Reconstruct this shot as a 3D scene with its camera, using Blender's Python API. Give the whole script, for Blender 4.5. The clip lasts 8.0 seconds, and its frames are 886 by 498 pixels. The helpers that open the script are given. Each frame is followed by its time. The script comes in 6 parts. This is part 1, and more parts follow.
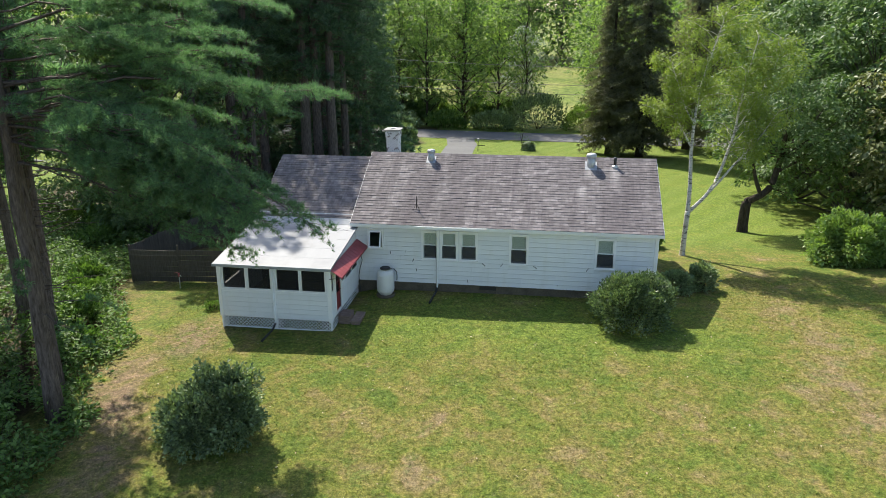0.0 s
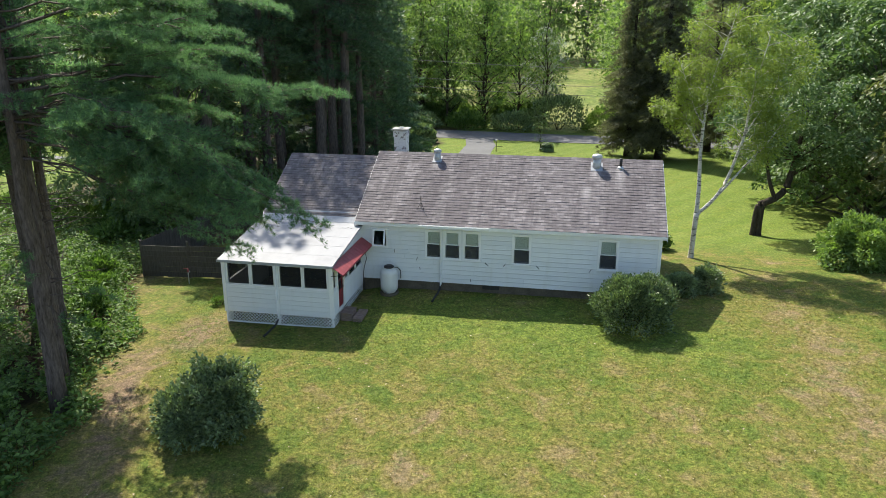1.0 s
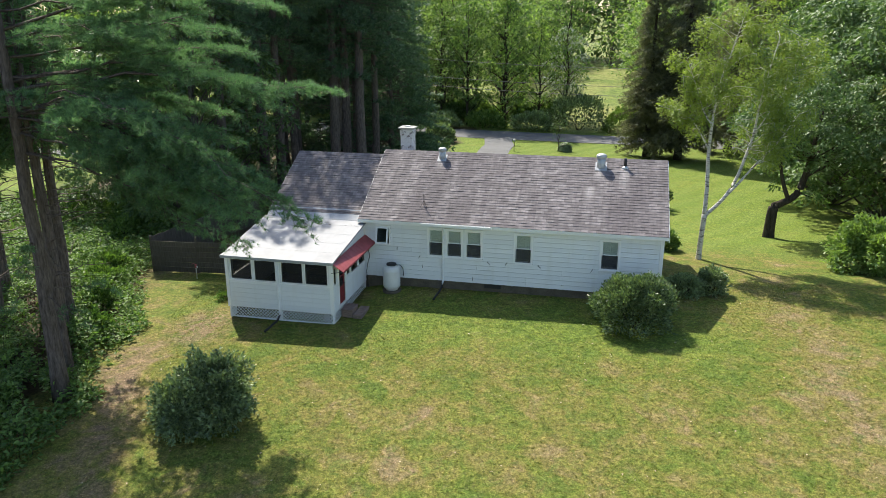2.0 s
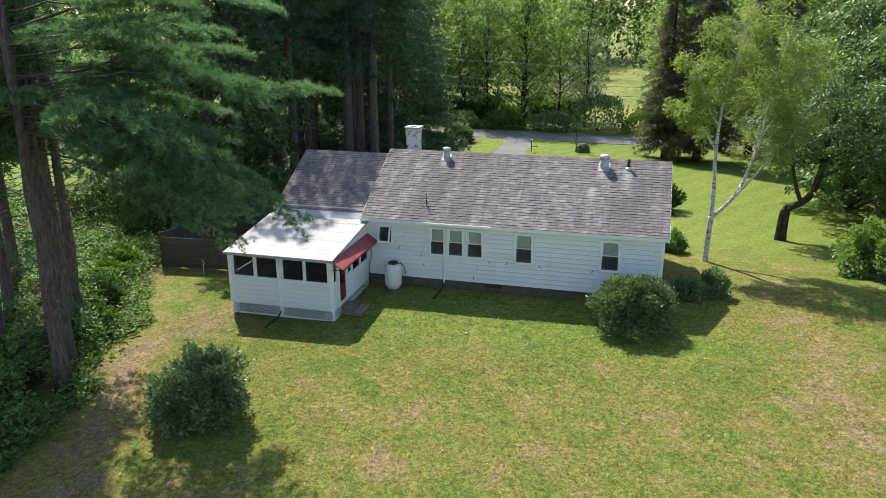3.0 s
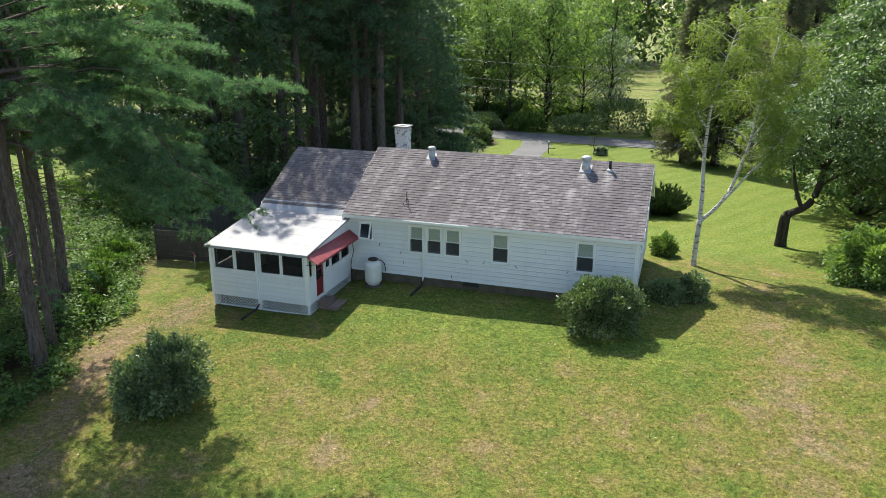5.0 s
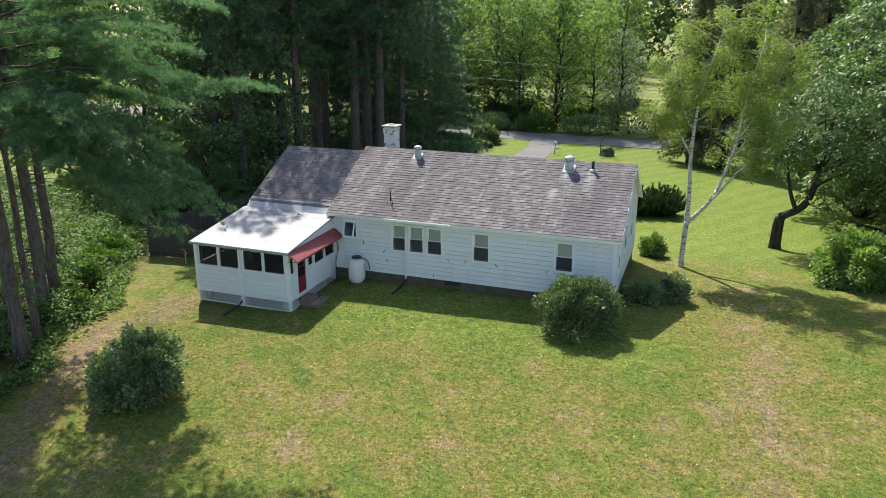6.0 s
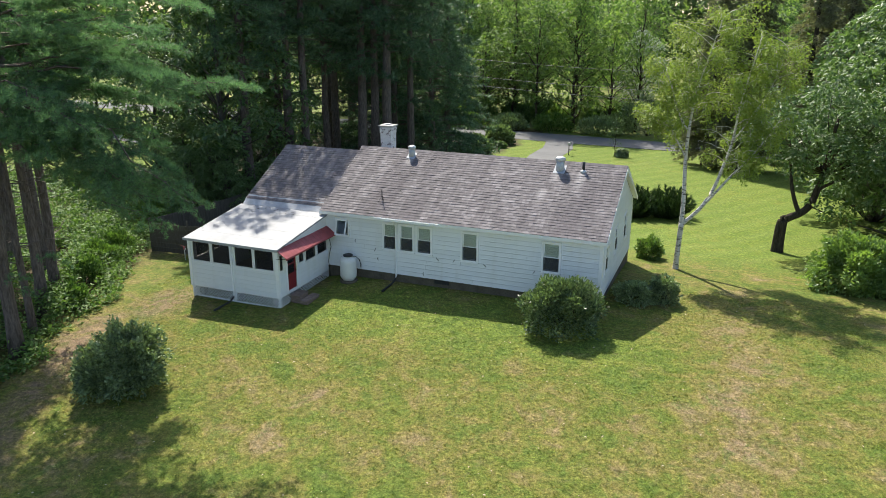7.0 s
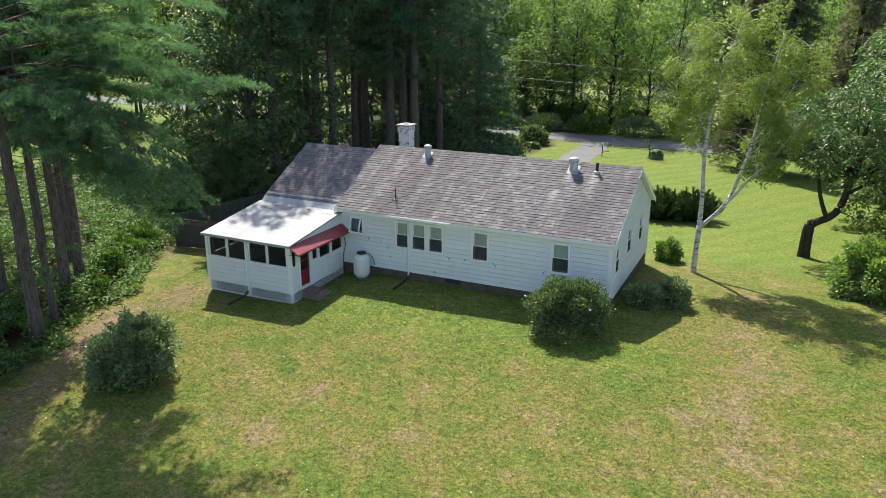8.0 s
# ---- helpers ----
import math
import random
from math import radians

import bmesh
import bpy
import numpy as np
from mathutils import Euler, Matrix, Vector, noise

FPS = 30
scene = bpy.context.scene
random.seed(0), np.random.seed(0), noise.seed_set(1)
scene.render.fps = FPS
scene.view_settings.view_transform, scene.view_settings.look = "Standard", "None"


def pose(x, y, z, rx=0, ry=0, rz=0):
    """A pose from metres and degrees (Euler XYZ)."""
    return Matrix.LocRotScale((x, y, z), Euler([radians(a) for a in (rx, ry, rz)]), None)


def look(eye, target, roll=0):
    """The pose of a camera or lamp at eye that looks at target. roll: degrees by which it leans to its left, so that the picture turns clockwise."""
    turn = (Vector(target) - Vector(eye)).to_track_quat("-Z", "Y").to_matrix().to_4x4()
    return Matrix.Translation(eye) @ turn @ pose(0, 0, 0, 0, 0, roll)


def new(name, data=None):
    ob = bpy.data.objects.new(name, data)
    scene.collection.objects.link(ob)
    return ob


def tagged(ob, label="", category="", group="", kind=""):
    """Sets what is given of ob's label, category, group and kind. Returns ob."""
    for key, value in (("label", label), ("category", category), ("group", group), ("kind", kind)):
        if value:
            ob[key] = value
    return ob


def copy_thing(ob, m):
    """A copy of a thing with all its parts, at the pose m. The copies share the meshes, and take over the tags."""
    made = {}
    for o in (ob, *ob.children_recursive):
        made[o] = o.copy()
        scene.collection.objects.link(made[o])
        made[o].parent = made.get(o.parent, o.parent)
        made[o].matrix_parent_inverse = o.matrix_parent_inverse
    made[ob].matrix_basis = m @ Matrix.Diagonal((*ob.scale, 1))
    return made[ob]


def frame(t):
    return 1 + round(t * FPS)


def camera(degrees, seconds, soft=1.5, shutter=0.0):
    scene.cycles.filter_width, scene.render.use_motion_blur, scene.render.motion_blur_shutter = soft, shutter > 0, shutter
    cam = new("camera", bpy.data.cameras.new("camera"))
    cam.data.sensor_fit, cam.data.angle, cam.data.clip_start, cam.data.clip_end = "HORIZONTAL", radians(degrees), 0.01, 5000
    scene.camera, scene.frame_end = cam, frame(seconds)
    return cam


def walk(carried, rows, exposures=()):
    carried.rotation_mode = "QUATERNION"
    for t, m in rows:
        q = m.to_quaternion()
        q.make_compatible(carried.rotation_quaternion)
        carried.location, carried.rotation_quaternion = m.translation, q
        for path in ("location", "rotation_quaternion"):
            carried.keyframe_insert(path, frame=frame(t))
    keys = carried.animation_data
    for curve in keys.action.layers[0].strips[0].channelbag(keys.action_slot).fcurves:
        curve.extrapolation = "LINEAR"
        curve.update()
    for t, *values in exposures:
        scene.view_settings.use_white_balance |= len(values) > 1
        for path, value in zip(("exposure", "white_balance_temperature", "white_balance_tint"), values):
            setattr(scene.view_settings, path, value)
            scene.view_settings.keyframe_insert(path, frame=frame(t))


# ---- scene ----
cam = camera(61.3, 8.0, soft=0.75)
PATH = [
    (0, (8.635, -30.255, 12.085), (8.352, -28.372, 11.473), -0.1),
    (0.5, (9.053, -30.235, 12.057), (8.74, -28.357, 11.446), -0.0),
    (1, (9.595, -30.268, 12.062), (9.245, -28.395, 11.452), -0.0),
    (1.5, (10.108, -30.237, 12.029), (9.724, -28.371, 11.42), -0.0),
    (3, (11.693, -30.112, 12.064), (11.209, -28.27, 11.453), 0.0),
    (3.5, (12.207, -30.029, 11.998), (11.693, -28.194, 11.391), 0.1),
    (4, (12.858, -29.932, 11.975), (12.314, -28.105, 11.369), 0.1),
    (4.5, (13.544, -29.825, 11.989), (12.98, -28.005, 11.383), 0.2),
    (6, (15.974, -29.388, 12.036), (15.339, -27.591, 11.429), 0.3),
    (6.5, (16.848, -29.202, 12.021), (16.177, -27.418, 11.416), 0.2),
    (7, (17.617, -29.011, 12.048), (16.913, -27.239, 11.442), 0.3),
    (7.5, (18.304, -28.803, 12.054), (17.552, -27.052, 11.447), 0.2),
    (8, (18.984, -28.609, 12.058), (18.174, -26.884, 11.452), 0.2),
]
walk(cam, [(t, look(eye, target, roll)) for t, eye, target, roll in PATH])

# ---- light ----
SUN_TO = Vector((-0.50, 0.66, 1.0)).normalized()
scene.view_settings.exposure = 0.74
world = bpy.data.worlds.new("sky")
scene.world = world
world.use_nodes = True
wn = world.node_tree.nodes
sky = wn.new("ShaderNodeTexSky")
sky.sky_type = 'NISHITA'
sky.sun_disc = False
sky.sun_elevation = math.asin(SUN_TO.z)
sky.sun_rotation = math.atan2(SUN_TO.x, SUN_TO.y)
sky.air_density, sky.dust_density, sky.ozone_density = 1.0, 1.2, 1.0
world.node_tree.links.new(sky.outputs[0], wn["Background"].inputs[0])
wn["Background"].inputs[1].default_value = 0.14
sun = new("sun", bpy.data.lights.new("sun", "SUN"))
sun.data.energy, sun.data.angle, sun.data.color = 4.8, radians(0.53), (1.0, 0.94, 0.82)
sun.matrix_world = look(SUN_TO * 60, (0, 0, 0))


# ---- materials ----
class Nodes:
    """A small writer of node trees."""

    def __init__(self, name):
        self.mat = bpy.data.materials.new(name)
        self.mat.use_nodes = True
        self.t = self.mat.node_tree
        self.bsdf = self.t.nodes["Principled BSDF"]
        self.out = self.t.nodes["Material Output"]

    def add(self, kind, **values):
        n = self.t.nodes.new(kind)
        for k, v in values.items():
            n.inputs[k.replace("_", " ")].default_value = v
        return n

    def link(self, a, b):
        self.t.links.new(a, b)

    def place(self):
        return self.t.nodes.new("ShaderNodeNewGeometry").outputs["Position"]

    def local(self):
        return self.t.nodes.new("ShaderNodeTexCoord").outputs["Object"]

    def noise(self, scale, detail=4.0, where=None, rough=0.55, stretch=None, distortion=0.0):
        n = self.add("ShaderNodeTexNoise", Scale=scale, Detail=detail, Roughness=rough, Distortion=distortion)
        where = where or self.place()
        if stretch:
            m = self.add("ShaderNodeMapping", Scale=stretch)
            self.link(where, m.inputs[0])
            where = m.outputs[0]
        self.link(where, n.inputs["Vector"])
        return n.outputs[0]

    def ramp(self, fac, stops):
        n = self.t.nodes.new("ShaderNodeValToRGB")
        e = n.color_ramp.elements
        while len(e) < len(stops):
            e.new(0.5)
        for el, (p, c) in zip(e, stops):
            el.position = p
            el.color = (*c, 1) if len(c) == 3 else c
        self.link(fac, n.inputs[0])
        return n.outputs[0]

    def grey(self, fac, lo, hi):
        n = self.t.nodes.new("ShaderNodeMapRange")
        n.inputs[1].default_value, n.inputs[2].default_value = lo, hi
        self.link(fac, n.inputs[0])
        return n.outputs[0]

    def mix(self, fac, a, b, kind="MIX"):
        n = self.t.nodes.new("ShaderNodeMix")
        n.data_type, n.blend_type = 'RGBA', kind
        for v, i in ((fac, 0), (a, 6), (b, 7)):
            if isinstance(v, (int, float)):
                n.inputs[i].default_value = v
            elif isinstance(v, tuple):
                n.inputs[i].default_value = (*v, 1)
            else:
                self.link(v, n.inputs[i])
        return n.outputs[2]

    def math(self, op, a, b=0.0):
        n = self.t.nodes.new("ShaderNodeMath")
        n.operation = op
        for v, i in ((a, 0), (b, 1)):
            if isinstance(v, (int, float)):
                n.inputs[i].default_value = v
            else:
                self.link(v, n.inputs[i])
        return n.outputs[0]

    def split(self, v):
        n = self.t.nodes.new("ShaderNodeSeparateXYZ")
        self.link(v, n.inputs[0])
        return n.outputs

    def island(self):
        return self.t.nodes.new("ShaderNodeNewGeometry").outputs["Random Per Island"]

    def each(self):
        return self.t.nodes.new("ShaderNodeObjectInfo").outputs["Random"]

    def bump(self, height, strength=0.3, distance=0.02):
        n = self.add("ShaderNodeBump", Strength=strength, Distance=distance)
        self.link(height, n.inputs["Height"])
        self.link(n.outputs[0], self.bsdf.inputs["Normal"])
        return n.outputs[0]

    def done(self, colour=None, rough=0.6, metal=0.0, spec=0.5):
        if colour is not None:
            if isinstance(colour, tuple):
                self.bsdf.inputs["Base Color"].default_value = (*colour, 1)
            else:
                self.link(colour, self.bsdf.inputs["Base Color"])
        if isinstance(rough, (int, float)):
            self.bsdf.inputs["Roughness"].default_value = rough
        else:
            self.link(rough, self.bsdf.inputs["Roughness"])
        self.bsdf.inputs["Metallic"].default_value = metal
        self.bsdf.inputs["Specular IOR Level"].default_value = spec
        return self.mat


def foliage(name, dark, light, through_tint, share=0.35, rough=0.5, spec=0.35, patch=0.25):
    """Leaves: two tones by leaf and by clump, with light passing through them."""
    m = Nodes(name)
    tone = m.math("ADD", m.math("MULTIPLY", m.island(), 0.50), m.math("MULTIPLY", m.noise(patch, 2.0), 0.40))
    tone = m.math("ADD", tone, m.math("MULTIPLY", m.math("SUBTRACT", m.each(), 0.35), 0.28))
    col = m.ramp(tone, [(0.15, dark), (0.85, light)])
    m.done(col, rough, spec=spec)
    tr = m.add("ShaderNodeBsdfTranslucent")
    m.link(m.mix(1.0, col, through_tint, "MULTIPLY"), tr.inputs["Color"])
    mx = m.add("ShaderNodeMixShader", Fac=share)
    m.link(m.bsdf.outputs[0], mx.inputs[1])
    m.link(tr.outputs[0], mx.inputs[2])
    m.link(mx.outputs[0], m.out.inputs[0])
    return m.mat


def plain(name, colour, rough=0.6, metal=0.0, spread=0.12, scale=6.0, bump=0.0, spec=0.5):
    """A paint, metal or plastic with slight dirt at two scales."""
    m = Nodes(name)
    n = m.math("ADD", m.math("MULTIPLY", m.noise(scale, 5.0), 0.6), m.math("MULTIPLY", m.noise(scale * 9, 3.0), 0.4))
    lo = tuple(c * (1 - spread * 1.6) for c in colour)
    hi = tuple(min(1.0, c * (1 + spread)) for c in colour)
    if bump:
        m.bump(n, bump, 0.01)
    return m.done(m.ramp(n, [(0.3, lo), (0.7, hi)]), rough, metal, spec)


def lawn_colour(m):
    """The colour of the turf by place: green, straw and bare patches, woodland floor and far meadow."""
    p = m.place()
    x, y, z = m.split(p)
    big = m.noise(0.22, 4.0, p, 0.6)
    mid = m.noise(0.85, 6.0, p, 0.68, distortion=0.8)
    other = m.noise(1.5, 6.0, p, 0.72, distortion=0.9)
    small = m.noise(2.9, 5.0, p, 0.7, distortion=0.6)
    clump = m.noise(7.0, 5.0, p, 0.72)
    hair = m.noise(19.0, 4.0, p, 0.75)
    # worn strip past the end of the house, fresher grass by the wall and on the far lawn
    line = m.math("ADD", m.math("MULTIPLY", y, 0.09), m.math("SUBTRACT", x, 18.1))
    worn = m.math("MULTIPLY", m.grey(m.math("ABSOLUTE", line), 1.9, 0.1), m.grey(y, 6.0, 0.0))
    worn = m.math("MAXIMUM", worn, m.math("MULTIPLY", m.math("MULTIPLY", m.grey(line, 0.0, 5.0), m.grey(y, 2.0, -5.0)), 0.30))
    fresh = m.grey(y, 8.0, 14.0)
    by_wall = m.math("MULTIPLY", m.grey(m.math("ABSOLUTE", m.math("SUBTRACT", y, -3.0)), 3.2, 0.6), m.math("MULTIPLY", m.grey(x, 0.0, 3.0), m.grey(x, 17.0, 14.0)))
    left = m.grey(m.math("ABSOLUTE", m.math("ADD", x, m.math("ADD", 5.1, m.math("MULTIPLY", m.math("ADD", y, 10.8), 0.42)))), 1.7, 0.2)
    left = m.math("MULTIPLY", left, m.grey(y, -5.0, -9.5))
    dry = m.math("ADD", m.math("MULTIPLY", big, 0.40), m.math("ADD", m.math("MULTIPLY", mid, 0.62), -0.01))
    dry = m.math("ADD", dry, m.math("ADD", m.math("MULTIPLY", worn, 0.10), m.math("MULTIPLY", left, 0.12)))
    dry = m.math("SUBTRACT", dry, m.math("ADD", m.math("MULTIPLY", fresh, 0.10), m.math("MULTIPLY", by_wall, 0.10)))
    grass = m.ramp(dry, [(0.37, (0.092, 0.150, 0.022)), (0.445, (0.122, 0.166, 0.024)), (0.495, (0.152, 0.176, 0.031)), (0.55, (0.182, 0.180, 0.042)), (0.62, (0.214, 0.186, 0.070)), (0.70, (0.258, 0.206, 0.108))])
    grass = m.mix(m.math("MULTIPLY", m.math("MULTIPLY", by_wall, m.grey(small, 0.30, 0.62)), 0.75), grass, (0.150, 0.222, 0.030))
    # patches of other grasses and flat weeds
    grass = m.mix(m.math("MULTIPLY", m.grey(other, 0.52, 0.62), 0.55), grass, (0.100, 0.172, 0.028))
    grass = m.mix(m.math("MULTIPLY", m.grey(other, 0.44, 0.34), 0.35), grass, (0.205, 0.190, 0.078))
    grass = m.mix(1.0, grass, m.ramp(small, [(0.36, (0.80, 0.85, 0.80)), (0.5, (1.0, 1.0, 1.0)), (0.64, (1.20, 1.16, 1.24))]), "MULTIPLY")
    # reddish bare soil and needle litter along the edge of the shade
    grass = m.mix(m.math("MULTIPLY", m.math("MULTIPLY", left, m.grey(mid, 0.44, 0.60)), 0.5), grass, (0.225, 0.160, 0.088))
    # trodden soil round the porch's open corner
    off = m.math("ADD", m.math("POWER", m.math("ADD", x, 5.0), 2.0), m.math("POWER", m.math("MULTIPLY", m.math("ADD", y, 5.0), 0.7), 2.0))
    grass = m.mix(m.math("MULTIPLY", m.math("MULTIPLY", m.grey(off, 2.6, 0.3), m.grey(small, 0.36, 0.58)), 0.85), grass, (0.235, 0.172, 0.100))
    # mowing lanes on the front lawn
    lane = m.t.nodes.new("ShaderNodeTexWave")
    lane.inputs["Scale"].default_value, lane.inputs["Distortion"].default_value = 0.16, 3.0
    turn = m.add("ShaderNodeMapping", Rotation=(0, 0, 0.5))
    m.link(p, turn.inputs[0])
    m.link(turn.outputs[0], lane.inputs["Vector"])
    grass = m.mix(m.math("MULTIPLY", m.math("MULTIPLY", lane.outputs["Fac"], fresh), 0.34), grass, (0.215, 0.270, 0.075))
    grass = m.mix(m.math("MULTIPLY", fresh, 0.42), grass, (0.165, 0.258, 0.028))
    # tufts: light tips and darker gaps at hand's width, blades finer still
    grass = m.mix(1.0, grass, m.ramp(clump, [(0.34, (0.58, 0.64, 0.56)), (0.47, (0.92, 0.94, 0.92)), (0.66, (1.50, 1.45, 1.47))]), "MULTIPLY")
    grass = m.mix(1.0, grass, m.ramp(hair, [(0.35, (0.62, 0.62, 0.60)), (0.5, (0.98, 0.98, 0.98)), (0.65, (1.40, 1.39, 1.36))]), "MULTIPLY")
    grass = m.mix(1.0, grass, (0.985, 0.895, 1.07), "MULTIPLY")
    # woodland floor under the pines and in the grove
    edge = m.math("MULTIPLY", m.math("SUBTRACT", m.noise(0.35, 4.0, p), 0.5), 5.0)
    west = m.grey(m.math("ADD", m.math("ADD", x, edge), m.math("MULTIPLY", m.math("MULTIPLY", m.grey(y, -9.0, 1.7), m.grey(y, 9.0, 5.0)), 4.0)), -6.6, -8.2)
    open_ground = m.math("MULTIPLY", m.grey(x, -11.0, -13.0), m.math("MULTIPLY", m.grey(y, 0.5, 2.0), m.grey(y, 18.0, 14.0)))
    far_lawn = m.math("MULTIPLY", m.grey(x, -30.0, -34.0), m.grey(y, 8.0, 14.0))
    west = m.math("SUBTRACT", west, m.math("MAXIMUM", open_ground, far_lawn))
    weeds = m.mix(m.grey(clump, 0.35, 0.65), (0.050, 0.090, 0.018), (0.150, 0.200, 0.045))
    grass = m.mix(m.math("MULTIPLY", open_ground, 0.85), grass, weeds)
    litter = m.mix(m.grey(clump, 0.3, 0.7), (0.034, 0.027, 0.016), (0.105, 0.076, 0.042))
    grass = m.mix(m.grey(west, 0.0, 1.0), grass, litter)
    meadow = m.mix(m.grey(m.noise(0.12, 5.0, p), 0.35, 0.65), (0.12, 0.165, 0.036), (0.21, 0.215, 0.07))
    meadow = m.mix(1.0, meadow, m.ramp(m.noise(0.9, 5.0, p, 0.7, stretch=(1.0, 0.5, 1.0)), [(0.36, (0.62, 0.68, 0.60)), (0.5, (1.0, 1.0, 1.0)), (0.64, (1.45, 1.38, 1.30))]), "MULTIPLY")
    return m.mix(m.grey(y, 69.0, 72.0), grass, meadow), clump, hair


def lawn_material():
    m = Nodes("lawn")
    grass, fine, hair = lawn_colour(m)
    m.bump(m.math("ADD", fine, m.math("MULTIPLY", hair, 0.5)), 0.7, 0.09)
    return m.done(grass, 0.85, spec=0.15)


def blade_material():
    m = Nodes("grass_blades")
    grass, fine, hair = lawn_colour(m)
    col = m.mix(1.0, grass, m.ramp(m.island(), [(0.0, (1.05, 1.12, 1.0)), (0.5, (1.5, 1.5, 1.45)), (1.0, (2.2, 2.12, 2.05))]), "MULTIPLY")
    m.done(col, 0.6, spec=0.25)
    tr = m.add("ShaderNodeBsdfTranslucent")
    m.link(col, tr.inputs["Color"])
    mx = m.add("ShaderNodeMixShader", Fac=0.5)
    m.link(m.bsdf.outputs[0], mx.inputs[1])
    m.link(tr.outputs[0], mx.inputs[2])
    m.link(mx.outputs[0], m.out.inputs[0])
    return m.mat


def shingle_material(name, per_piece):
    m = Nodes(name)
    p = m.place()
    rnd = m.each() if per_piece else m.island()
    base = m.ramp(rnd, [(0.0, (0.108, 0.094, 0.099)), (0.4, (0.146, 0.129, 0.134)), (0.75, (0.182, 0.162, 0.167)), (1.0, (0.262, 0.238, 0.241))])
    # broad dark growth that runs down the slope, narrower streaks inside it, faded runs between
    broad = m.noise(1.0, 4.0, p, 0.6, stretch=(0.75, 0.16, 0.16))
    base = m.mix(m.math("MULTIPLY", m.grey(broad, 0.47, 0.62), 0.60), base, (0.070, 0.056, 0.066))
    streak = m.noise(1.0, 5.0, p, 0.62, stretch=(3.4, 0.30, 0.30))
    base = m.mix(m.math("MULTIPLY", m.grey(streak, 0.48, 0.64), 0.62), base, (0.062, 0.050, 0.058))
    pale = m.noise(1.0, 5.0, p, 0.65, stretch=(2.2, 0.35, 0.35))
    base = m.mix(m.math("MULTIPLY", m.grey(pale, 0.56, 0.72), 0.25), base, (0.270, 0.244, 0.242))
    rust = m.noise(1.3, 4.0, p, 0.6)
    base = m.mix(m.math("MULTIPLY", m.grey(rust, 0.52, 0.68), 0.15), base, (0.150, 0.118, 0.128))
    blot = m.noise(4.2, 5.0, p, 0.7)
    base = m.mix(1.0, base, m.ramp(blot, [(0.36, (0.70, 0.69, 0.70)), (0.5, (1.0, 1.0, 1.0)), (0.64, (1.34, 1.32, 1.30))]), "MULTIPLY")
    # pale runs of metal salts below the vents
    x, y, z = m.split(p)
    for vx, vy, run in ((11.35, 3.45, 1.5), (10.25, 3.35, 0.8), (3.0, 3.5, 0.6), (9.9, 2.2, 1.1)):
        near = m.grey(m.math("ABSOLUTE", m.math("SUBTRACT", x, vx)), 0.30, 0.05)
        below = m.math("MULTIPLY", m.grey(y, vy - run, vy - 0.2), m.grey(y, vy + 0.12, vy))
        base = m.mix(m.math("MULTIPLY", m.math("MULTIPLY", near, below), m.grey(streak, 0.30, 0.62)), base, (0.42, 0.39, 0.38))
    grit = m.noise(160.0, 2.0, p)
    base = m.mix(0.25, base, m.mix(grit, (0.02, 0.02, 0.02), (0.40, 0.37, 0.36)), "MIX")
    m.bump(grit, 0.5, 0.004)
    return m.done(base, 0.82, spec=0.3)


def bark_material(name, dark, light, scale, stretch):
    m = Nodes(name)
    n = m.noise(scale, 5.0, None, 0.65, stretch=stretch)
    m.bump(n, 0.8, 0.04)
    return m.done(m.ramp(n, [(0.3, dark), (0.7, light)]), 0.9, spec=0.2)


def birch_bark_material():
    m = Nodes("birch_bark")
    p = m.place()
    bands = m.noise(3.0, 4.0, p, 0.6, stretch=(1.0, 1.0, 5.0))
    blot = m.noise(2.2, 4.0, p, 0.6)
    col = m.mix(m.grey(bands, 0.535, 0.61), (0.56, 0.53, 0.47), (0.10, 0.09, 0.08))
    col = m.mix(m.grey(blot, 0.60, 0.70), col, (0.16, 0.14, 0.12))
    m.bump(bands, 0.4, 0.02)
    return m.done(col, 0.7)


def chimney_material():
    m = Nodes("flaking_painted_brick")
    p = m.place()
    flake = m.noise(5.5, 5.0, p, 0.7)
    brick = m.mix(m.each(), (0.20, 0.150, 0.13), (0.15, 0.14, 0.135))
    m.bump(m.noise(60.0, 3.0, p), 0.4, 0.005)
    return m.done(m.mix(m.grey(flake, 0.55, 0.60), (0.74, 0.73, 0.71), brick), 0.85)


def clapboard_material():
    m = Nodes("white_clapboard")
    p = m.place()
    stain = m.noise(1.0, 5.0, p, 0.6, stretch=(2.2, 2.2, 0.5))
    fine = m.noise(14.0, 4.0, p, 0.6, stretch=(0.3, 0.3, 3.0))
    col = m.mix(m.each(), (0.74, 0.755, 0.75), (0.80, 0.81, 0.80))
    col = m.mix(m.math("MULTIPLY", m.grey(stain, 0.52, 0.75), 0.30), col, (0.56, 0.55, 0.46))
    col = m.mix(m.math("MULTIPLY", m.grey(fine, 0.5, 0.8), 0.20), col, (0.60, 0.60, 0.58))
    m.bump(fine, 0.15, 0.004)
    return m.done(col, 0.55)


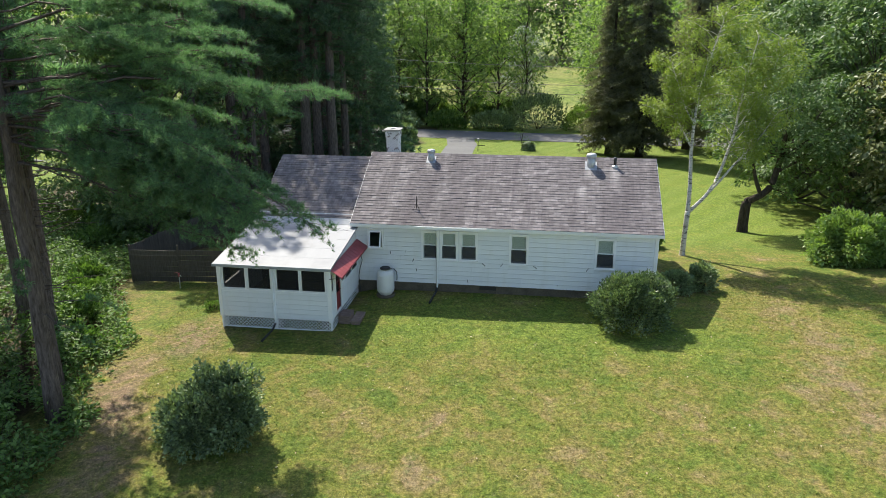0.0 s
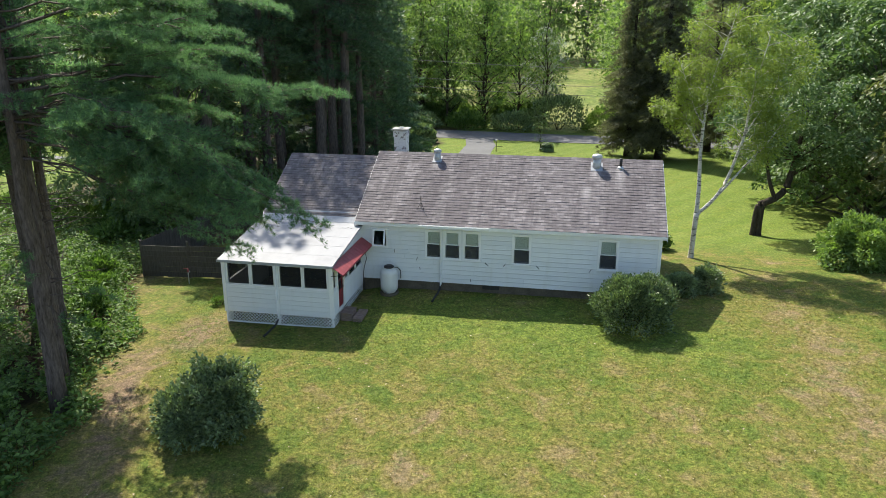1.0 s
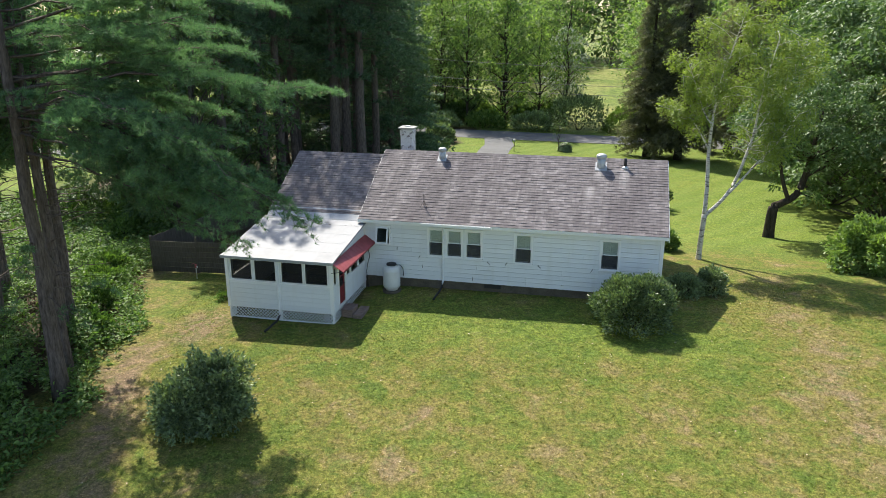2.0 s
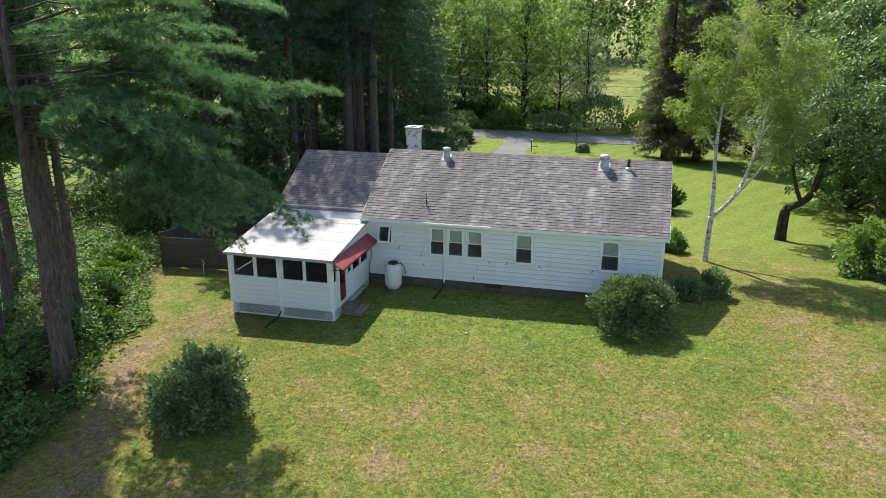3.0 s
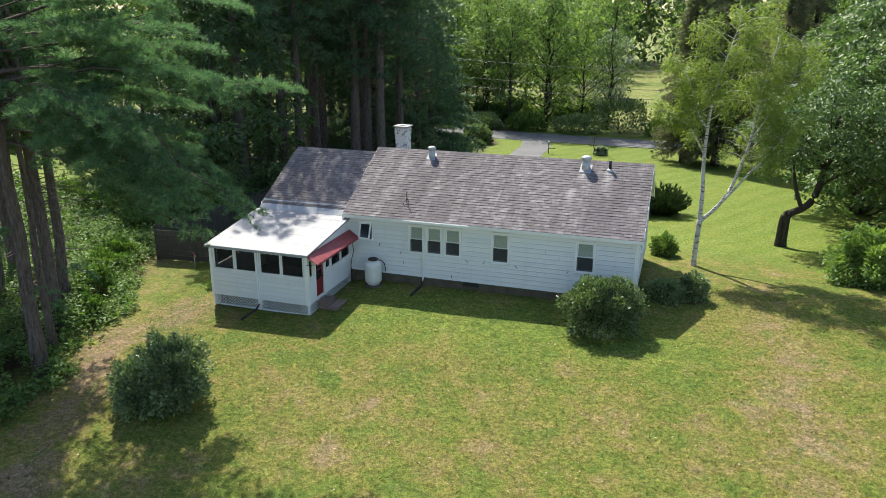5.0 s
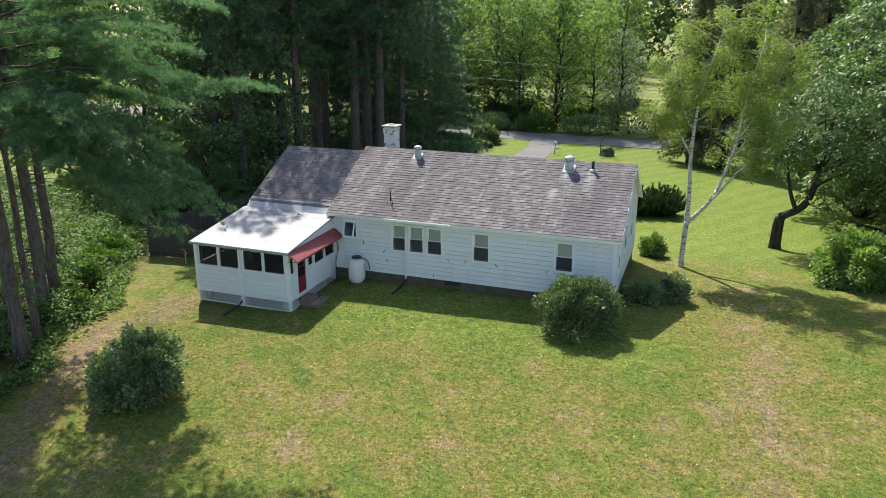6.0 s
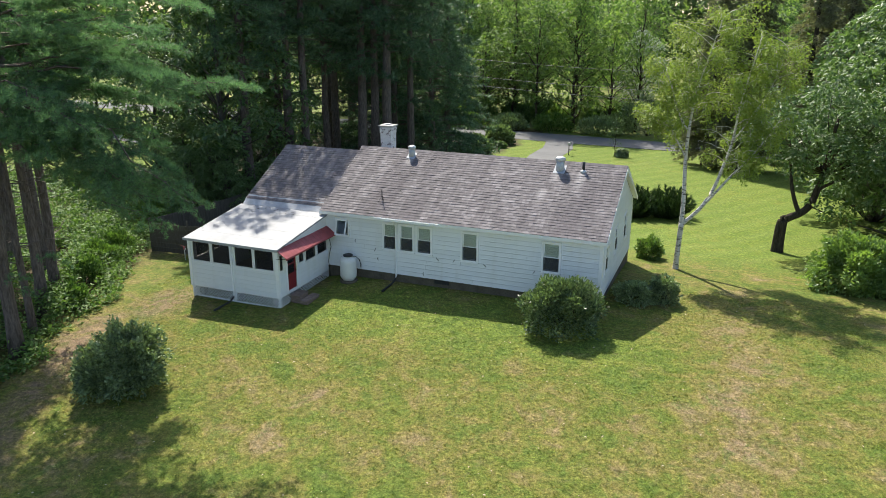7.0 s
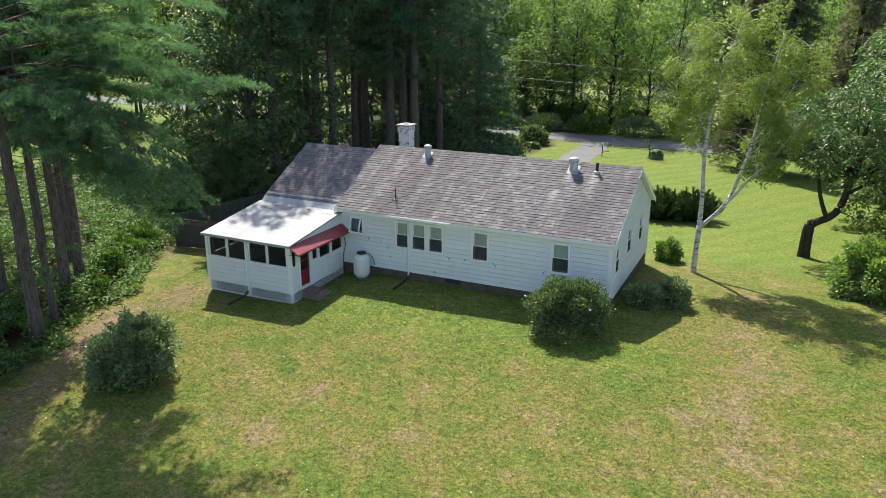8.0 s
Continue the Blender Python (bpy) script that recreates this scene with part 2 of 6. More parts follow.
def porch_roof_material():
    m = Nodes("white_roll_roofing")
    p = m.place()
    x, y, z = m.split(p)
    dirt = m.noise(0.9, 5.0, p, 0.65)
    run = m.noise(1.0, 4.0, p, 0.6, stretch=(3.0, 0.4, 1.0))
    col = m.mix(m.grey(dirt, 0.45, 0.75), (0.262, 0.272, 0.292), (0.185, 0.192, 0.204))
    col = m.mix(m.math("MULTIPLY", m.grey(run, 0.5, 0.75), 0.35), col, (0.20, 0.205, 0.21))
    m.bump(m.noise(25.0, 3.0, p), 0.2, 0.01)
    return m.done(col, 0.6)


def road_material(name, lo, hi):
    m = Nodes(name)
    p = m.place()
    n = m.math("ADD", m.math("MULTIPLY", m.noise(0.5, 5.0, p), 0.5), m.math("MULTIPLY", m.noise(20.0, 4.0, p), 0.5))
    m.bump(n, 0.4, 0.02)
    return m.done(m.ramp(n, [(0.3, lo), (0.7, hi)]), 0.85)


def glass_material():
    m = Nodes("window_glass")
    tr = m.add("ShaderNodeBsdfTransparent", Color=(0.82, 0.87, 0.86, 1))
    gl = m.add("ShaderNodeBsdfGlossy", Roughness=0.03)
    fr = m.add("ShaderNodeFresnel", IOR=1.5)
    mx = m.add("ShaderNodeMixShader")
    m.link(fr.outputs[0], mx.inputs[0])
    m.link(tr.outputs[0], mx.inputs[1])
    m.link(gl.outputs[0], mx.inputs[2])
    m.link(mx.outputs[0], m.out.inputs[0])
    return m.mat


def screen_material():
    m = Nodes("insect_screen")
    m.done(plain_grey, 0.7)
    tr = m.add("ShaderNodeBsdfTransparent")
    mx = m.add("ShaderNodeMixShader", Fac=0.45)
    m.link(tr.outputs[0], mx.inputs[1])
    m.link(m.bsdf.outputs[0], mx.inputs[2])
    m.link(mx.outputs[0], m.out.inputs[0])
    return m.mat


def half_screen_material():
    m = Nodes("window_screen")
    m.done((0.07, 0.075, 0.08), 0.6)
    tr = m.add("ShaderNodeBsdfTransparent")
    mx = m.add("ShaderNodeMixShader", Fac=0.5)
    m.link(tr.outputs[0], mx.inputs[1])
    m.link(m.bsdf.outputs[0], mx.inputs[2])
    m.link(mx.outputs[0], m.out.inputs[0])
    return m.mat


def wood_material(name, dark, light, stretch):
    m = Nodes(name)
    p = m.place()
    grain = m.noise(9.0, 5.0, p, 0.6, stretch=stretch)
    col = m.ramp(grain, [(0.3, dark), (0.7, light)])
    col = m.mix(m.math("MULTIPLY", m.each(), 0.35), col, tuple(c * 0.6 for c in dark))
    m.bump(grain, 0.4, 0.01)
    return m.done(col, 0.85, spec=0.25)


plain_grey = (0.012, 0.012, 0.013)
LAWN = lawn_material()
SHINGLE_PIECE = shingle_material("asphalt_shingle", True)
SHINGLE = shingle_material("asphalt_shingle_field", False)
CLAPBOARD = clapboard_material()
WHITE = plain("white_paint", (0.77, 0.78, 0.775), 0.5, spread=0.05, scale=3.0)
WHITE_TRIM = plain("white_trim_paint", (0.86, 0.86, 0.84), 0.5, spread=0.04, scale=5.0)
# the dimness of the rooms is put into this dark colour
INSIDE = plain("darkened_interior", (0.10, 0.095, 0.085), 0.9, spread=0.05, scale=2.0)
CONCRETE = plain("grey_concrete", (0.115, 0.096, 0.068), 0.9, spread=0.3, scale=2.5, bump=0.3)
PORCH_ROOF = porch_roof_material()
CONCRETE_CAP = plain("pale_cap_concrete", (0.40, 0.39, 0.37), 0.9, spread=0.2, scale=6.0, bump=0.3)
FLASHING = plain("weathered_flashing", (0.36, 0.38, 0.41), 0.65, spread=0.15, scale=3.0)
GALV = plain("galvanised_steel", (0.52, 0.53, 0.53), 0.5, 0.4, spread=0.15, scale=8.0)
BLACK = plain("black_metal", (0.022, 0.021, 0.020), 0.5, spread=0.2)
RUBBER = plain("black_plastic", (0.025, 0.024, 0.022), 0.6, spread=0.2)
TANK = plain("cream_enamel", (0.74, 0.73, 0.68), 0.38, spread=0.05, scale=4.0)
RED = plain("red_painted_metal", (0.32, 0.062, 0.066), 0.55, spread=0.25, scale=3.0)
RED_DOOR = plain("red_door_paint", (0.22, 0.016, 0.022), 0.5, spread=0.1, scale=3.0)
SHADE = plain("roller_blind_cloth", (0.78, 0.77, 0.71), 0.9, spread=0.03)
GLASS = glass_material()
SCREEN = screen_material()
HALF_SCREEN = half_screen_material()
CHIMNEY = chimney_material()
MORTAR = plain("painted_mortar", (0.58, 0.57, 0.55), 0.9, spread=0.15, scale=9.0)
STEP_WOOD = wood_material("weathered_step_wood", (0.17, 0.115, 0.092), (0.38, 0.29, 0.23), (0.4, 3.0, 3.0))
FENCE_WOOD = wood_material("grey_fence_wood", (0.060, 0.052, 0.042), (0.135, 0.120, 0.100), (4.0, 4.0, 0.3))
PINE_BARK = bark_material("pine_bark", (0.050, 0.039, 0.033), (0.200, 0.160, 0.138), 7.0, (2.0, 2.0, 0.4))
GREY_BARK = bark_material("grey_bark", (0.045, 0.040, 0.033), (0.160, 0.145, 0.120), 5.0, (2.0, 2.0, 0.5))
DARK_BARK = bark_material("dark_bark", (0.022, 0.018, 0.014), (0.085, 0.068, 0.052), 5.0, (2.0, 2.0, 0.5))
BIRCH_BARK = birch_bark_material()
NEEDLES = foliage("white_pine_needles", (0.048, 0.110, 0.064), (0.235, 0.370, 0.182), (1.0, 1.2, 0.70), 0.50, 0.5, 0.3, 1.1)
DARK_NEEDLES = foliage("grove_needles", (0.036, 0.078, 0.048), (0.165, 0.265, 0.140), (1.0, 1.2, 0.6), 0.25, 0.5, 0.3, 0.35)
SPRUCE = foliage("spruce_needles", (0.090, 0.100, 0.058), (0.250, 0.245, 0.145), (1.0, 1.1, 0.6), 0.42, 0.6, 0.25)
BIRCH_LEAF = foliage("birch_leaves", (0.130, 0.195, 0.042), (0.300, 0.370, 0.095), (1.2, 1.3, 0.6), 0.48)
MAPLE_LEAF = foliage("maple_leaves", (0.054, 0.108, 0.034), (0.205, 0.290, 0.118), (1.15, 1.3, 0.65), 0.34, 0.45, 0.36, 0.5)
PALE_MAPLE_LEAF = foliage("sun_paled_maple_leaves", (0.110, 0.140, 0.055), (0.340, 0.350, 0.180), (1.15, 1.2, 0.65), 0.36, 0.45, 0.4, 0.35)
WOOD_LEAF = foliage("woodland_leaves", (0.055, 0.115, 0.036), (0.260, 0.365, 0.115), (1.2, 1.3, 0.62), 0.55, 0.5, 0.35, 0.22)
FAR_LEAF = foliage("distant_leaves", (0.050, 0.095, 0.040), (0.165, 0.225, 0.095), (1.1, 1.2, 0.6), 0.3, 0.6, 0.2, 0.05)
SILVER_LEAF = foliage("silvery_leaves", (0.16, 0.20, 0.15), (0.42, 0.47, 0.40), (1.0, 1.1, 0.8), 0.35, 0.5, 0.35, 0.4)
SHRUB_LEAF = foliage("rhododendron_leaves", (0.050, 0.086, 0.040), (0.350, 0.440, 0.215), (1.1, 1.25, 0.6), 0.32, 0.36, 0.50, 2.4)
BRIGHT_LEAF = foliage("bright_shrub_leaves", (0.062, 0.128, 0.028), (0.270, 0.370, 0.120), (1.2, 1.35, 0.5), 0.40, 0.4, 0.45, 1.4)
YEW_LEAF = foliage("yew_needles", (0.022, 0.046, 0.018), (0.085, 0.135, 0.050), (1.0, 1.2, 0.5), 0.22, 0.5, 0.35, 0.7)
BRAMBLE_LEAF = foliage("bramble_leaves", (0.032, 0.076, 0.020), (0.215, 0.335, 0.090), (1.15, 1.3, 0.5), 0.34, 0.5, 0.25, 0.5)
GRASS_BLADE = blade_material()
DEAD_LEAF = foliage("dry_leaves", (0.30, 0.22, 0.12), (0.62, 0.55, 0.40), (1.0, 0.9, 0.6), 0.2)
ROAD = road_material("worn_asphalt", (0.090, 0.090, 0.095), (0.160, 0.158, 0.158))
GRAVEL = road_material("grey_drive_surface", (0.10, 0.10, 0.103), (0.175, 0.175, 0.175))
WIRE = plain("bare_wire", (0.17, 0.17, 0.17), 0.5, 0.3)


# ---- builders ----
def data_mesh(name, verts, faces, material, smooth=False):
    me = bpy.data.meshes.new(name)
    me.from_pydata([tuple(v) for v in verts], [], faces)
    if material:
        me.materials.append(material)
    if smooth:
        me.polygons.foreach_set("use_smooth", [True] * len(me.polygons))
    me.update()
    return me


def hang(ob, parent, label=""):
    if parent:
        ob.parent = parent
    return tagged(ob, label)


def part(name, bm, material, parent, label=""):
    me = bpy.data.meshes.new(name)
    bmesh.ops.recalc_face_normals(bm, faces=bm.faces)
    bm.to_mesh(me)
    bm.free()
    me.materials.append(material)
    return hang(new(name, me), parent, label)


def thing(name, label, category, at=(0, 0, 0), group="", kind=""):
    ob = new(name)
    ob.empty_display_size = 0.2
    ob.location = at
    return tagged(ob, label, category, group, kind)


def boxes(*spans, bevel=0.0, m=None):
    """A bmesh of boxes, each given by its lowest and highest corner."""
    bm = bmesh.new()
    for lo, hi in spans:
        vs = [bm.verts.new((a, b, c)) for a in (lo[0], hi[0]) for b in (lo[1], hi[1]) for c in (lo[2], hi[2])]
        for f in ((0, 1, 3, 2), (4, 6, 7, 5), (0, 4, 5, 1), (2, 3, 7, 6), (0, 2, 6, 4), (1, 5, 7, 3)):
            bm.faces.new([vs[i] for i in f])
    if bevel:
        bmesh.ops.bevel(bm, geom=bm.edges[:], offset=bevel, segments=2, affect='EDGES')
    if m:
        bm.transform(m)
    return bm


def lathe(rings, sides=20, m=None):
    """A bmesh turned round z from (radius, height) rings, closed at both ends."""
    bm = bmesh.new()
    rows = [[bm.verts.new((r * math.cos(k * math.tau / sides), r * math.sin(k * math.tau / sides), z)) for k in range(sides)] for r, z in rings]
    for a, b in zip(rows, rows[1:]):
        for k in range(sides):
            bm.faces.new((a[k], a[(k + 1) % sides], b[(k + 1) % sides], b[k]))
    bm.faces.new(rows[0][::-1])
    bm.faces.new(rows[-1])
    for f in bm.faces:
        f.smooth = len(f.verts) == 4
    if m:
        bm.transform(m)
    return bm


def tube_data(paths, sides=6):
    """Verts and faces of tapered tubes; a path is a list of (point, radius)."""
    verts, faces = [], []
    for path in paths:
        pts = [Vector(p) for p, r in path]
        start = len(verts)
        for i, (p, r) in enumerate(path):
            d = (pts[min(i + 1, len(pts) - 1)] - pts[max(i - 1, 0)]).normalized()
            side = d.cross(Vector((0, 0, 1)) if abs(d.z) < 0.9 else Vector((1, 0, 0))).normalized()
            up = side.cross(d)
            for k in range(sides):
                a = k * math.tau / sides
                verts.append(pts[i] + (math.cos(a) * side + math.sin(a) * up) * float(r))
        for i in range(len(path) - 1):
            for k in range(sides):
                a, b = start + i * sides + k, start + i * sides + (k + 1) % sides
                faces.append((a, b, b + sides, a + sides))
        faces.append(tuple(range(start, start + sides))[::-1])
        faces.append(tuple(range(len(verts) - sides, len(verts))))
    return verts, faces


def smoothed(path, steps=4):
    """A path with points added along a smooth curve through it."""
    pts = [Vector(p) for p, r in path]
    out = []
    for i in range(len(pts) - 1):
        a, b, c, d = pts[max(i - 1, 0)], pts[i], pts[i + 1], pts[min(i + 2, len(pts) - 1)]
        for k in range(steps):
            s = k / steps
            p = 0.5 * (2 * b + (c - a) * s + (2 * a - 5 * b + 4 * c - d) * s * s + (3 * b - a - 3 * c + d) * s ** 3)
            out.append((p, path[i][1] + (path[i + 1][1] - path[i][1]) * s))
    return out + [path[-1]]


def tubes(name, paths, material, parent, label="", sides=6):
    v, f = tube_data(paths, sides)
    return hang(new(name, data_mesh(name, v, f, material, True)), parent, label)


def scatter(name, tv, tf, places, turns, material):
    """One mesh of many small copies of a triangle pattern, at places (n, 3) and turns (n, 3, 3)."""
    tv, tf = np.asarray(tv, float), np.asarray(tf, int)
    n = len(places)
    co = (np.einsum("nij,kj->nki", turns, tv) + places[:, None, :]).reshape(-1, 3)
    idx = (tf[None] + (np.arange(n) * len(tv))[:, None, None]).reshape(-1)
    me = bpy.data.meshes.new(name)
    me.vertices.add(len(co))
    me.vertices.foreach_set("co", co.astype(np.float32).ravel())
    me.loops.add(len(idx))
    me.loops.foreach_set("vertex_index", idx.astype(np.int32))
    me.polygons.add(len(idx) // 3)
    me.polygons.foreach_set("loop_start", np.arange(0, len(idx), 3, dtype=np.int32))
    me.update(calc_edges=True)
    me.materials.append(material)
    return me


def frames_from(ahead, rng, roll=0.6, up=(0, 0, 1)):
    """Turns whose y axis runs along ahead and whose z axis is near up."""
    y = ahead / np.linalg.norm(ahead, axis=1, keepdims=True)
    u = np.asarray(up) + rng.normal(0, roll, (len(y), 3))
    x = np.cross(y, u)
    x /= np.linalg.norm(x, axis=1, keepdims=True) + 1e-9
    z = np.cross(x, y)
    return np.stack([x, y, z], axis=2)


def leaf_pattern(width=0.5, fold=0.12):
    return [(0, 0, 0), (-width / 2, 0.5, fold), (0, 1, 0), (width / 2, 0.5, fold)], [(0, 1, 2), (0, 2, 3)]


def whorl_pattern(count=6, width=0.34, droop=0.25):
    v, f = [], []
    for k in range(count):
        a = k * math.tau / count
        c, s = math.cos(a), math.sin(a)
        b = len(v)
        for r, w, h in ((0.05, 0, 0.05), (0.5, -width / 2, 0.14), (1.0, 0, 0.1 - droop), (0.5, width / 2, 0.14)):
            v.append((c * r - s * w, h, s * r + c * w))
        f += [(b, b + 1, b + 2), (b, b + 2, b + 3)]
    return v, f


def tuft_pattern(blades=9, width=0.09, spread=0.75, seed=3):
    """A brush of needles that opens along y, of unit length."""
    r = random.Random(seed)
    v, f = [], []
    for k in range(blades):
        a, t = k * 2.4, spread * math.sqrt((k + 0.5) / blades)
        d = Vector((math.sin(t) * math.cos(a), math.cos(t), math.sin(t) * math.sin(a))) * r.uniform(0.75, 1.1)
        s = d.cross(Vector((r.uniform(-1, 1), 0.2, r.uniform(-1, 1)))).normalized() * width / 2
        b = len(v)
        v += [tuple(-s), tuple(s), tuple(d)]
        f.append((b, b + 1, b + 2))
    return v, f


def ground_z(x, y):
    """The height of the ground: a lawn that rolls off to the road behind and to the camera's side."""
    soft = lambda v, k: np.logaddexp(0.0, v / k) * k
    x, y = np.asarray(x, float), np.asarray(y, float)
    level = 0.02 * (np.clip(x, -14, 26) - 3) * (1 - np.clip((y - 5) / 12, 0, 1))
    back = -0.11 * (soft(y - 6, 1.5) - soft(y - 20, 2.0)) - 0.047 * (soft(y - 20, 2.0) - soft(y - 58, 2.0))
    front = -0.085 * (soft(-6 - y, 1.2) - soft(-34 - y, 3.0))
    roll = 0.05 * np.sin(x * 0.31 + 1.0) * np.cos(y * 0.27)
    wall = 0.23 * np.clip((y + 3.4) / 3.2, 0, 1) ** 1.3 * np.clip((x + 0.1) / 1.2, 0, 1) * np.clip((14.5 - x) / 3.0, 0, 1) * np.clip((6.0 - y) / 4.0, 0, 1)
    return level + wall + back + front + roll * np.clip(1 - np.abs(y) / 60, 0, 1)


def gz(x, y):
    return float(ground_z(x, y))


# ---- ground, road, drive ----
def ground_sheet():
    near_x = np.arange(-40, 60.1, 1.25)
    near_y = np.arange(-45, 90.1, 1.25)
    near_x = np.unique(np.round(np.concatenate([near_x, np.arange(-1, 15.1, 0.5)]), 2))
    near_y = np.unique(np.round(np.concatenate([near_y, np.arange(-4, 2.1, 0.4)]), 2))
    far = np.array([70, 90, 120, 170, 250, 400, 700, 1200, 2200])
    xs = np.concatenate([-far[::-1] + 0, near_x, far + 20])
    ys = np.concatenate([-far[::-1] + 0, near_y, far + 40])
    gx, gy = np.meshgrid(xs, ys, indexing="ij")
    gzs = ground_z(gx, gy)
    verts = np.stack([gx, gy, gzs], axis=2).reshape(-1, 3)
    n = len(ys)
    faces = [(i * n + j, (i + 1) * n + j, (i + 1) * n + j + 1, i * n + j + 1) for i in range(len(xs) - 1) for j in range(n - 1)]
    ob = new("ground", data_mesh("ground", verts, faces, LAWN, True))
    return tagged(ob, "mown lawn with green, straw-dry and bare patches, woodland floor at its edge", "lawn", kind="structure")


def strip(name, line, widths, lift, material, label, category):
    """A paved strip along a line of (x, y), draped on the ground, with a thin edge."""
    pts = []
    for (x0, y0), (x1, y1) in zip(line, line[1:]):
        k = max(2, int(math.hypot(x1 - x0, y1 - y0) / 2))
        pts += [(x0 + (x1 - x0) * i / k, y0 + (y1 - y0) * i / k) for i in range(k)]
    pts.append(line[-1])
    rnd = random.Random(5)
    verts, faces = [], []
    for i, (x, y) in enumerate(pts):
        a, b = pts[max(i - 1, 0)], pts[min(i + 1, len(pts) - 1)]
        dx, dy = b[0] - a[0], b[1] - a[1]
        l = math.hypot(dx, dy)
        w = widths[0] + (widths[1] - widths[0]) * i / (len(pts) - 1)
        for s, off in ((-1, -0.06), (-0.98, lift), (-0.35, lift + 0.02), (0.35, lift + 0.02), (0.98, lift), (1, -0.06)):
            d = s * w / 2 + (rnd.uniform(-0.12, 0.12) if abs(s) > 0.9 else 0)
            px, py = x - dy / l * d, y + dx / l * d
            verts.append((px, py, gz(px, py) + off))
    for i in range(len(pts) - 1):
        faces += [(i * 6 + k, i * 6 + 6 + k, i * 6 + 7 + k, i * 6 + 1 + k) for k in range(5)]
    return tagged(new(name, data_mesh(name, verts, faces, material)), label, category, kind="structure")


ground = ground_sheet()
road = strip("road", [(-160, 71), (-60, 67.5), (-12, 65.5), (20, 63.3), (70, 61.5), (170, 60)], (6.2, 6.2), 0.05, ROAD, "worn grey asphalt road dappled with tree shade", "road")
drive = strip("driveway", [(-3.2, 62.8), (-2.2, 57), (-1.9, 50), (-0.5, 40), (2.5, 24), (3.5, 10)], (3.6, 2.4), 0.03, GRAVEL, "pale grey driveway running from the road to the house", "driveway")
far_drive = strip("neighbour_drive", [(-75, 50), (-52, 39.5), (-42, 36)], (2.4, 2.4), 0.03, GRAVEL, "pale drive on a sunny lawn beyond the pines", "driveway")


# ---- house ----
EAVE_Y, EAVE_Z, RIDGE_Y, RIDGE_Z = -0.256, 3.336, 4.075, 5.608
SLOPE = (RIDGE_Z - EAVE_Z) / (RIDGE_Y - EAVE_Y)
X0, X1, FRONT = 0.27, 13.0, 8.15
SILL = 0.69
ON_BACK = Matrix.Identity(4)
ON_END = pose(X1, 0, 0, 0, 0, 90)


def wall(name, spans, z_span, thick, holes, m, material, parent, label=""):
    """A wall from u0 to u1 with openings cut through it; outside is -y, inside +y."""
    us = sorted({*spans, *(h[i] for h in holes for i in (0, 1))})
    zs = sorted({*z_span, *(h[i] for h in holes for i in (2, 3))})
    solid = set()
    for i in range(len(us) - 1):
        for j in range(len(zs) - 1):
            u, z = (us[i] + us[i + 1]) / 2, (zs[j] + zs[j + 1]) / 2
            if not any(h[0] < u < h[1] and h[2] < z < h[3] for h in holes):
                solid.add((i, j))
    verts, faces, index = [], [], {}

    def at(i, j, k):
        if (i, j, k) not in index:
            index[i, j, k] = len(verts)
            verts.append((us[i], k * thick, zs[j]))
        return index[i, j, k]

    for i, j in solid:
        faces.append((at(i, j, 0), at(i + 1, j, 0), at(i + 1, j + 1, 0), at(i, j + 1, 0)))
        faces.append((at(i, j, 1), at(i, j + 1, 1), at(i + 1, j + 1, 1), at(i + 1, j, 1)))
        for (a, b), (p, q) in (((i - 1, j), ((i, j), (i, j + 1))), ((i + 1, j), ((i + 1, j + 1), (i + 1, j))), ((i, j - 1), ((i + 1, j), (i, j))), ((i, j + 1), ((i, j + 1), (i + 1, j + 1)))):
            if (a, b) not in solid:
                faces.append((at(*p, 0), at(*q, 0), at(*q, 1), at(*p, 1)))
    ob = hang(new(name, data_mesh(name, verts, faces, material)), parent, label)
    ob.matrix_basis = m
    return ob


BOARDS = {}


def board_mesh(length, height):
    """One clapboard: a wedge that is thicker at its lower edge, with an open lap above it, of shared mesh data."""
    key = (round(length, 3), round(height, 3))
    if key not in BOARDS:
        l, h = key
        h -= 0.020
        v = [(0, -0.040, 0), (l, -0.040, 0), (l, -0.018, h), (0, -0.018, h), (0, -0.001, 0), (l, -0.001, 0), (l, -0.001, h), (0, -0.001, h)]
        f = [(0, 1, 2, 3), (5, 4, 7, 6), (4, 5, 1, 0), (3, 2, 6, 7), (4, 0, 3, 7), (1, 5, 6, 2)]
        BOARDS[key] = data_mesh("clapboard", v, f, CLAPBOARD)
    return BOARDS[key]


def clapboards(u_span, z0, z1, reveal, holes, on, limit=None, piece=3.66, seed=1):
    """Courses of boards on a wall, broken at openings and butted at uneven joints."""
    rnd = random.Random(seed)
    z = z0
    while z < z1 - 0.03:
        top = min(z + reveal, z1)
        lo, hi = u_span
        if limit:
            lo, hi = max(lo, limit(top)[0]), min(hi, limit(top)[1])
        free = [(lo, hi)]
        for a, b, c, d in holes:
            if c < top - 0.01 and d > z + 0.01:
                free = [s for p, q in free for s in ((p, min(q, a)), (max(p, b), q)) if s[1] - s[0] > 0.02]
        for p, q in free:
            u = p
            step = rnd.uniform(1.2, piece)
            while u < q - 0.02:
                e = min(q, u + step)
                if q - e < 0.4:
                    e = q
                ob = new("clapboard", board_mesh(e - u - 0.003, top - z))
                ob.parent = on
                ob.location = (u, 0, z)
                u, step = e, piece
        z = top


